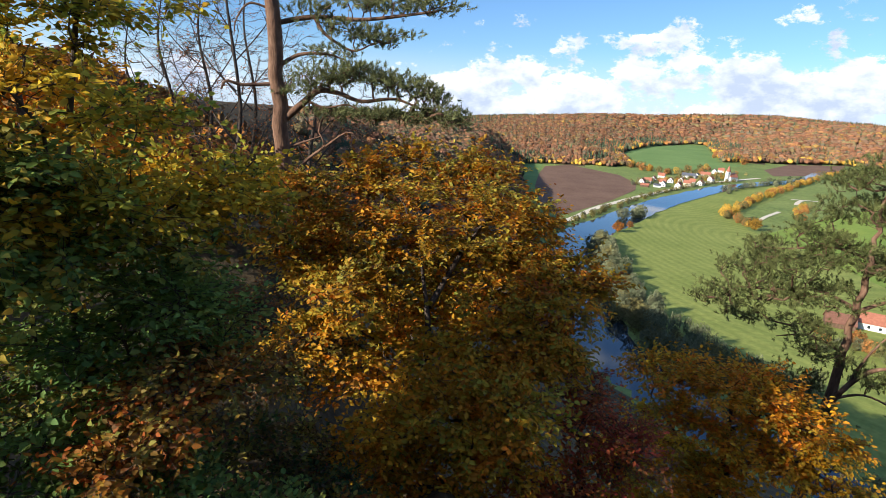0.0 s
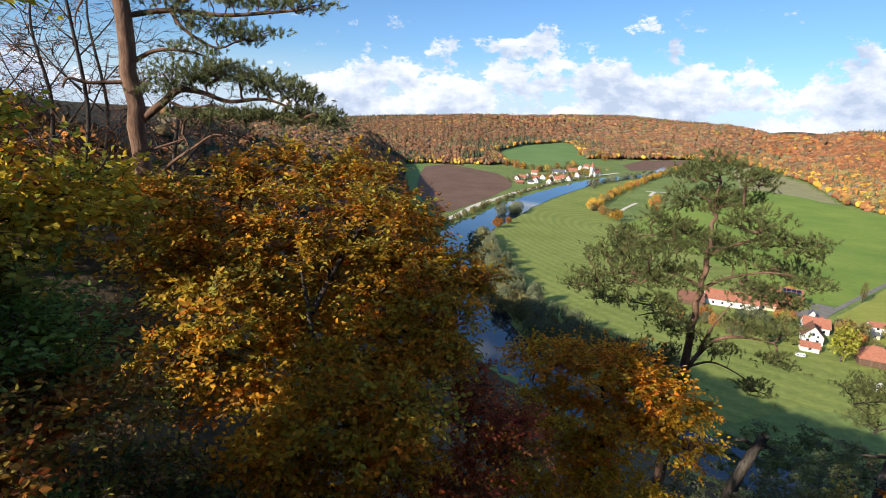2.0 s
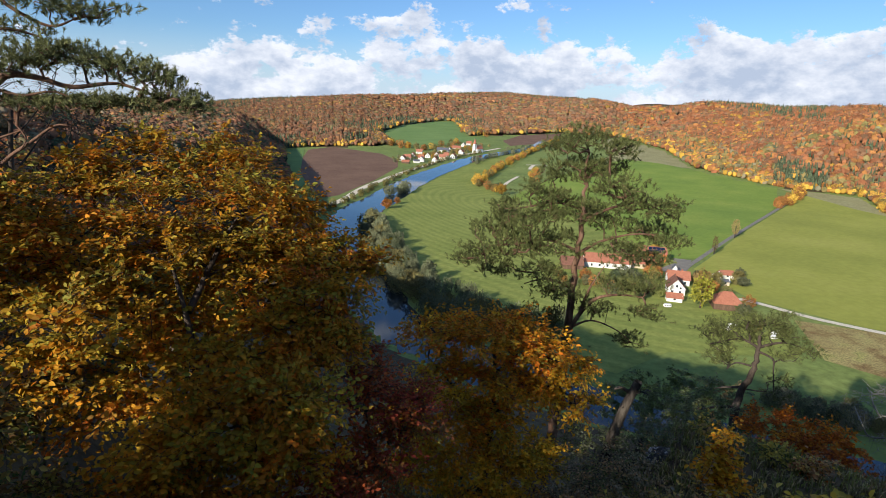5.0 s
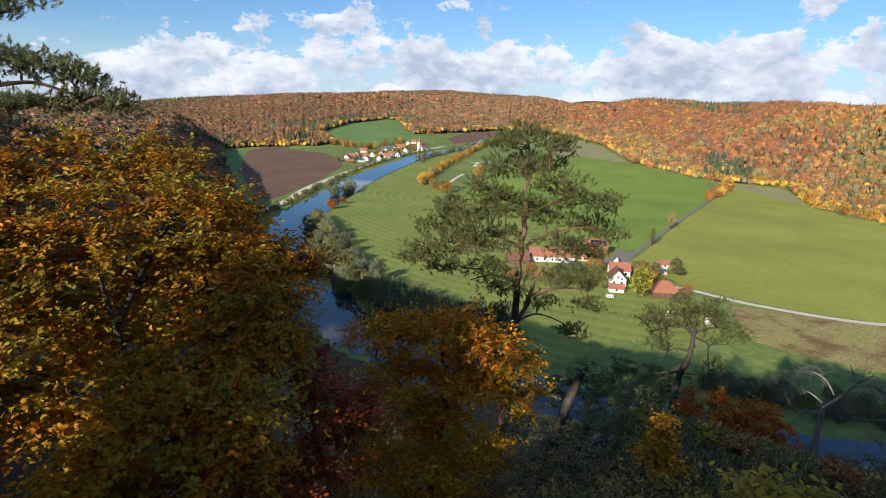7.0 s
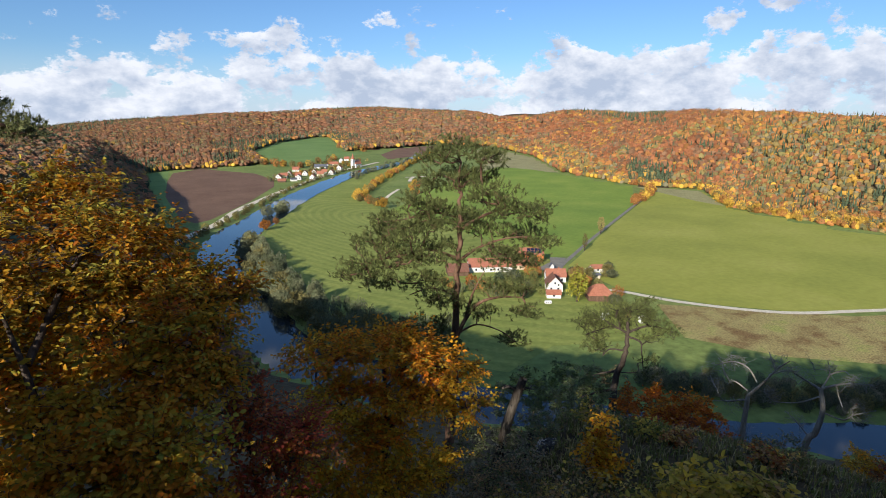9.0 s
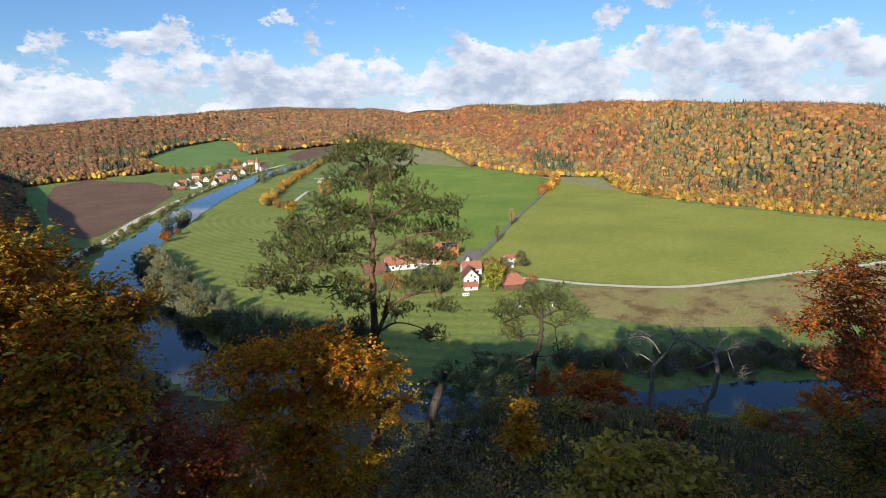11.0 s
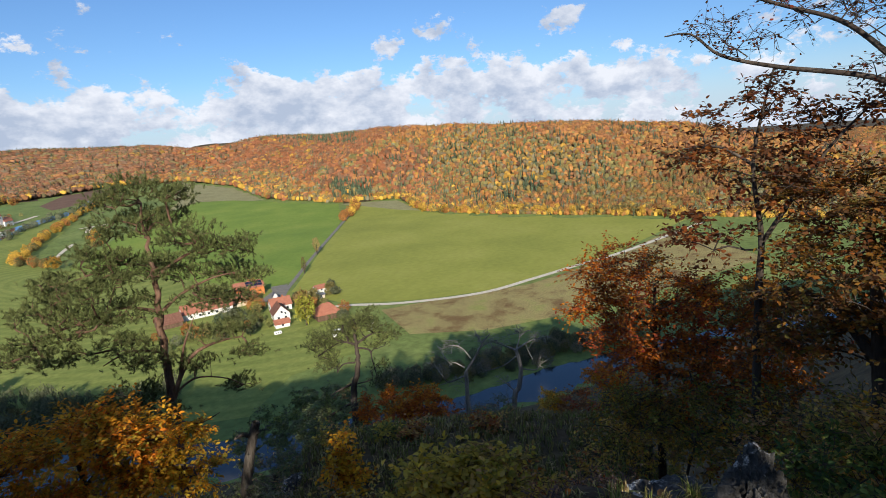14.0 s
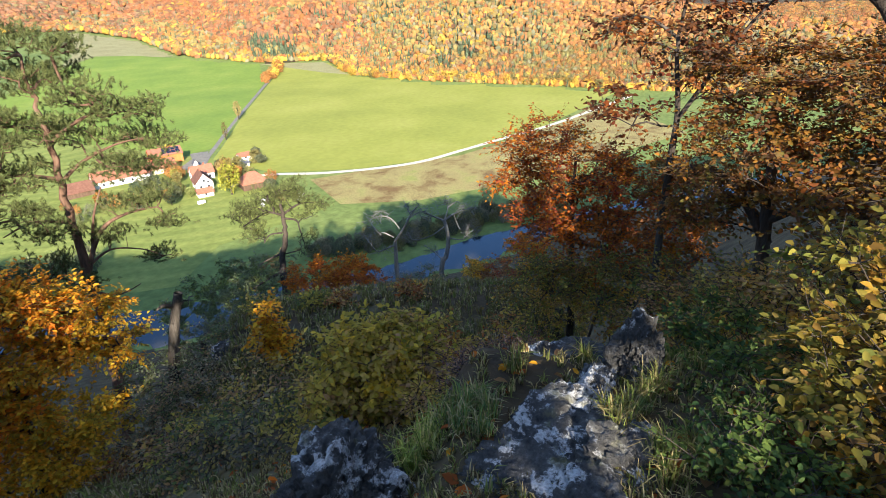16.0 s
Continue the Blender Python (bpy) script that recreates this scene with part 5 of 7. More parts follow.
# right of the lookout
stand(14.5)
make_tree("hornbeam_tree", "thin hornbeam with sparse dark rust leaves at the cliff edge", "hornbeam tree",
          stem_to(96.5, 6.3, (96.2, -20, 6.4), (96.2, -13.5, 6.4), (95.3, -6.5, 6.5), (96.6, 1.5, 6.5)), 0.05, 0.008,
          blobs((96.5, -0.5, 6.5, 0.2, 0.25, 0.3, 10), (93, -2.5, 6.5, 0.35, 0.35, 0.18, 10), (99.5, -3.5, 6.5, 0.35, 0.35, 0.35, 14), (103, -2.8, 6.4, 0.3, 0.3, 0.12, 8), (90, -5.8, 6.5, 0.35, 0.35, 0.1, 10), (96, -8, 6.5, 0.6, 0.6, 0.35, 20), (91.5, -12.8, 6.5, 0.5, 0.5, 0.2, 15), (100, -9.5, 6.5, 0.5, 0.5, 0.35, 16)),
          27, [(0.2, 0.065, 0.022), (0.13, 0.065, 0.03), (0.2, 0.04, 0.02), (0.32, 0.1, 0.02)], [4, 3, 1, 1.5], leaf=0.062, twigs=5, twig_len=0.3, per=7,
          boughs=[bough(0.025, 0.008, (96.2, -14, 6.4), (99, -9, 6.4), (101, -5.5, 6.4), (103.5, -2.3, 6.4)), bough(0.02, 0.006, (95.4, -7, 6.5), (92.5, -5.2, 6.5), (89.5, -5.2, 6.5))])
make_tree("maple_tree", "maple with glowing orange red leaves", "maple tree",
          stem_to(88, 8.2, (87.5, -30, 8.2), (87, -24, 8.2), (87, -18, 8.3)), 0.07, 0.02,
          blobs((84, -16.8, 8.4, 0.6, 0.6, 0.35, 36), (81.5, -20, 8.3, 0.45, 0.5, 0.4, 26), (88, -19, 8.2, 0.7, 0.7, 0.5, 48), (93.5, -19.5, 8.0, 0.7, 0.7, 0.45, 46), (84.5, -23.5, 8.0, 0.6, 0.6, 0.4, 38), (89.5, -25.5, 7.8, 0.7, 0.6, 0.4, 46), (96.5, -24.5, 7.6, 0.7, 0.7, 0.5, 46)),
          28, [L_RUST, L_ORA, L_GOLD, L_RED, L_BRN], [4, 4, 1.2, 2, 2], leaf=0.056, per=11)
make_tree("beech_tree", "spreading beech, olive gold and brown, beside the lookout", "beech tree",
          stem_to(107, 6.2, (106, -26, 6.1), (105, -18, 6.1), (104, -12, 6.2)), 0.09, 0.03,
          blobs((102, -10, 6.3, 0.6, 0.6, 0.35, 24), (107.5, -9.5, 6.2, 0.7, 0.7, 0.35, 26), (112, -10, 6.0, 0.7, 0.7, 0.4, 26), (103, -16, 6.1, 0.7, 0.7, 0.5, 46), (109, -17, 6.0, 0.8, 0.7, 0.5, 50), (100, -20.5, 6.3, 0.6, 0.6, 0.4, 40), (115, -16, 5.8, 0.7, 0.7, 0.6, 44)),
          29, [(0.34, 0.16, 0.025), (0.17, 0.09, 0.04), (0.20, 0.155, 0.035), (0.24, 0.08, 0.025), (0.38, 0.12, 0.02)], [3, 3, 3, 2, 1.5], leaf=0.056, per=11,
          boughs=[bough(0.06, 0.02, (106, -24, 6.1), (102, -19, 6.1), (98, -18, 6.2)), bough(0.05, 0.015, (105.5, -22, 6.1), (110, -19, 5.9), (114, -17, 5.8))])
make_tree("willow_shrub", "dense olive bush under the maple", "shrub", stem_to(90, 6.8, (90, -36, 6.8)), 0.03, 0.01,
          blobs((84, -30.5, 6.8, 0.55, 0.5, 0.3, 34), (89, -30, 6.8, 0.6, 0.6, 0.35, 42), (95, -30, 6.5, 0.6, 0.6, 0.3, 40), (101, -29, 6.0, 0.6, 0.6, 0.4, 40)), 30, [L_OLV, L_BRN, L_GOLD, L_GRN], [4, 2, 1, 2], leaf=0.045, per=10)
make_tree("ash_tree", "nearly bare ash with dark sweeping branches", "ash tree",
          stem_to(113, 6.2, (112.4, -16, 6), (110.9, -6.5, 6), (108.3, -3.2, 6)), 0.065, 0.036,
          blobs((91, 5, 6.3, 0.4, 0.4, 0.12, 9), (94, 3.6, 6.3, 0.4, 0.4, 0.12, 9), (100, 6.5, 6.2, 0.5, 0.5, 0.2, 16), (104, 5, 6.1, 0.5, 0.5, 0.35, 26), (108, 3, 6.0, 0.5, 0.5, 0.5, 32), (105, 0.5, 6.1, 0.4, 0.4, 0.2, 12), (111, 1, 5.9, 0.5, 0.5, 0.5, 22), (107, 8, 6.0, 0.6, 0.6, 0.4, 22), (112, 8, 5.9, 0.5, 0.5, 0.5, 20)),
          35, [(0.12, 0.06, 0.03), L_RED], [3, 1], per=3, leaf=0.036, twigs=5, twig_len=0.3, kink=0.1, seg=0.3,
          boughs=[bough(0.034, 0.012, (108.3, -3.4, 6), (106.2, -1.0, 6), (103.8, 1.9, 6.1), (101, 4.4, 6.2), (97, 6.2, 6.3), (92, 8.5, 6.4)),
                  bough(0.03, 0.006, (106.8, -2.4, 6), (103.3, -0.2, 6.1), (97, 1.3, 6.2), (92.5, 2.8, 6.3), (90, 4.9, 6.3), (87.8, 5.0, 6.4)),
                  bough(0.04, 0.012, (108.5, -3.2, 6), (108.6, 1, 6), (107, 5, 6), (107.5, 10, 6)),
                  bough(0.04, 0.012, (110, -5, 6), (112, 0, 5.9), (112.5, 6, 5.9), (111.5, 11, 5.9))])
# on the slope
stand(13.0)
make_pine("pine_tree", "small crooked pine with bare lower limbs",
          stem_to(54.2, 20, (54.1, -30.3, 20.6), (54.3, -27, 20.9), (55.2, -24.4, 21), (55.3, -22.5, 21), (55.3, -21.1, 21)), 0.19, 0.05,
          blobs((51.1, -21.7, 21.0, 0.5, 0.5, 0.22, 16), (52.1, -22.8, 21.5, 0.5, 0.5, 0.22, 16), (53.5, -20.9, 21.0, 0.5, 0.5, 0.22, 16), (55.0, -20.5, 21.5, 0.5, 0.5, 0.22, 16), (55.8, -19.5, 20.5, 0.5, 0.5, 0.22, 16), (54.0, -19.8, 20.5, 0.5, 0.5, 0.22, 16), (57.7, -20.5, 20.5, 0.5, 0.5, 0.22, 16), (59.1, -21.5, 21.0, 0.5, 0.5, 0.22, 16), (57.0, -19.3, 21.0, 0.5, 0.5, 0.22, 16), (51.3, -23.9, 20.5, 0.5, 0.5, 0.22, 9), (52.6, -23.6, 21.5, 0.5, 0.5, 0.22, 16), (51.5, -20.6, 21.0, 0.5, 0.5, 0.22, 16), (57.8, -22.2, 20.5, 0.5, 0.5, 0.22, 16), (57.3, -26.0, 21.0, 0.5, 0.5, 0.22, 9), (57.7, -24.8, 21.5, 0.5, 0.5, 0.22, 9), (54.6, -21.6, 21.5, 0.5, 0.5, 0.22, 16), (56.6, -20.3, 21.0, 0.5, 0.5, 0.22, 16), (52.3, -21.5, 21.5, 0.5, 0.5, 0.22, 16)), 36, n=20, bark=BARK,
          boughs=[bough(0.06, 0.012, (54.5, -25.9, 21.0), (52.8, -26.3, 21.25), (51.7, -26.7, 20.5)),
                  bough(0.07, 0.015, (54.2, -27.7, 21.0), (52.6, -28.1, 20.75), (50.0, -29.0, 20.5), (49.3, -29.2, 20.25)),
                  bough(0.06, 0.012, (53.8, -30.4, 21.0), (52.0, -29.8, 21.25), (50.4, -29.4, 20.5)),
                  bough(0.07, 0.015, (53.8, -31.1, 21.0), (50.3, -30.8, 21.25), (48.5, -30.8, 21.5)),
                  bough(0.05, 0.012, (55.3, -22.5, 21.0), (56.6, -22.9, 20.75), (56.8, -23.8, 20.5), (57.1, -25.7, 20.25)),
                  bough(0.06, 0.015, (55.3, -22.2, 21.0), (53.7, -21.7, 21.25), (51.5, -22.5, 21.5)),
                  bough(0.06, 0.015, (55.4, -22.1, 21.0), (57.3, -21.3, 21.25), (59.4, -21.5, 21.5)),
                  bough(0.045, 0.012, (54.9, -23.9, 21.0), (53.6, -23.9, 20.75), (52.9, -24.6, 20.5))])
make_tree("dead_pine", "dead grey pine with twisted forked bare limbs", "dead tree",
          stem_to(66.7, 24, (66.8, -31.1, 24), (66.9, -28.7, 24), (67.0, -26.2, 24)), 0.15, 0.085,
          blobs((69.6, -23, 23.5, 0.9, 0.7, 0.35, 32), (64.2, -25, 24, 0.6, 0.7, 0.5, 27), (65.5, -23.6, 23.6, 0.9, 0.7, 0.25, 27), (66, -27.2, 23.8, 0.7, 0.6, 0.25, 18), (66.8, -29.5, 24, 0.8, 0.6, 0.6, 36)), 31, [L_BRN], [1], bark=DEAD_WOOD, per=0, twigs=3, twig_len=0.4, r_tip=0.006, kink=0.3, seg=0.28,
          boughs=[bough(0.06, 0.022, (67.0, -26.2, 24.0), (68.2, -24.8, 23.75), (69.1, -23.5, 23.5), (70.0, -22.6, 23.25)),
                  bough(0.036, 0.012, (66.7, -26.6, 24.0), (65.0, -27.1, 23.75), (64.2, -26.2, 23.5), (63.5, -25.1, 24.75)),
                  bough(0.036, 0.012, (66.9, -25.8, 24.0), (65.7, -25.2, 24.25), (65.1, -25.6, 24.5)),
                  bough(0.034, 0.012, (67.6, -24.9, 24.0), (66.7, -23.8, 23.75), (65.3, -23.5, 23.5), (63.9, -24.1, 24.75)),
                  bough(0.04, 0.014, (69.0, -23.6, 24.0), (68.6, -22.7, 24.25), (68.3, -22.1, 24.5)),
                  bough(0.034, 0.012, (67.0, -26.6, 24.0), (65.4, -27.0, 23.75), (63.9, -27.3, 23.5)),
                  bough(0.04, 0.014, (68.5, -24.1, 24.0), (69.7, -23.5, 24.25), (70.8, -23.3, 23.5)),
                  bough(0.035, 0.014, (65.4, -25.4, 24.0), (64.7, -24.5, 23.75), (64.4, -23.6, 24.5))])
make_tree("dead_pine", "dead grey pine with wide sweeping bare limbs", "dead tree",
          stem_to(72.2, 25, (72.1, -30, 25), (72.8, -28, 25), (73.1, -26.1, 25), (72.7, -24.3, 25)), 0.15, 0.08,
          blobs((72.9, -22.4, 24.8, 0.7, 0.6, 0.3, 23), (75.4, -23.2, 25.3, 0.9, 0.6, 0.3, 32), (70.8, -23.6, 24.8, 0.7, 0.6, 0.3, 23), (69, -25.8, 24.8, 0.6, 0.5, 0.3, 20), (75.8, -25.6, 24.6, 0.7, 0.5, 0.3, 23), (71, -27.2, 25.2, 0.5, 0.5, 0.3, 16)), 32, [L_BRN], [1], bark=DEAD_WOOD, per=0, twigs=3, twig_len=0.4, r_tip=0.006, kink=0.3, seg=0.28,
          boughs=[bough(0.06, 0.022, (72.7, -24.4, 25.0), (71.5, -23.9, 25.25), (70.5, -23.5, 24.5)),
                  bough(0.06, 0.018, (72.8, -24.3, 25.0), (74.4, -23.5, 25.25), (76.2, -23.1, 25.5)),
                  bough(0.036, 0.012, (72.8, -24.2, 25.0), (73.2, -23.0, 25.25), (72.9, -21.9, 24.5)),
                  bough(0.036, 0.012, (72.4, -28.5, 25.0), (71.3, -27.5, 25.25), (70.2, -26.8, 25.5)),
                  bough(0.036, 0.012, (73.1, -26.2, 25.0), (74.7, -26.4, 25.25), (75.4, -25.8, 24.5), (76.9, -25.0, 24.25)),
                  bough(0.034, 0.012, (72.7, -25.0, 25.0), (71.1, -25.9, 24.75), (69.1, -26.2, 25.5), (68.5, -25.4, 24.25)),
                  bough(0.035, 0.014, (73.8, -23.8, 25.0), (74.1, -24.6, 25.25), (74.5, -25.4, 24.5)),
                  bough(0.035, 0.014, (73.1, -23.1, 25.0), (74.1, -22.5, 25.25), (74.6, -22.7, 24.5))])
make_tree("broken_dead_tree", "broken leaning dead trunk with a torn top", "dead tree", stem_to(40.0, 9.3, (40.3, -37.6, 9.35), (41.2, -34.8, 9.35), (42.1, -32, 9.35), (43.0, -29.6, 9.35), (44.0, -27.4, 9.35)), 0.13, 0.07,
          blobs((44.2, -28.2, 9.35, 0.2, 0.15, 0.08, 4)), 61, [L_BRN], [1], bark=SNAG, per=0, twigs=2, twig_len=0.14, r_tip=0.012,
          boughs=[bough(0.07, 0.05, (40.9, -35.9, 9.35), (42.2, -35.8, 9.3), (43.5, -35.4, 9.25), (44.5, -34.0, 9.2), (44.9, -32.6, 9.2)), bough(0.03, 0.012, (44.6, -33.8, 9.2), (45.8, -34.2, 9.2), (46.9, -34.4, 9.2)), bough(0.045, 0.02, (43.4, -28.6, 9.35), (42.3, -28.2, 9.3), (41.6, -28.4, 9.3)), bough(0.05, 0.03, (40.6, -36.4, 9.35), (39.6, -35.9, 9.3), (38.8, -36.1, 9.3))])
stand(0.0)
for az, r, el, s, n, pal, w in ((-26, 3.2, -46, (0.45, 0.4, 0.15), 34, [L_DGRN, L_GRN, L_OLV], [3, 2, 1]), (-36, 3.0, -48, (0.45, 0.4, 0.15), 34, [L_DGRN, L_GRN, L_RUST], [3, 2, 1]), (-16, 3.4, -46, (0.45, 0.4, 0.15), 30, [L_DGRN, L_OLV, L_BRN], [3, 2, 1]), (-44, 3.2, -42, (0.45, 0.4, 0.2), 30, [L_DGRN, L_OLV, L_RUST], [3, 2, 1]), (-23, 5.0, -31, (0.5, 0.5, 0.2), 30, [L_DGRN, L_OLV, L_BRN], [3, 2, 2]), (-16, 5.2, -33, (0.5, 0.5, 0.2), 30, [L_DGRN, L_OLV, L_BRN], [3, 2, 2]), (-20, 6.5, -25, (0.7, 0.6, 0.3), 30, [L_DGRN, L_BRN, L_RUST], [3, 3, 1]), (-9, 4.0, -43, (0.5, 0.5, 0.2), 30, [L_DGRN, L_OLV, L_GOLD], [3, 2, 1]), (-37, 5.5, -24, (0.6, 0.6, 0.35), 34, [L_GRN, L_DGRN, L_RUST], [3, 2, 1]), (-43, 5.0, -22, (0.6, 0.6, 0.4), 34, [L_GRN, L_OLV, L_GOLD], [3, 2, 1]), (-20, 3.9, -41, (0.5, 0.45, 0.2), 34, [L_DGRN, L_GRN, L_OLV], [3, 2, 1]), (-33, 3.6, -41, (0.5, 0.45, 0.2), 34, [L_DGRN, L_GRN, L_OLV], [3, 2, 1]), (-13, 4.6, -38, (0.5, 0.45, 0.3), 34, [L_DGRN, L_OLV, L_RUST], [3, 2, 1]), (-41, 3.9, -37, (0.5, 0.45, 0.3), 34, [L_DGRN, L_GRN, L_RUST], [3, 2, 1]), (-14, 6.5, -24, (0.5, 0.5, 0.5), 34, [L_OLV, L_BRN, L_DGRN], [3, 2, 1]), (-18, 9, -19, (0.8, 0.8, 0.5), 30, [L_BRN, L_RUST, L_OLV], [3, 2, 1])):
    make_tree("shrub", "low dark leafy undergrowth in the shade", "shrub", stem_to(az, r, (az, el - 2, r)), 0.02, 0.007, [blob(az, el, r, s, n)], int(900 - az * 10), pal, w, leaf=0.06)
S_OLV, S_DGRN, S_BRN, S_GRN = (0.62, 0.46, 0.08), (0.15, 0.19, 0.06), (0.46, 0.27, 0.12), (0.28, 0.32, 0.08)
stand(16.0)
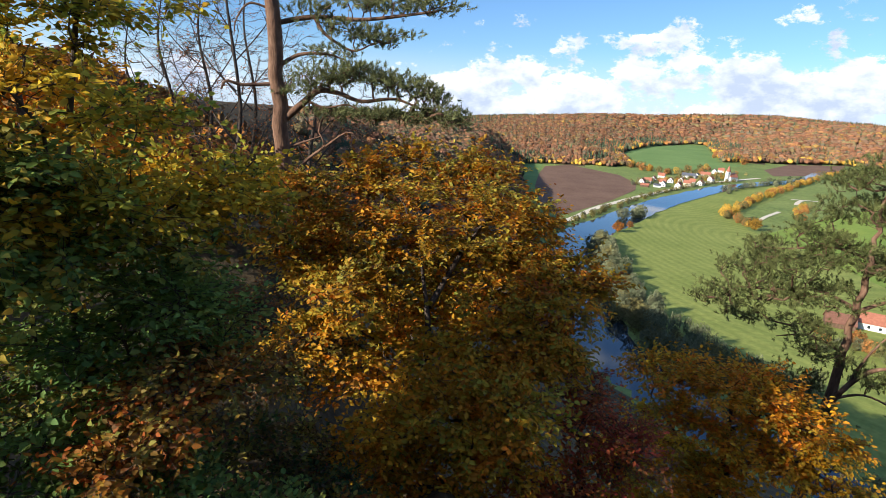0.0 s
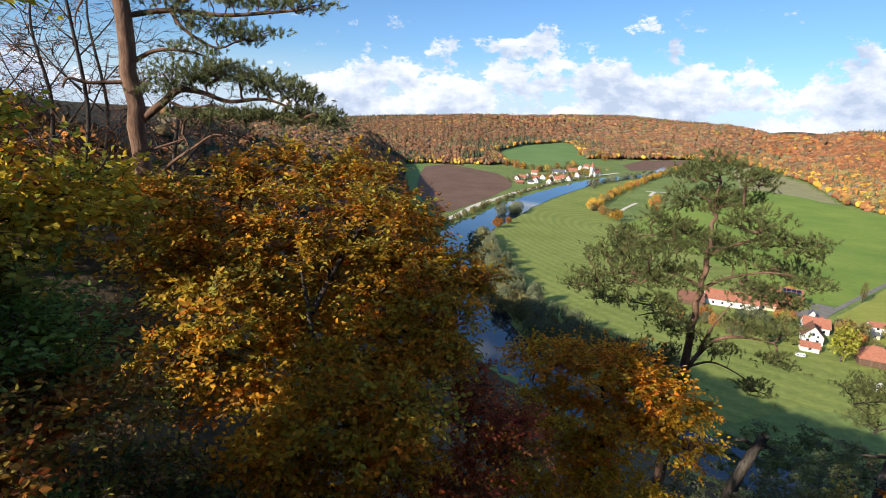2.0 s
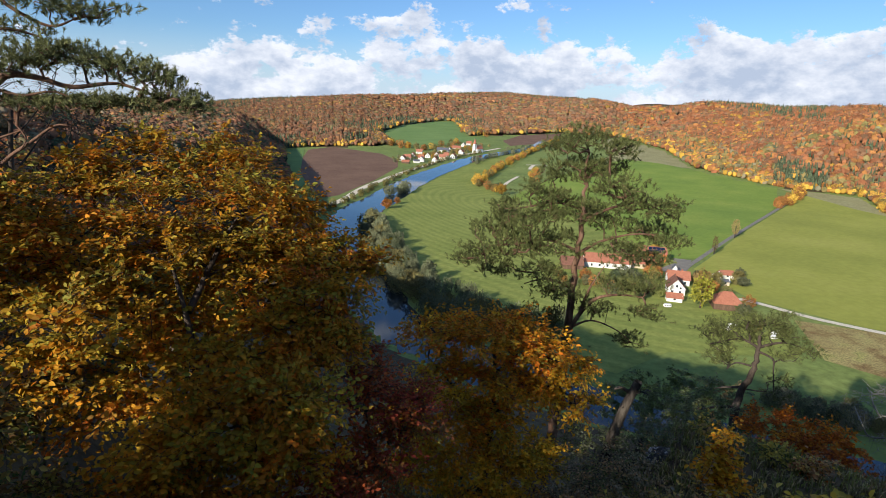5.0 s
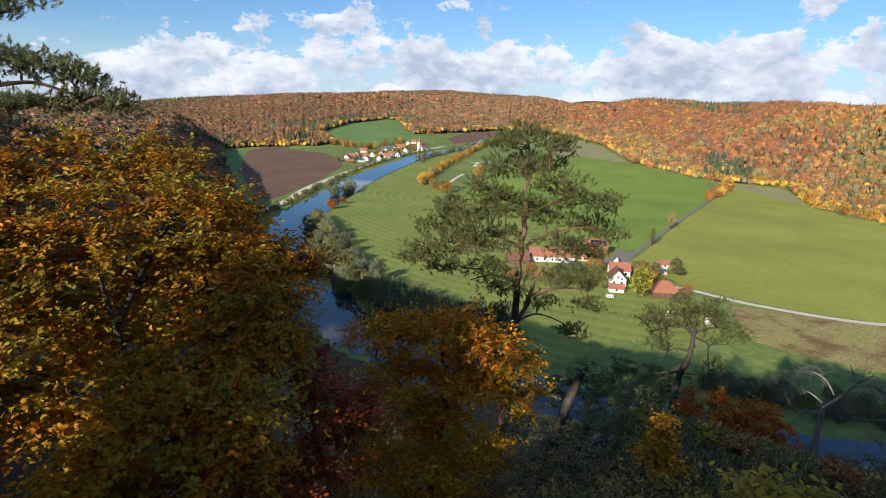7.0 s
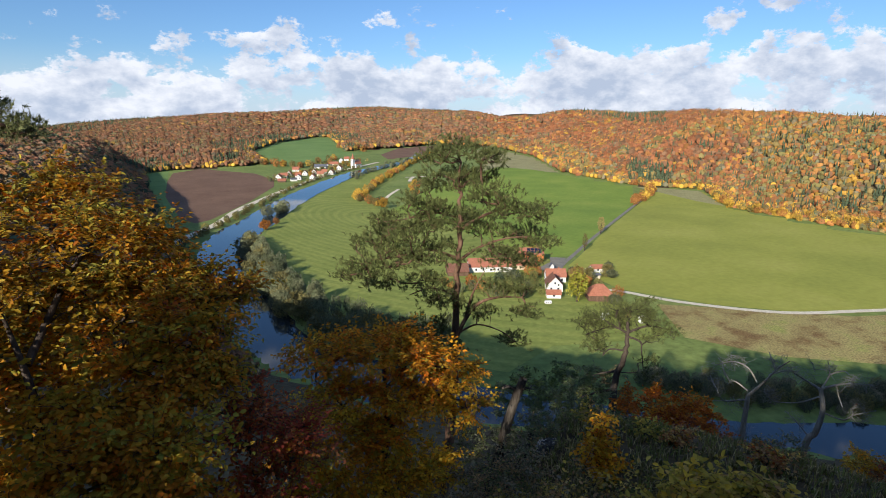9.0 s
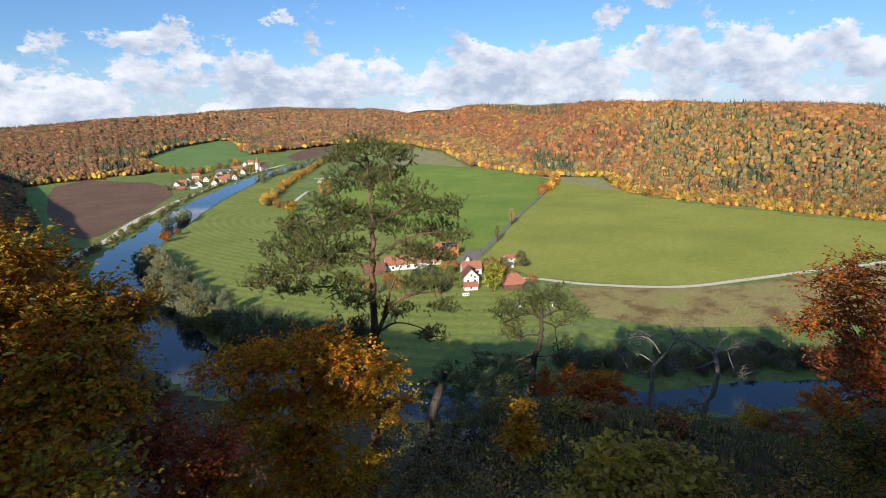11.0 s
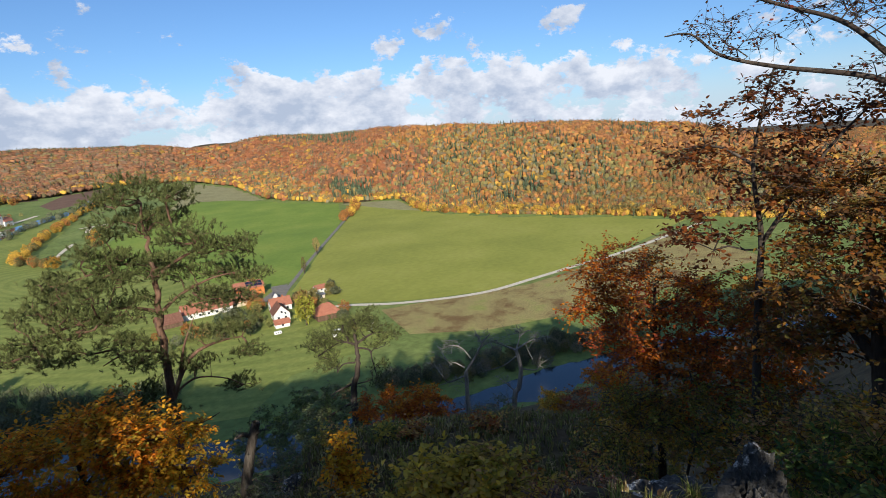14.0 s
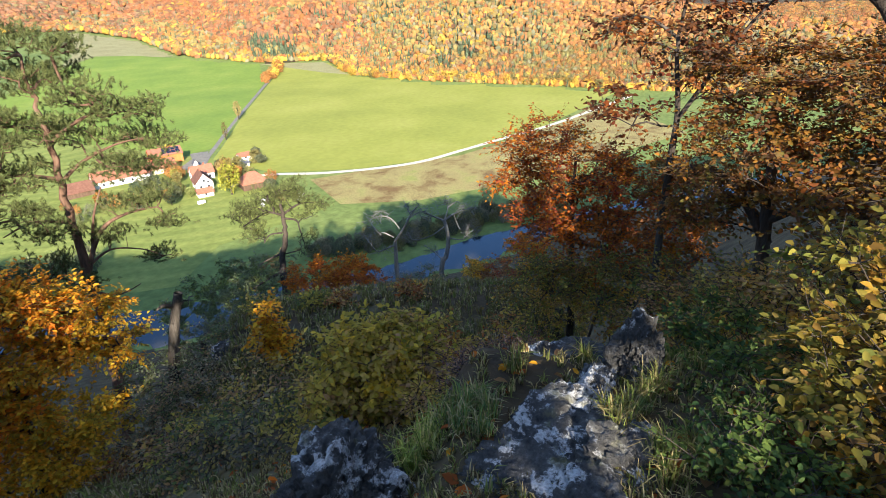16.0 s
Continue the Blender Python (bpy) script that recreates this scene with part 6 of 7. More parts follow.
for az, r, el, s, n, pal, w, leaf, lab in (
        (51, 7.0, -33.5, (0.16, 0.16, 0.5), 26, [L_YEL, L_GOLD, L_ORA], [3, 2, 1], 0.07, "slim sapling with golden yellow leaves"),
        (52, 6.4, -39, (0.5, 0.5, 0.35), 34, [S_OLV, S_DGRN, L_RUST], [3, 2, 2], 0.06, "low bush with olive and rust leaves"),
        (64, 4.6, -38.5, (0.66, 0.62, 0.42), 120, [S_OLV, (0.40, 0.36, 0.06), L_YEL, S_BRN], [4, 2, 1, 2], 0.075, "round hazel bush with yellow-green leaves"),
        (58, 4.4, -42, (0.5, 0.5, 0.35), 60, [S_OLV, S_BRN, S_GRN], [4, 2, 1], 0.07, "low hazel bush with olive leaves"),
        (70.5, 4.3, -41, (0.5, 0.5, 0.35), 60, [S_OLV, L_YEL, S_BRN], [4, 1, 2], 0.07, "low hazel bush with brown-edged leaves"),
        (57, 15, -29.6, (1.1, 1.0, 0.75), 90, [L_RUST, L_ORA, L_GOLD], [3, 2, 1], 0.08, "rust orange bush on the slope"),
        (61.5, 15, -29.3, (0.9, 0.9, 0.7), 70, [L_RUST, L_ORA, L_GOLD], [3, 2, 1], 0.08, "rust orange bush on the slope"),
        (51, 15, -29.5, (0.9, 0.9, 1.1), 60, [S_DGRN, (0.2, 0.22, 0.12), S_GRN], [3, 3, 1], 0.07, "grey-green bushy tree on the slope"),
        (47.5, 16, -31.0, (1.0, 0.9, 1.0), 50, [S_DGRN, (0.2, 0.22, 0.12), S_GRN], [3, 3, 1], 0.07, "grey-green bushy tree on the slope"),
        (69.5, 14, -30.6, (0.8, 0.7, 0.4), 36, [S_DGRN, (0.24, 0.24, 0.14), S_BRN], [3, 3, 2], 0.06, "grey-green bush on the grassy brow"),
        (44, 22, -29.0, (1.7, 1.5, 1.3), 70, [S_DGRN, (0.2, 0.22, 0.12), S_GRN], [3, 3, 1], 0.11, "dark green bushy tree below the brow"),
        (48.5, 24, -28.2, (1.7, 1.5, 1.3), 70, [S_DGRN, (0.2, 0.22, 0.12), S_GRN], [3, 3, 1], 0.11, "dark green bushy tree below the brow"),
        (53, 25, -27.8, (1.5, 1.4, 1.2), 60, [S_DGRN, (0.2, 0.22, 0.12), S_BRN], [3, 3, 1], 0.11, "grey-green bushy tree below the brow"),
        (79, 14, -30.5, (0.7, 0.7, 0.6), 50, [L_RUST, S_BRN, L_RED], [3, 2, 1], 0.07, "brown red bush above the river"),
        (76, 14, -29.8, (0.35, 0.35, 0.4), 22, [L_GOLD, S_OLV], [3, 2], 0.07, "small golden bush above the river"),
        (82, 13, -27, (0.5, 0.5, 0.3), 30, [L_ORA, L_GOLD], [3, 2], 0.07, "orange bush above the river"),
        (46, 6.0, -40.5, (0.6, 0.6, 0.4), 44, [S_BRN, S_OLV, S_DGRN], [2, 3, 2], 0.05, "grey-green thicket on the slope"),
        (38, 6.0, -43, (0.6, 0.6, 0.4), 40, [S_BRN, S_DGRN, S_OLV], [2, 3, 2], 0.05, "dark thicket on the slope"),
        (113, 2.9, -27, (0.35, 0.35, 0.35), 16, [(0.26, 0.22, 0.04), (0.4, 0.22, 0.03), L_BRN, L_GRN], [4, 1.5, 1.5, 1], 0.05, "climbing bush with yellow-green leaves"),
        (117, 2.5, -33, (0.3, 0.3, 0.35), 30, [(0.26, 0.22, 0.04), (0.4, 0.22, 0.03), L_BRN, L_GRN], [4, 1.5, 1.5, 1], 0.05, "climbing bush with yellow-brown leaves"),
        (122, 2.3, -40, (0.3, 0.3, 0.3), 30, [(0.26, 0.22, 0.04), (0.4, 0.22, 0.03), L_BRN, L_GRN], [4, 1.5, 1.5, 1], 0.05, "climbing bush with yellow-brown leaves"),
        (119, 3.4, -22, (0.5, 0.5, 0.4), 16, [(0.26, 0.22, 0.04), L_BRN, (0.4, 0.22, 0.03)], [3, 3, 1], 0.05, "climbing bush with yellow-brown leaves"),
        (104, 3.4, -34, (0.45, 0.45, 0.25), 50, [L_DGRN, L_GRN, L_OLV], [3, 3, 1], 0.04, "low dark green undergrowth beside the rock"),
        (108, 2.6, -38, (0.35, 0.35, 0.22), 44, [L_DGRN, L_GRN, L_OLV], [3, 3, 1], 0.04, "low dark green undergrowth beside the rock"),
        (110, 2.0, -43, (0.28, 0.28, 0.15), 34, [L_DGRN, L_GRN, L_OLV], [3, 3, 1], 0.035, "low dark green undergrowth on the ledge"),
        (103, 2.6, -40, (0.28, 0.28, 0.15), 34, [L_GRN, L_DGRN, L_OLV], [3, 3, 1], 0.035, "low green herbs beside the rock"),
        (77.7, 2.9, -40.5, (0.3, 0.28, 0.16), 70, [(0.34, 0.22, 0.16), (0.2, 0.13, 0.11), L_RUST], [3, 3, 0.6], 0.02, "withered brown tangle of stalks beside the rock"),
        (81, 3.0, -40, (0.25, 0.25, 0.14), 44, [(0.34, 0.22, 0.16), (0.2, 0.13, 0.11), L_RUST], [3, 3, 0.6], 0.02, "withered brown tangle of stalks beside the rock"),
        (41, 7.0, -37.5, (0.7, 0.6, 0.5), 56, [S_DGRN, S_BRN, (0.30, 0.26, 0.17)], [2, 2, 3], 0.045, "grey-green thicket on the steep slope"),
        (37.5, 7.5, -39, (0.7, 0.6, 0.5), 56, [S_BRN, S_DGRN, (0.28, 0.24, 0.16)], [2, 2, 3], 0.045, "grey-brown thicket on the steep slope"),
        (43.5, 6.2, -40, (0.6, 0.5, 0.4), 50, [S_DGRN, S_OLV, (0.30, 0.26, 0.17)], [2, 2, 3], 0.04, "grey-green thicket on the steep slope"),
        (34, 7.2, -41.5, (0.7, 0.6, 0.4), 50, [S_BRN, S_DGRN, L_RUST], [3, 2, 1], 0.045, "brown thicket on the steep slope"),
        (40.5, 9.5, -34.2, (0.9, 0.8, 0.5), 56, [S_DGRN, (0.24, 0.24, 0.15), S_GRN], [3, 3, 1], 0.055, "dark grey-green thicket below the snag"),
        (45, 9.0, -33.2, (0.8, 0.7, 0.4), 50, [S_DGRN, (0.24, 0.24, 0.15), S_BRN], [3, 3, 1], 0.05, "dark grey-green thicket beside the snag"),
        (101, 5.2, -33, (0.7, 0.6, 0.45), 60, [S_BRN, S_OLV, L_RUST], [3, 3, 1], 0.045, "olive brown brush behind the rock"),
        (106, 5.0, -31, (0.7, 0.6, 0.5), 60, [S_OLV, S_BRN, S_DGRN], [3, 3, 1.5], 0.045, "olive brown brush under the beech"),
        (111, 4.4, -30, (0.6, 0.6, 0.5), 56, [S_OLV, S_BRN, L_GOLD], [3, 3, 1], 0.05, "yellow brown brush under the beech"),
        (86, 8.0, -31.5, (0.8, 0.7, 0.5), 60, [S_OLV, S_BRN, L_GOLD], [4, 2, 1], 0.045, "olive yellow brush under the maple"),
        (92, 7.4, -31.5, (0.8, 0.7, 0.5), 60, [S_OLV, S_BRN, L_RUST], [4, 2, 1], 0.045, "olive brown brush under the maple"),
        (78, 3.6, -39.5, (0.4, 0.4, 0.22), 44, [S_BRN, (0.2, 0.13, 0.11), L_RUST], [3, 3, 1], 0.026, "withered brown tangle beside the rock"),
        (83, 3.5, -40, (0.35, 0.35, 0.2), 30, [S_BRN, (0.2, 0.13, 0.11), L_RUST], [3, 3, 1], 0.026, "withered brown tangle beside the rock"),
        (46, 3.6, -43, (0.5, 0.5, 0.3), 40, [S_DGRN, S_OLV, (0.2, 0.17, 0.12)], [2, 2, 3], 0.04, "grey-green weeds at the edge"),
        (41, 4.6, -42, (0.5, 0.5, 0.3), 40, [S_DGRN, S_BRN, (0.2, 0.17, 0.12)], [2, 2, 3], 0.045, "grey-brown weeds at the edge"),
        (73, 3.2, -43, (0.4, 0.4, 0.15), 24, [S_BRN, S_OLV], [3, 1], 0.03, "withered brown undergrowth behind the grass")):
    make_tree("shrub", lab, "shrub", stem_to(az, r, (az, el - 2, r)), 0.02, 0.007, [blob(az, el, r, s, n)], int(az * 10), pal, w, leaf=leaf, r_tip=0.0025, twig_len=0.3 if leaf > 0.04 else 0.2)
# scrub on the slope below
SCRUB = np.random.default_rng(404)
for k in range(34):
    az, r = SCRUB.uniform(30, 99), 4.8 * (22 / 4.8) ** SCRUB.random()
    p = spot(az, r)
    h = SCRUB.uniform(0.3, 0.6) * (1.0 if r < 8 else 0.75)
    pal = ([S_OLV, S_BRN, S_DGRN], [S_BRN, L_RUST, S_OLV], [S_DGRN, S_GRN, S_OLV], [S_BRN, (0.3, 0.27, 0.2), S_OLV])[k % 4]
    make_tree("shrub", ("low grey-green scrub on the slope", "low brown scrub on the slope", "low green scrub on the slope", "withered scrub on the slope")[k % 4], "shrub", [(p.x, p.y, p.z - 0.1), (p.x, p.y, p.z + h * 0.5)], 0.015, 0.006,
              [((p.x, p.y, p.z + h * 0.55), (h * 0.8, h * 0.8, h * 0.45), 13)], 800 + k, pal, [3, 2, 2], leaf=0.05 + 0.002 * r, per=7, twig_len=0.22 + 0.3 * h, r_tip=0.0025, group="scrub on the slope")
stand(0.0)
for k, (az, r, top) in enumerate(((-20, 15, 14), (-22.5, 16, 10), (-25.8, 17, 9), (-28.5, 18, 7), (-18.6, 18, 11), (-13, 17, 4))):
    lift = np.random.default_rng(500 + k)
    arms, ends = [], []
    for i in range(7):
        e0, side, wide = -9 + i * (top + 4) / 7, (-1, 1)[i % 2], lift.uniform(1.8, 4.4)
        arms.append(bough(0.034 - 0.003 * i, 0.008, (az + 0.2, e0, r), (az + side * wide * 0.45, e0 + 1.8, r + 0.2 * side), (az + side * wide * 0.8, e0 + 3.6, r + lift.uniform(-0.5, 0.5)), (az + side * wide, e0 + 5.8, r + lift.uniform(-0.8, 0.8))))
        ends.append((az + side * wide * 0.95, e0 + 5.2, r, 0.6, 0.5, 0.65, 16))
    make_tree("bare_tree", "bare leafless tree with fine grey twigs", "bare tree",
              stem_to(az, r, (az - 0.4, -6, r), (az + 0.5, 0, r), (az - 0.2, top - 4, r), (az + 0.4, top, r)), 0.075, 0.012,
              blobs((az + 0.4, top - 1, r, 0.7, 0.7, 0.9, 24), (az, -7, r, 1.3, 1.0, 0.6, 18), *ends), 51 + k, [L_RUST, L_BRN, L_ORA], [2, 2, 1], per=2, leaf=0.05, twigs=4, twig_len=0.6, r_tip=0.006, kink=0.14, spread=0.8, boughs=arms, group="bare trees behind the beech")
# the last two are coloured dark to fill in for shaded gaps
for k, (az, r, top, pal) in enumerate(((-41, 11, 12, [L_GOLD, L_ORA, L_YEL]), (-36.5, 10, 7, [L_YEL, L_GOLD, L_ORA]), (-32, 13, 3, [L_GOLD, L_YEL, L_ORA]), (-28.5, 16, -0.5, [L_ORA, L_GOLD, L_RUST]), (-26, 20, -2, [L_RUST, L_OLV, L_BRN]), (-20, 24, -2.5, [L_RUST, L_BRN, L_ORA]), (-13, 26, -3.5, [L_RUST, L_BRN, L_OLV]), (-8, 24, -5, [L_RUST, L_OLV, L_ORA]), (-23, 12, -8, [(0.12, 0.07, 0.03), L_DGRN, (0.2, 0.08, 0.03)]), (-17, 11, -11, [(0.12, 0.07, 0.03), L_DGRN, (0.2, 0.08, 0.03)]))):
    h = r * 0.13
    make_tree("autumn_tree", "autumn tree of the hillside wood in rust, gold or dark brown", "tree",
              stem_to(az, r, (az, top - 12, r), (az, top - 4, r)), 0.1, 0.03,
              blobs((az, top - 4, r, h, h, 0.055 * r, 40), (az - 3, top - 11, r, h, h, 0.06 * r, 46), (az + 3.5, top - 12, r, h, h, 0.06 * r, 46)), 71 + k, pal, [2, 2, 1], leaf=0.006 * r + 0.04, twigs=5, per=7, twig_len=0.035 * r, group="autumn trees of the hillside wood")


# ---- rocks and grass of the ledge ----
def rock(name, az, el, r, size, seed, label, lift=0.0):
    """A weathered limestone block: a facetted, pitted lump."""
    bm = bmesh.new()
    bmesh.ops.create_icosphere(bm, subdivisions=5 if size[0] > 0.19 else 4, radius=1.0)
    rng = np.random.default_rng(seed)
    off = Vector(rng.uniform(-50, 50, 3))
    planes = [Vector(rng.normal(size=3)).normalized() for _ in range(12)]
    cuts = rng.uniform(0.55, 0.88, 12)
    for v in bm.verts:
        n = v.co.normalized()
        warp = n + 0.16 * Vector((noise.noise(n * 2.5 + off), noise.noise(n * 2.5 - off), noise.noise(n * 2.5 + off * 0.5)))
        d = min([c / max(warp.dot(p), 0.02) for p, c in zip(planes, cuts)] + [1.0])
        crack = 1.0 - abs(noise.noise(n * 3.1 + off))
        d += 0.10 * noise.fractal(n * 2.4 + off, 1.0, 2.0, 4) + 0.10 * noise.fractal(n * 7 + off, 0.7, 2.0, 6) - 0.16 * max(0.0, crack - 0.86) / 0.14 - 0.07 * max(0.0, noise.noise(n * 9 + off) - 0.1)
        v.co = Vector((n.x * size[0], n.y * size[1], n.z * size[2])) * d
    me = bpy.data.meshes.new(name)
    bm.to_mesh(me)
    bm.free()
    me.materials.append(LIMESTONE)
    ob = tagged(new(name, me), label, "rock")
    p = aim(az, el, r)
    ob.location = (p.x, p.y, p.z + lift)
    ob.rotation_euler = (0, 0, seed * 1.3)
    return ob


stand(16.0)
def set_rock(az, r, size, seed, label, sink=0.35, turn=None):
    """A rock bedded in the ground r metres out."""
    p = spot(az, r)
    ob = rock("rock", az, -40, r, size, seed, label)
    ob.location = (p.x, p.y, p.z + size[2] * (1 - sink) - size[2] * 0.55)
    if turn is not None:
        ob.rotation_euler = (0, 0, radians(turn))
    return ob


for az, r, size, k, sink, lab in (
        (95.2, 2.75, (0.2, 0.17, 0.33), 2, 0.2, "pointed white and black limestone rock on the ledge"),
        (57, 1.95, (0.34, 0.27, 0.3), 5, 0.25, "big dark limestone boulder with white lichen at the edge"),
        (62.5, 1.85, (0.2, 0.17, 0.2), 6, 0.3, "white patched limestone boulder at the edge"),
        (51.5, 1.9, (0.2, 0.17, 0.2), 16, 0.3, "dark limestone boulder at the edge"),
        (85.5, 2.95, (0.42, 0.3, 0.1), 9, 0.4, "dark flat limestone outcrop among grass"),
        (91, 2.5, (0.2, 0.15, 0.12), 10, 0.4, "small pale limestone block"),
        (87, 2.1, (0.5, 0.36, 0.12), 7, 0.5, "flat weathered limestone slab in the ground"),
        (95, 1.85, (0.34, 0.32, 0.13), 8, 0.5, "flat weathered limestone slab in the ground"),
        (84, 1.65, (0.4, 0.3, 0.1), 11, 0.5, "flat weathered limestone slab in the ground"),
        (93, 1.5, (0.3, 0.24, 0.1), 17, 0.5, "flat weathered limestone slab in the ground")):
    set_rock(az, r, size, k, lab, sink)
for az, r, s, k in ((39.3, 11.5, 0.35, 12), (41.5, 11.8, 0.3, 13), (40.5, 10.8, 0.22, 14), (43, 9, 0.25, 18), (37.5, 12.5, 0.4, 19), (47, 8.5, 0.3, 20)):
    set_rock(az, r, (s, s * 0.8, s * 0.6), k, "pale limestone outcrop on the slope", 0.45)


def grass_blades(name, spots, label, length, n, tints, seed, width=0.004):
    """Arching blades in tufts: three-sided strips bent outwards."""
    rng = np.random.default_rng(seed)
    m = len(spots) * n
    base = np.repeat(np.array(spots), n, 0) + np.column_stack([rng.normal(size=(m, 2)) * length * 0.12, np.zeros(m)])
    a = rng.uniform(0, 6.28, m)
    out = np.column_stack([np.cos(a), np.sin(a), np.zeros(m)])
    L = (rng.uniform(0.4, 1.1, m) * length)[:, None]
    lean = rng.uniform(0.1, 0.75, (m, 1))
    side = np.column_stack([-np.sin(a), np.cos(a), np.zeros(m)]) * width
    mid = base + out * L * lean * 0.4 + np.array([0, 0, 1.0]) * L * 0.6
    tip = base + out * L * lean * 1.1 + np.array([0, 0, 1.0]) * L * (0.95 - 0.5 * lean)
    v = np.stack([base - side, base + side, mid + side * 0.8, mid - side * 0.8, tip], 1).reshape(-1, 3)
    o = np.arange(m)[:, None] * 5
    me = mesh_from(name, v, [o + [0, 1, 2, 3], o + [3, 2, 4]], LEAF, np.repeat(pick(rng, m, tints, [1] * len(tints)), 5, 0))
    return tagged(new(name, me), label, "grass", kind="stuff")


def scatter(rng, n, az0, az1, r0, r1):
    out = []
    for _ in range(n):
        az, r = rng.uniform(az0, az1), r0 * (r1 / r0) ** rng.random()
        p = spot(az, r)
        out.append((p.x, p.y, p.z))
    return out


G_DRY, G_GRN, G_DARK, G_GREY = (0.50, 0.39, 0.17), (0.22, 0.25, 0.06), (0.19, 0.165, 0.055), (0.44, 0.36, 0.18)
RNG = np.random.default_rng(91)


def tufts(pairs):
    return [tuple(spot(a, r)) for a, r in pairs]


# tints brightened to stand in for a patch of sun on this tuft
grass_blades("grass", tufts(((66, 2.2), (67.5, 2.25), (69, 2.3), (71, 2.3), (70, 2.1), (68, 2.05))), "tall tuft of green and dry grass on the ledge", 0.28, 80, [(0.62, 0.52, 0.2), (0.42, 0.44, 0.1), G_GRN, (0.36, 0.42, 0.09)], 1, 0.004)
grass_blades("grass", tufts(((72, 2.2), (73.5, 2.25), (75, 2.2), (76.5, 2.25), (78, 2.15), (74, 2.05), (77, 2.0))), "fine green grass tuft on the ledge", 0.19, 120, [G_GRN, G_GREY, (0.16, 0.24, 0.08)], 5, 0.003)
grass_blades("grass", tufts(((97.5, 2.5), (96.5, 2.35), (95, 2.25), (99, 2.9), (100.5, 3.0), (102, 2.9), (93, 2.2), (94.5, 2.1), (99.5, 1.95), (101, 1.8), (103, 2.0), (105, 1.9), (81, 2.6), (89.5, 2.8))), "green grass tufts between the rocks", 0.2, 90, [G_GRN, G_GRN, G_DARK, G_DRY], 2, 0.0035)
grass_blades("grass", scatter(RNG, 1500, 40, 118, 1.3, 4.8), "short grass and herbs on the ledge", 0.085, 14, [G_GRN, G_DARK, G_GREY, G_DRY, (0.12, 0.08, 0.04)], 3, 0.004)
grass_blades("grass", scatter(RNG, 8000, 30, 100, 4.5, 19), "rough grey-green grass on the steep slope", 0.19, 10, [G_DARK, G_DARK, G_GREY, G_GRN, (0.2, 0.15, 0.09)], 4, 0.009)
grass_blades("grass", scatter(RNG, 1500, 98, 122, 4.5, 26) + scatter(RNG, 1500, 12, 33, 6, 20), "rough grass under the trees of the slope", 0.32, 9, [G_DARK, G_GREY, G_GRN, (0.2, 0.13, 0.07)], 6, 0.013)
grass_blades("grass", scatter(RNG, 900, 122, 400, 0.9, 7), "thin trodden grass on the hilltop", 0.09, 9, [G_GRN, G_DARK, G_GREY, (0.16, 0.11, 0.06)], 7, 0.004)
# fallen leaves
n = 420
at = np.array(scatter(RNG, n, 42, 116, 1.3, 4.0)) + [0, 0, 0.02]
ang = RNG.uniform(0, 6.28, n)
along = np.column_stack([np.cos(ang), np.sin(ang), RNG.normal(size=n) * 0.35])
me = leaf_mesh("fallen_leaves", at, along, RNG.normal(size=(n, 3)) * 0.3 + [0, 0, 1.0], RNG.uniform(0.045, 0.085, n), pick(RNG, n, [L_RUST, L_BRN, L_ORA, L_GOLD], [4, 3, 1, 1]), LEAF)
tagged(new("fallen_leaves", me), "rust brown fallen leaves strewn over the ledge", "leaves", kind="stuff")


# ---- buildings ----
def box(bm, x0, x1, y0, y1, z0, z1):
    v = [bm.verts.new(q) for q in ((x0, y0, z0), (x1, y0, z0), (x1, y1, z0), (x0, y1, z0), (x0, y0, z1), (x1, y0, z1), (x1, y1, z1), (x0, y1, z1))]
    for f in ((0, 3, 2, 1), (4, 5, 6, 7), (0, 1, 5, 4), (1, 2, 6, 5), (2, 3, 7, 6), (3, 0, 4, 7)):
        bm.faces.new([v[k] for k in f])


def pane(root, x, y, z, w, h, side, door=False):
    """A window or door set into a wall: a frame proud of the wall and the dark glass in it. side: 0 long wall, 1 gable."""
    frame_bm, glass = bmesh.new(), bmesh.new()
    t = 0.06
    s = 1 if (y if side == 0 else x) > 0 else -1
    if side == 0:
        box(frame_bm, x - w / 2 - 0.08, x + w / 2 + 0.08, y - t, y + t, z - 0.08, z + h + 0.08)
        box(glass, x - w / 2, x + w / 2, y + s * t, y + s * (t + 0.02), z, z + h)
    else:
        box(frame_bm, x - t, x + t, y - w / 2 - 0.08, y + w / 2 + 0.08, z - 0.08, z + h + 0.08)
        box(glass, x + s * t, x + s * (t + 0.02), y - w / 2, y + w / 2, z, z + h)
    fr = part("door" if door else "window", frame_bm, TIMBER if door else WHITE_PAINT, root)
    part("leaf" if door else "glass", glass, TIMBER if door else GLASS_DARK, fr)


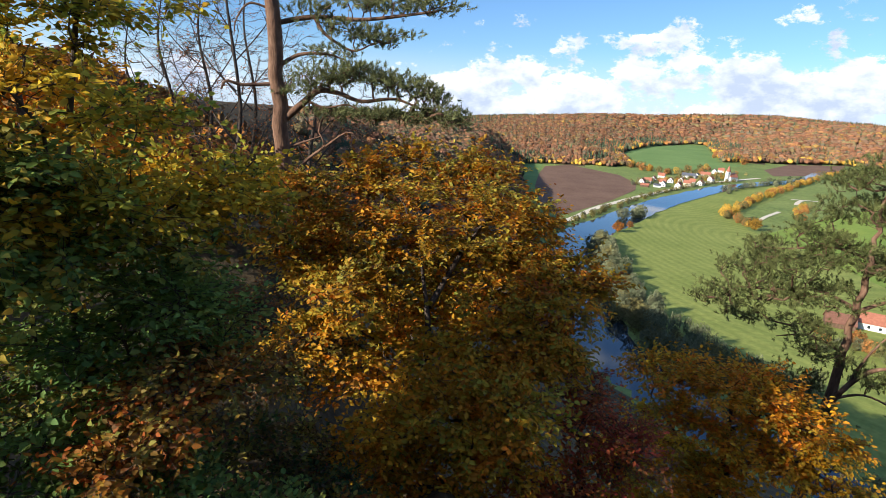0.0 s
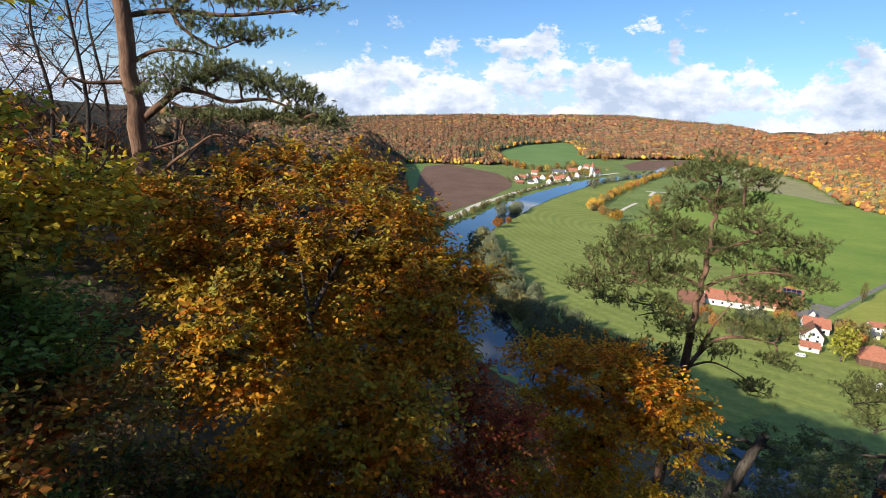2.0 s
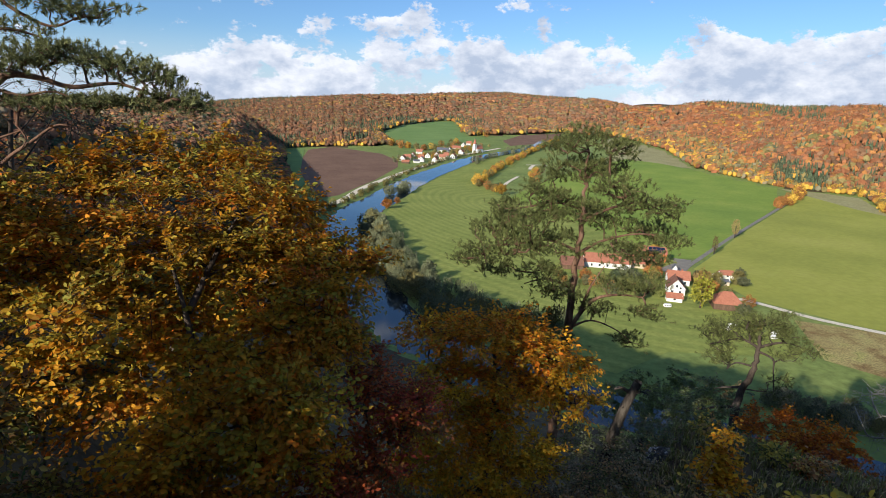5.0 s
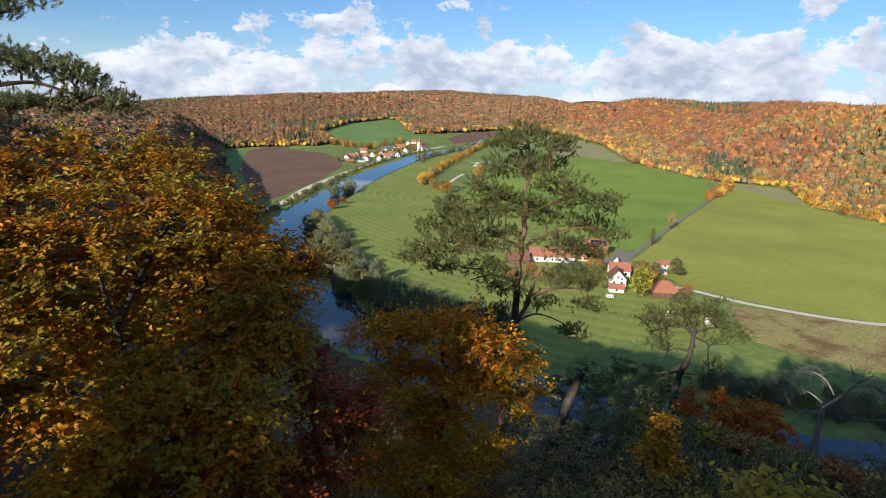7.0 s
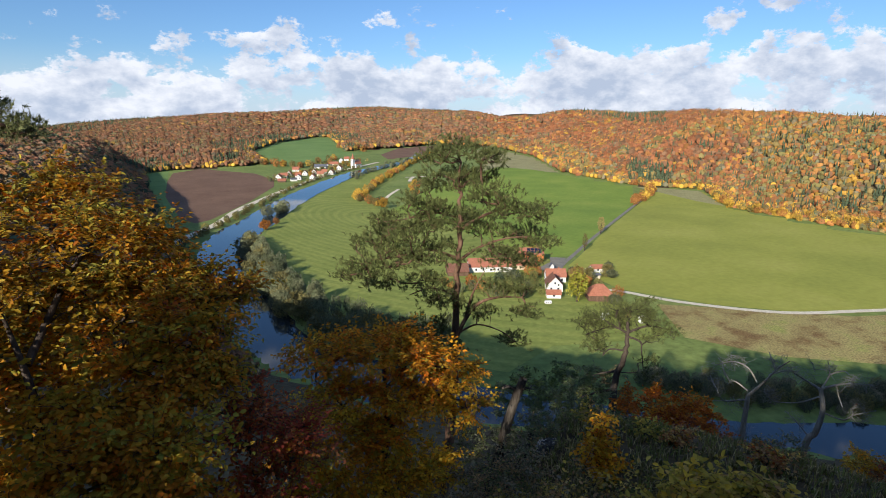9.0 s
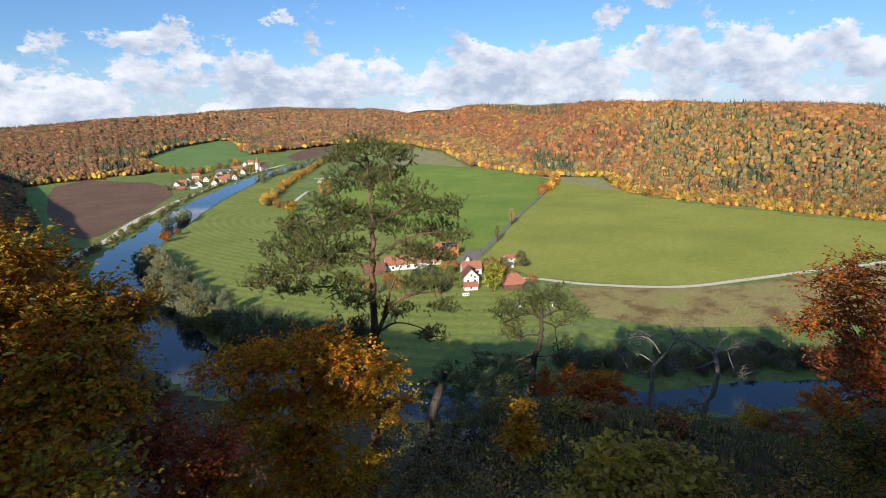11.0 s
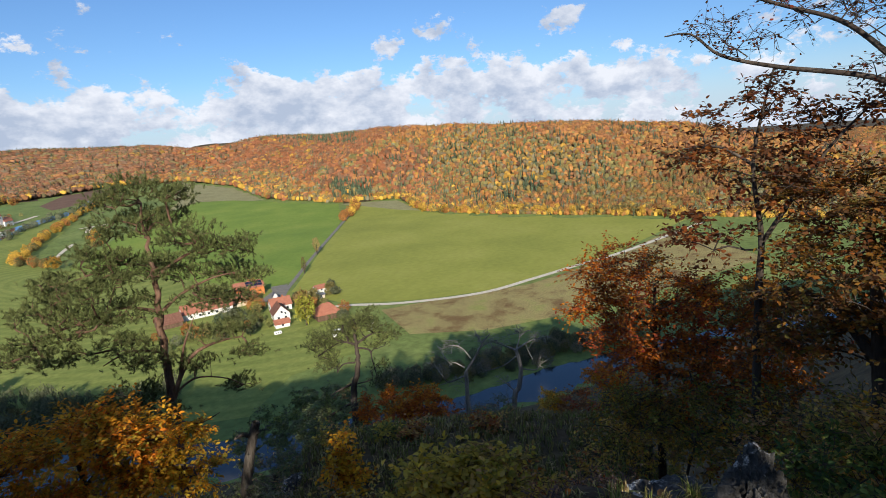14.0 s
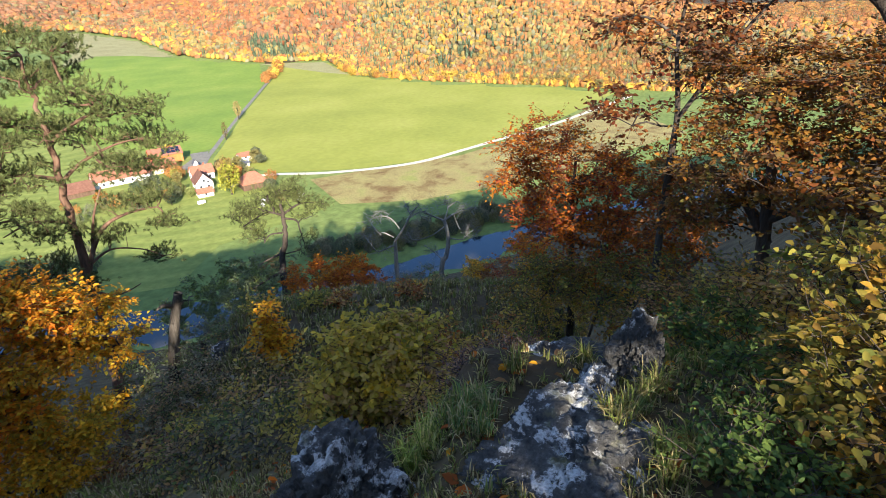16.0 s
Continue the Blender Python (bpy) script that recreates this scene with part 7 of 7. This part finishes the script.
def house(name, label, x, y, az, length, width, eaves, rise, wall, roof, windows=2, chimney=True, hip=0.0, solar=False, overhang=0.45, category="house", z=0.0, barn_door=False):
    """A building with a pitched roof; its ridge runs towards the compass direction az."""
    root = tagged(new(name), label, category)
    root.location = (x, y, ground_z(x, y) + z - 0.05)
    root.rotation_euler = (0, 0, radians(90 - az))
    a, b = length / 2, width / 2
    bm = bmesh.new()
    lo = [bm.verts.new((sx * a, sy * b, 0)) for sx, sy in ((-1, -1), (1, -1), (1, 1), (-1, 1))]
    hi = [bm.verts.new((sx * a, sy * b, eaves)) for sx, sy in ((-1, -1), (1, -1), (1, 1), (-1, 1))]
    for i in range(4):
        bm.faces.new([lo[i], lo[(i + 1) % 4], hi[(i + 1) % 4], hi[i]])
    if hip <= 0:
        r0, r1 = bm.verts.new((-a, 0, eaves + rise - 0.06)), bm.verts.new((a, 0, eaves + rise - 0.06))
        bm.faces.new([hi[3], hi[0], r0])
        bm.faces.new([hi[1], hi[2], r1])
    part("wall", bm, wall, root)
    o, t = overhang, 0.18
    drop = o * rise / b
    for s in (-1, 1):
        bm = bmesh.new()
        top = a + o - hip
        q = [(-a - o, s * (b + o), eaves - drop), (a + o, s * (b + o), eaves - drop), (top, 0, eaves + rise), (-top, 0, eaves + rise)]
        v = [bm.verts.new(p) for p in q] + [bm.verts.new((p[0], p[1], p[2] + t)) for p in q]
        for f in ((0, 1, 2, 3), (7, 6, 5, 4), (0, 4, 5, 1), (1, 5, 6, 2), (2, 6, 7, 3), (3, 7, 4, 0)):
            bm.faces.new([v[k] for k in f])
        bmesh.ops.recalc_face_normals(bm, faces=bm.faces)
        part("roof", bm, roof, root)
        if hip > 0:
            bm = bmesh.new()
            q = [(s * (a + o), -(b + o), eaves - drop + 0.02), (s * (a + o), b + o, eaves - drop + 0.02), (s * (a + o - hip), 0, eaves + rise + t)]
            v = [bm.verts.new(p) for p in q] + [bm.verts.new((p[0] - s * 0.1, p[1], p[2] - 0.15)) for p in q]
            for f in ((0, 1, 2), (5, 4, 3), (0, 3, 4, 1), (1, 4, 5, 2), (2, 5, 3, 0)):
                bm.faces.new([v[k] for k in f])
            bmesh.ops.recalc_face_normals(bm, faces=bm.faces)
            part("roof", bm, roof, root)
        if solar and s == solar:
            for i in range(4):
                for j in range(2):
                    bm = bmesh.new()
                    x0 = -a * 0.2 + i * a * 0.28
                    k0, k1 = 0.2 + 0.36 * j, 0.52 + 0.36 * j
                    q = [(x0, k0), (x0 + a * 0.26, k0), (x0 + a * 0.26, k1), (x0, k1)]
                    low = [bm.verts.new((px, s * (b + o) * (1 - k), eaves - drop + (rise + drop) * k + t + 0.03)) for px, k in q]
                    up = [bm.verts.new((px, s * (b + o) * (1 - k), eaves - drop + (rise + drop) * k + t + 0.09)) for px, k in q]
                    for f in ((0, 1, 2, 3),):
                        bm.faces.new([up[k] for k in f])
                    for i2 in range(4):
                        bm.faces.new([low[i2], low[(i2 + 1) % 4], up[(i2 + 1) % 4], up[i2]])
                    part("solar_panel", bm, SOLAR, root)
    if chimney:
        bm = bmesh.new()
        box(bm, a * 0.25, a * 0.25 + 0.7, -0.3, 0.3, eaves + rise - 0.8, eaves + rise + 1.0)
        part("chimney", bm, TILE_RED, root)
    for s in (-1, 1):
        for i in range(windows):
            px = (i + 0.5) / windows * length * 0.86 - a * 0.86
            pane(root, px, s * b, 1.0, 1.0, 1.25, 0)
        if eaves > 4.2:
            for i in range(windows):
                pane(root, (i + 0.5) / windows * length * 0.86 - a * 0.86, s * b, 3.3, 0.9, 1.0, 0)
        if windows:
            for py in (-0.45, 0.45):
                pane(root, s * a, py * b, 1.0, 1.0, 1.25, 1)
            pane(root, s * a, 0, eaves + 0.3, 0.9, 1.1, 1)
            pane(root, s * a, -0.45 * b, eaves - 0.4 if eaves > 3.5 else eaves - 0.2, 0.8, 0.9, 1)
    if barn_door:
        pane(root, -a * 0.3, -b, 0.05, 3.2, 3.2, 0, True)
    return root


house("farm_barn", "orange boarded barn with solar panels on the roof", 236, 230, 128, 16, 10, 5.0, 2.8, ORANGE_WOOD, TILE_RED, 0, False, solar=-1, category="barn", barn_door=True)
house("farmhouse", "long white farmhouse with a red tiled roof", 201, 226, 122, 24, 9.5, 3.4, 3.6, PLASTER, TILE_RED, 5)
house("farm_shed", "dark boarded shed with a brown tiled roof", 181, 230, 118, 11, 9, 2.6, 3.4, TIMBER, TILE_BROWN, 0, False, category="shed")
house("farm_shed", "long farm building with weathered red roof", 219, 220, 124, 16, 9, 3.0, 3.4, CREAM, TILE_RED, 2, False, category="shed")
house("house", "white gabled house with a steep brown roof", 203, 180, 40, 9.5, 7.6, 3.6, 4.0, PLASTER, TILE_BROWN, 3)
house("house", "white house with red roof joined to the gabled one", 215, 190, 125, 10, 7.0, 3.4, 3.2, PLASTER, TILE_RED, 3)
house("garage", "low garage with a red tiled roof", 193, 171, 128, 6.5, 4.6, 2.2, 1.5, PLASTER, TILE_RED, 1, False)
house("barn", "brown barn under a wide red hipped roof", 209, 157, 128, 11.5, 9.5, 3.2, 4.0, TIMBER, TILE_RED, 0, False, hip=4.5, category="barn", barn_door=True)
house("garden_house", "small white garden house with a red roof", 249, 190, 120, 6, 5, 2.3, 1.6, PLASTER, TILE_RED, 1, False)
house("garden_hut", "little tan wooden hut with a flat-pitched roof", 237, 181, 120, 4, 3, 2.2, 0.7, CREAM, TILE_GREY, 1, False, category="hut")
house("chapel", "tiny white chapel beside the lane", 230, 206, 40, 2.6, 2.2, 2.6, 1.6, PLASTER, TILE_GREY, 0, False, category="chapel")
house("road_house", "pale house at the road under the wooded slope", 60, 372, 40, 9, 7, 3.6, 3.2, CREAM, TILE_BROWN, 2)


def caravan(x, y, az, s=1.0):
    """A white trailer with rounded corners, windows and wheels."""
    root = tagged(new("caravan"), "white camping caravan parked on the grass", "caravan")
    root.location = (x, y, 0.1)
    root.scale = (0.62, 0.62, 0.62)
    root.rotation_euler = (0, 0, radians(90 - az))
    bm = bmesh.new()
    box(bm, -2.6 * s, 2.6 * s, -1.1, 1.1, 0.5, 2.6)
    bmesh.ops.bevel(bm, geom=[e for e in bm.edges], offset=0.3, segments=3, affect="EDGES")
    part("body", bm, WHITE_PAINT, root)
    for px in (-1.6, 0, 1.6):
        for py in (-1, 1):
            bm = bmesh.new()
            box(bm, px * s - 0.45, px * s + 0.45, py * 1.1 - 0.02, py * 1.1 + 0.02, 1.4, 2.0)
            part("window", bm, GLASS_DARK, root)
    for py in (-1.0, 1.0):
        bm = bmesh.new()
        bmesh.ops.create_cone(bm, cap_ends=True, segments=16, radius1=0.34, radius2=0.34, depth=0.2, matrix=Matrix.Translation((0, py, 0.34)) @ Matrix.Rotation(radians(90), 4, "X"))
        part("wheel", bm, ASPHALT, root)


for x, y, az, s in ((183, 165, 120, 1.0), (245, 193, 110, 0.9), (182, 192, 60, 0.8), (191, 139, 120, 1.0), (201, 128, 100, 1.2), (186, 137, 40, 0.8), (196, 125, 100, 0.9)):
    caravan(x, y, az, s)


def valley_tree(x, y, h, w, col, label, seed, name="tree", slim=1.0):
    """A lone tree of the valley: a short forked trunk and a ragged crown of leaf clumps."""
    rng = np.random.default_rng(seed)
    root = tagged(new(name), label, "tree")
    root.location = (x, y, ground_z(x, y) - 0.1)
    v, f = tubes([(np.array([(0, 0, 0), (0.05, 0.02, h * 0.25), (0.1, 0, h * 0.6)]), (0.03 * h, 0.024 * h, 0.008 * h)), (np.array([(0.05, 0.02, h * 0.22), (0.14 * w, 0.05 * w, h * 0.45), (0.2 * w, 0.1 * w, h * 0.62)]), (0.016 * h, 0.012 * h, 0.005 * h)), (np.array([(0.05, 0.02, h * 0.25), (-0.12 * w, -0.08 * w, h * 0.45), (-0.2 * w, -0.1 * w, h * 0.6)]), (0.016 * h, 0.012 * h, 0.005 * h))], 6)
    part_mesh("trunk", mesh_from("trunk", v, f, BARK), root)
    n = 760
    d = rng.normal(size=(n, 3))
    d /= np.linalg.norm(d, axis=1, keepdims=True)
    wob = 1 + 0.22 * np.sin(d[:, 0] * 5 + seed) * np.cos(d[:, 1] * 4 + d[:, 2] * 3)
    c = d * np.array([0.5 * w, 0.5 * w, 0.42 * h]) * (rng.uniform(0.3, 1, (n, 1)) ** 0.4) * wob[:, None] + [0, 0, 0.56 * h]
    s = 0.065 * w * slim + 0.08
    quad = c[:, None, :] + rng.normal(size=(n, 4, 3)) * s * 0.55
    fac = np.arange(n * 4).reshape(-1, 4)
    tint = np.repeat(np.array(col) * rng.uniform(0.7, 1.25, (n, 1)), 4, 0)
    tagged(part_mesh("crown", mesh_from("crown", quad.reshape(-1, 3), fac, WOODS, tint), root), kind="stuff")
    return root


YG = (0.36, 0.34, 0.05)
for k, (x, y, h, w, col, lab) in enumerate((
        (197, 160, 15, 9.5, YG, "big yellow-green lime tree in the hamlet"), (214, 175, 12, 7, (0.30, 0.19, 0.06), "brown-gold tree between the houses"),
        (285, 228, 12, 3.4, (0.20, 0.15, 0.06), "slim poplar beside the lane"), (340, 258, 14, 5.0, (0.44, 0.32, 0.13), "pale yellow poplar beside the lane"),
        (248, 238, 6.5, 6, YELLOW, "yellow tree behind the orange barn"), (218, 211, 6, 6, (0.24, 0.12, 0.05), "rust bush beside the farmyard"),
        (171, 206, 7, 6, ORANGE, "orange tree in front of the shed"), (139, 413, 8, 8.5, (0.45, 0.17, 0.03), "bright orange tree on the river bank"),
        (154, 431, 6, 5, ORANGE, "small orange tree on the river bank"), (192, 184, 6, 5, OLIVE, "dark olive tree in the garden"), (179, 177, 6.5, 5, GREEN, "dark green tree in the garden"),
        (187, 182, 7, 5, BANK, "grey-green tree in the garden"), (206, 146, 6, 6, BANK, "garden tree beside the barn"), (194, 132, 6, 6, OLIVE, "tree beside the caravans"),
        (271, 461, 11, 10, (0.42, 0.24, 0.04), "golden tree at the field corner"), (280, 481, 9, 9, GREEN * 1.5, "dark green bush at the field corner"),
        (251, 184, 5, 6, OLIVE, "fruit tree in the garden"), (244, 176, 5, 6, BANK, "fruit tree in the garden"), (257, 188, 5, 5, BANK, "fruit tree in the garden"), (205, 196, 6, 5, OLIVE * 1.3, "olive garden tree between the houses"), (196, 203, 6, 5, BANK, "grey-green tree in a hamlet garden"), (212, 203, 5, 5, (0.32, 0.30, 0.07), "yellow-green tree in a hamlet garden"), (185, 201, 7, 5, GREEN * 1.6, "dark green tree in a hamlet garden"), (190, 176, 5, 4, (0.3, 0.32, 0.1), "light green shrub in a hamlet garden"), (224, 187, 6, 5, (0.3, 0.22, 0.09), "brown tree in a hamlet garden"), (231, 192, 5, 5, BANK, "grey-green tree in a hamlet garden"), (238, 186, 5, 5, OLIVE * 1.3, "olive tree in a hamlet garden"))):
    valley_tree(x, y, h, w, col, lab, 300 + k)

# far village
VILLAGE = ((PLASTER, TILE_RED, 11, 4.2, "white gabled village house with red roof"), (CREAM, TILE_RED, 11, 4.4, "cream village house with red roof"),
           (PLASTER, TILE_GREY, 11, 4.4, "white village house with dark roof"), (PLASTER, TILE_BROWN, 10, 4.2, "white gabled village house with brown roof"),
           (PLASTER, TILE_RED, 9, 3.2, "low white village house with red roof"), (PLASTER, TILE_GREY, 22, 4.4, "long village barn with grey blue roof"),
           (CREAM, TILE_RED, 16, 5.0, "large village house with red roof"))
for x, y, az, k in ((269, 733, 35, 0), (279, 740, 120, 1), (323, 806, 125, 0), (290, 716, 30, 2), (317, 758, 30, 3), (309, 712, 40, 0), (337, 772, 30, 4), (332, 739, 120, 1), (370, 823, 120, 5), (384, 828, 35, 2), (350, 765, 120, 4), (354, 748, 45, 0), (405, 846, 120, 6), (447, 904, 35, 2), (469, 927, 120, 0), (437, 822, 40, 3), (450, 852, 60, 2), (298, 770, 35, 4), (392, 800, 45, 0), (300, 742, 120, 4)):
    wall, roof, long, eaves, lab = VILLAGE[k]
    house("village_house", lab, x, y, az, long * 0.84, 6.2 + 0.09 * long, eaves * 0.86, 3.6, wall, roof, 3)
house("field_shed", "low shed at the edge of the field", 262, 703, 120, 10, 6, 2.6, 2, TIMBER, TILE_RED, 0, False, category="shed")
house("field_shed", "low white shed at the edge of the field", 279, 706, 100, 8, 5, 2.6, 1.8, PLASTER, TILE_GREY, 0, False, category="shed")


def church(x, y):
    root = tagged(new("church"), "white village church with a red pointed tower", "church")
    root.location = (x, y, ground_z(x, y))
    root.rotation_euler = (0, 0, radians(20))
    bm = bmesh.new()
    box(bm, -2.4, 2.4, -2.4, 2.4, 0, 14)
    tower = part("tower", bm, PLASTER, root)
    bm = bmesh.new()
    bmesh.ops.create_cone(bm, cap_ends=True, segments=8, radius1=3.3, radius2=0.05, depth=9, matrix=Matrix.Translation((0, 0, 18.5)))
    part("spire", bm, TILE_RED, root)
    for s in (-1, 1):
        for side in (0, 1):
            bm = bmesh.new()
            q = (-0.6, 0.6, s * 2.4 - 0.03, s * 2.4 + 0.03, 10.5, 12.6) if side else (s * 2.4 - 0.03, s * 2.4 + 0.03, -0.6, 0.6, 10.5, 12.6)
            box(bm, *q)
            part("belfry_window", bm, GLASS_DARK, tower)
    bm = bmesh.new()
    box(bm, 2.4, 16, -4, 4, 0, 6.5)
    part("nave", bm, PLASTER, root)
    bm = bmesh.new()
    v = [bm.verts.new(q) for q in ((2.4, -4.6, 6.2), (16.5, -4.6, 6.2), (16.5, 4.6, 6.2), (2.4, 4.6, 6.2), (2.4, 0, 11), (16.5, 0, 11))]
    for f in ((0, 1, 5, 4), (2, 3, 4, 5), (1, 2, 5), (3, 0, 4), (3, 2, 1, 0)):
        bm.faces.new([v[i] for i in f])
    part("roof", bm, TILE_RED, root)


church(421, 811)
tree_line("village_trees", [(262, 722), (285, 755), (305, 752), (322, 775), (343, 790), (365, 800), (395, 825), (419, 835), (446, 875), (480, 905)], 3.0, (4, 7.5), [OLIVE, BANK, ORANGE, YELLOW * 0.7, OLIVE * 1.3], "garden trees between the village houses", 9, 21)
# white chalk mark laid out on the far bank
ribbon("chalk_bank", [(406, 621), (420, 640), (437, 659)], 5, GRAVEL, "pale sandy patch on the grassy bank", 0.25, "track")
ribbon("chalk_bank", [(425, 662), (437, 659), (456, 654)], 5, GRAVEL, "pale sandy patch on the grassy bank", 0.27, "track")
ribbon("field_track", [(300, 508), (322, 535), (356, 569)], 4, GRAVEL, "pale track across the grassy bank", 0.2, "track")
level_field("farmyard", [(241, 207), (259, 221), (252, 228), (243, 219), (225, 213), (225, 205)], ASPHALT, "grey farmyard between barn and lane", 0.17, "yard")
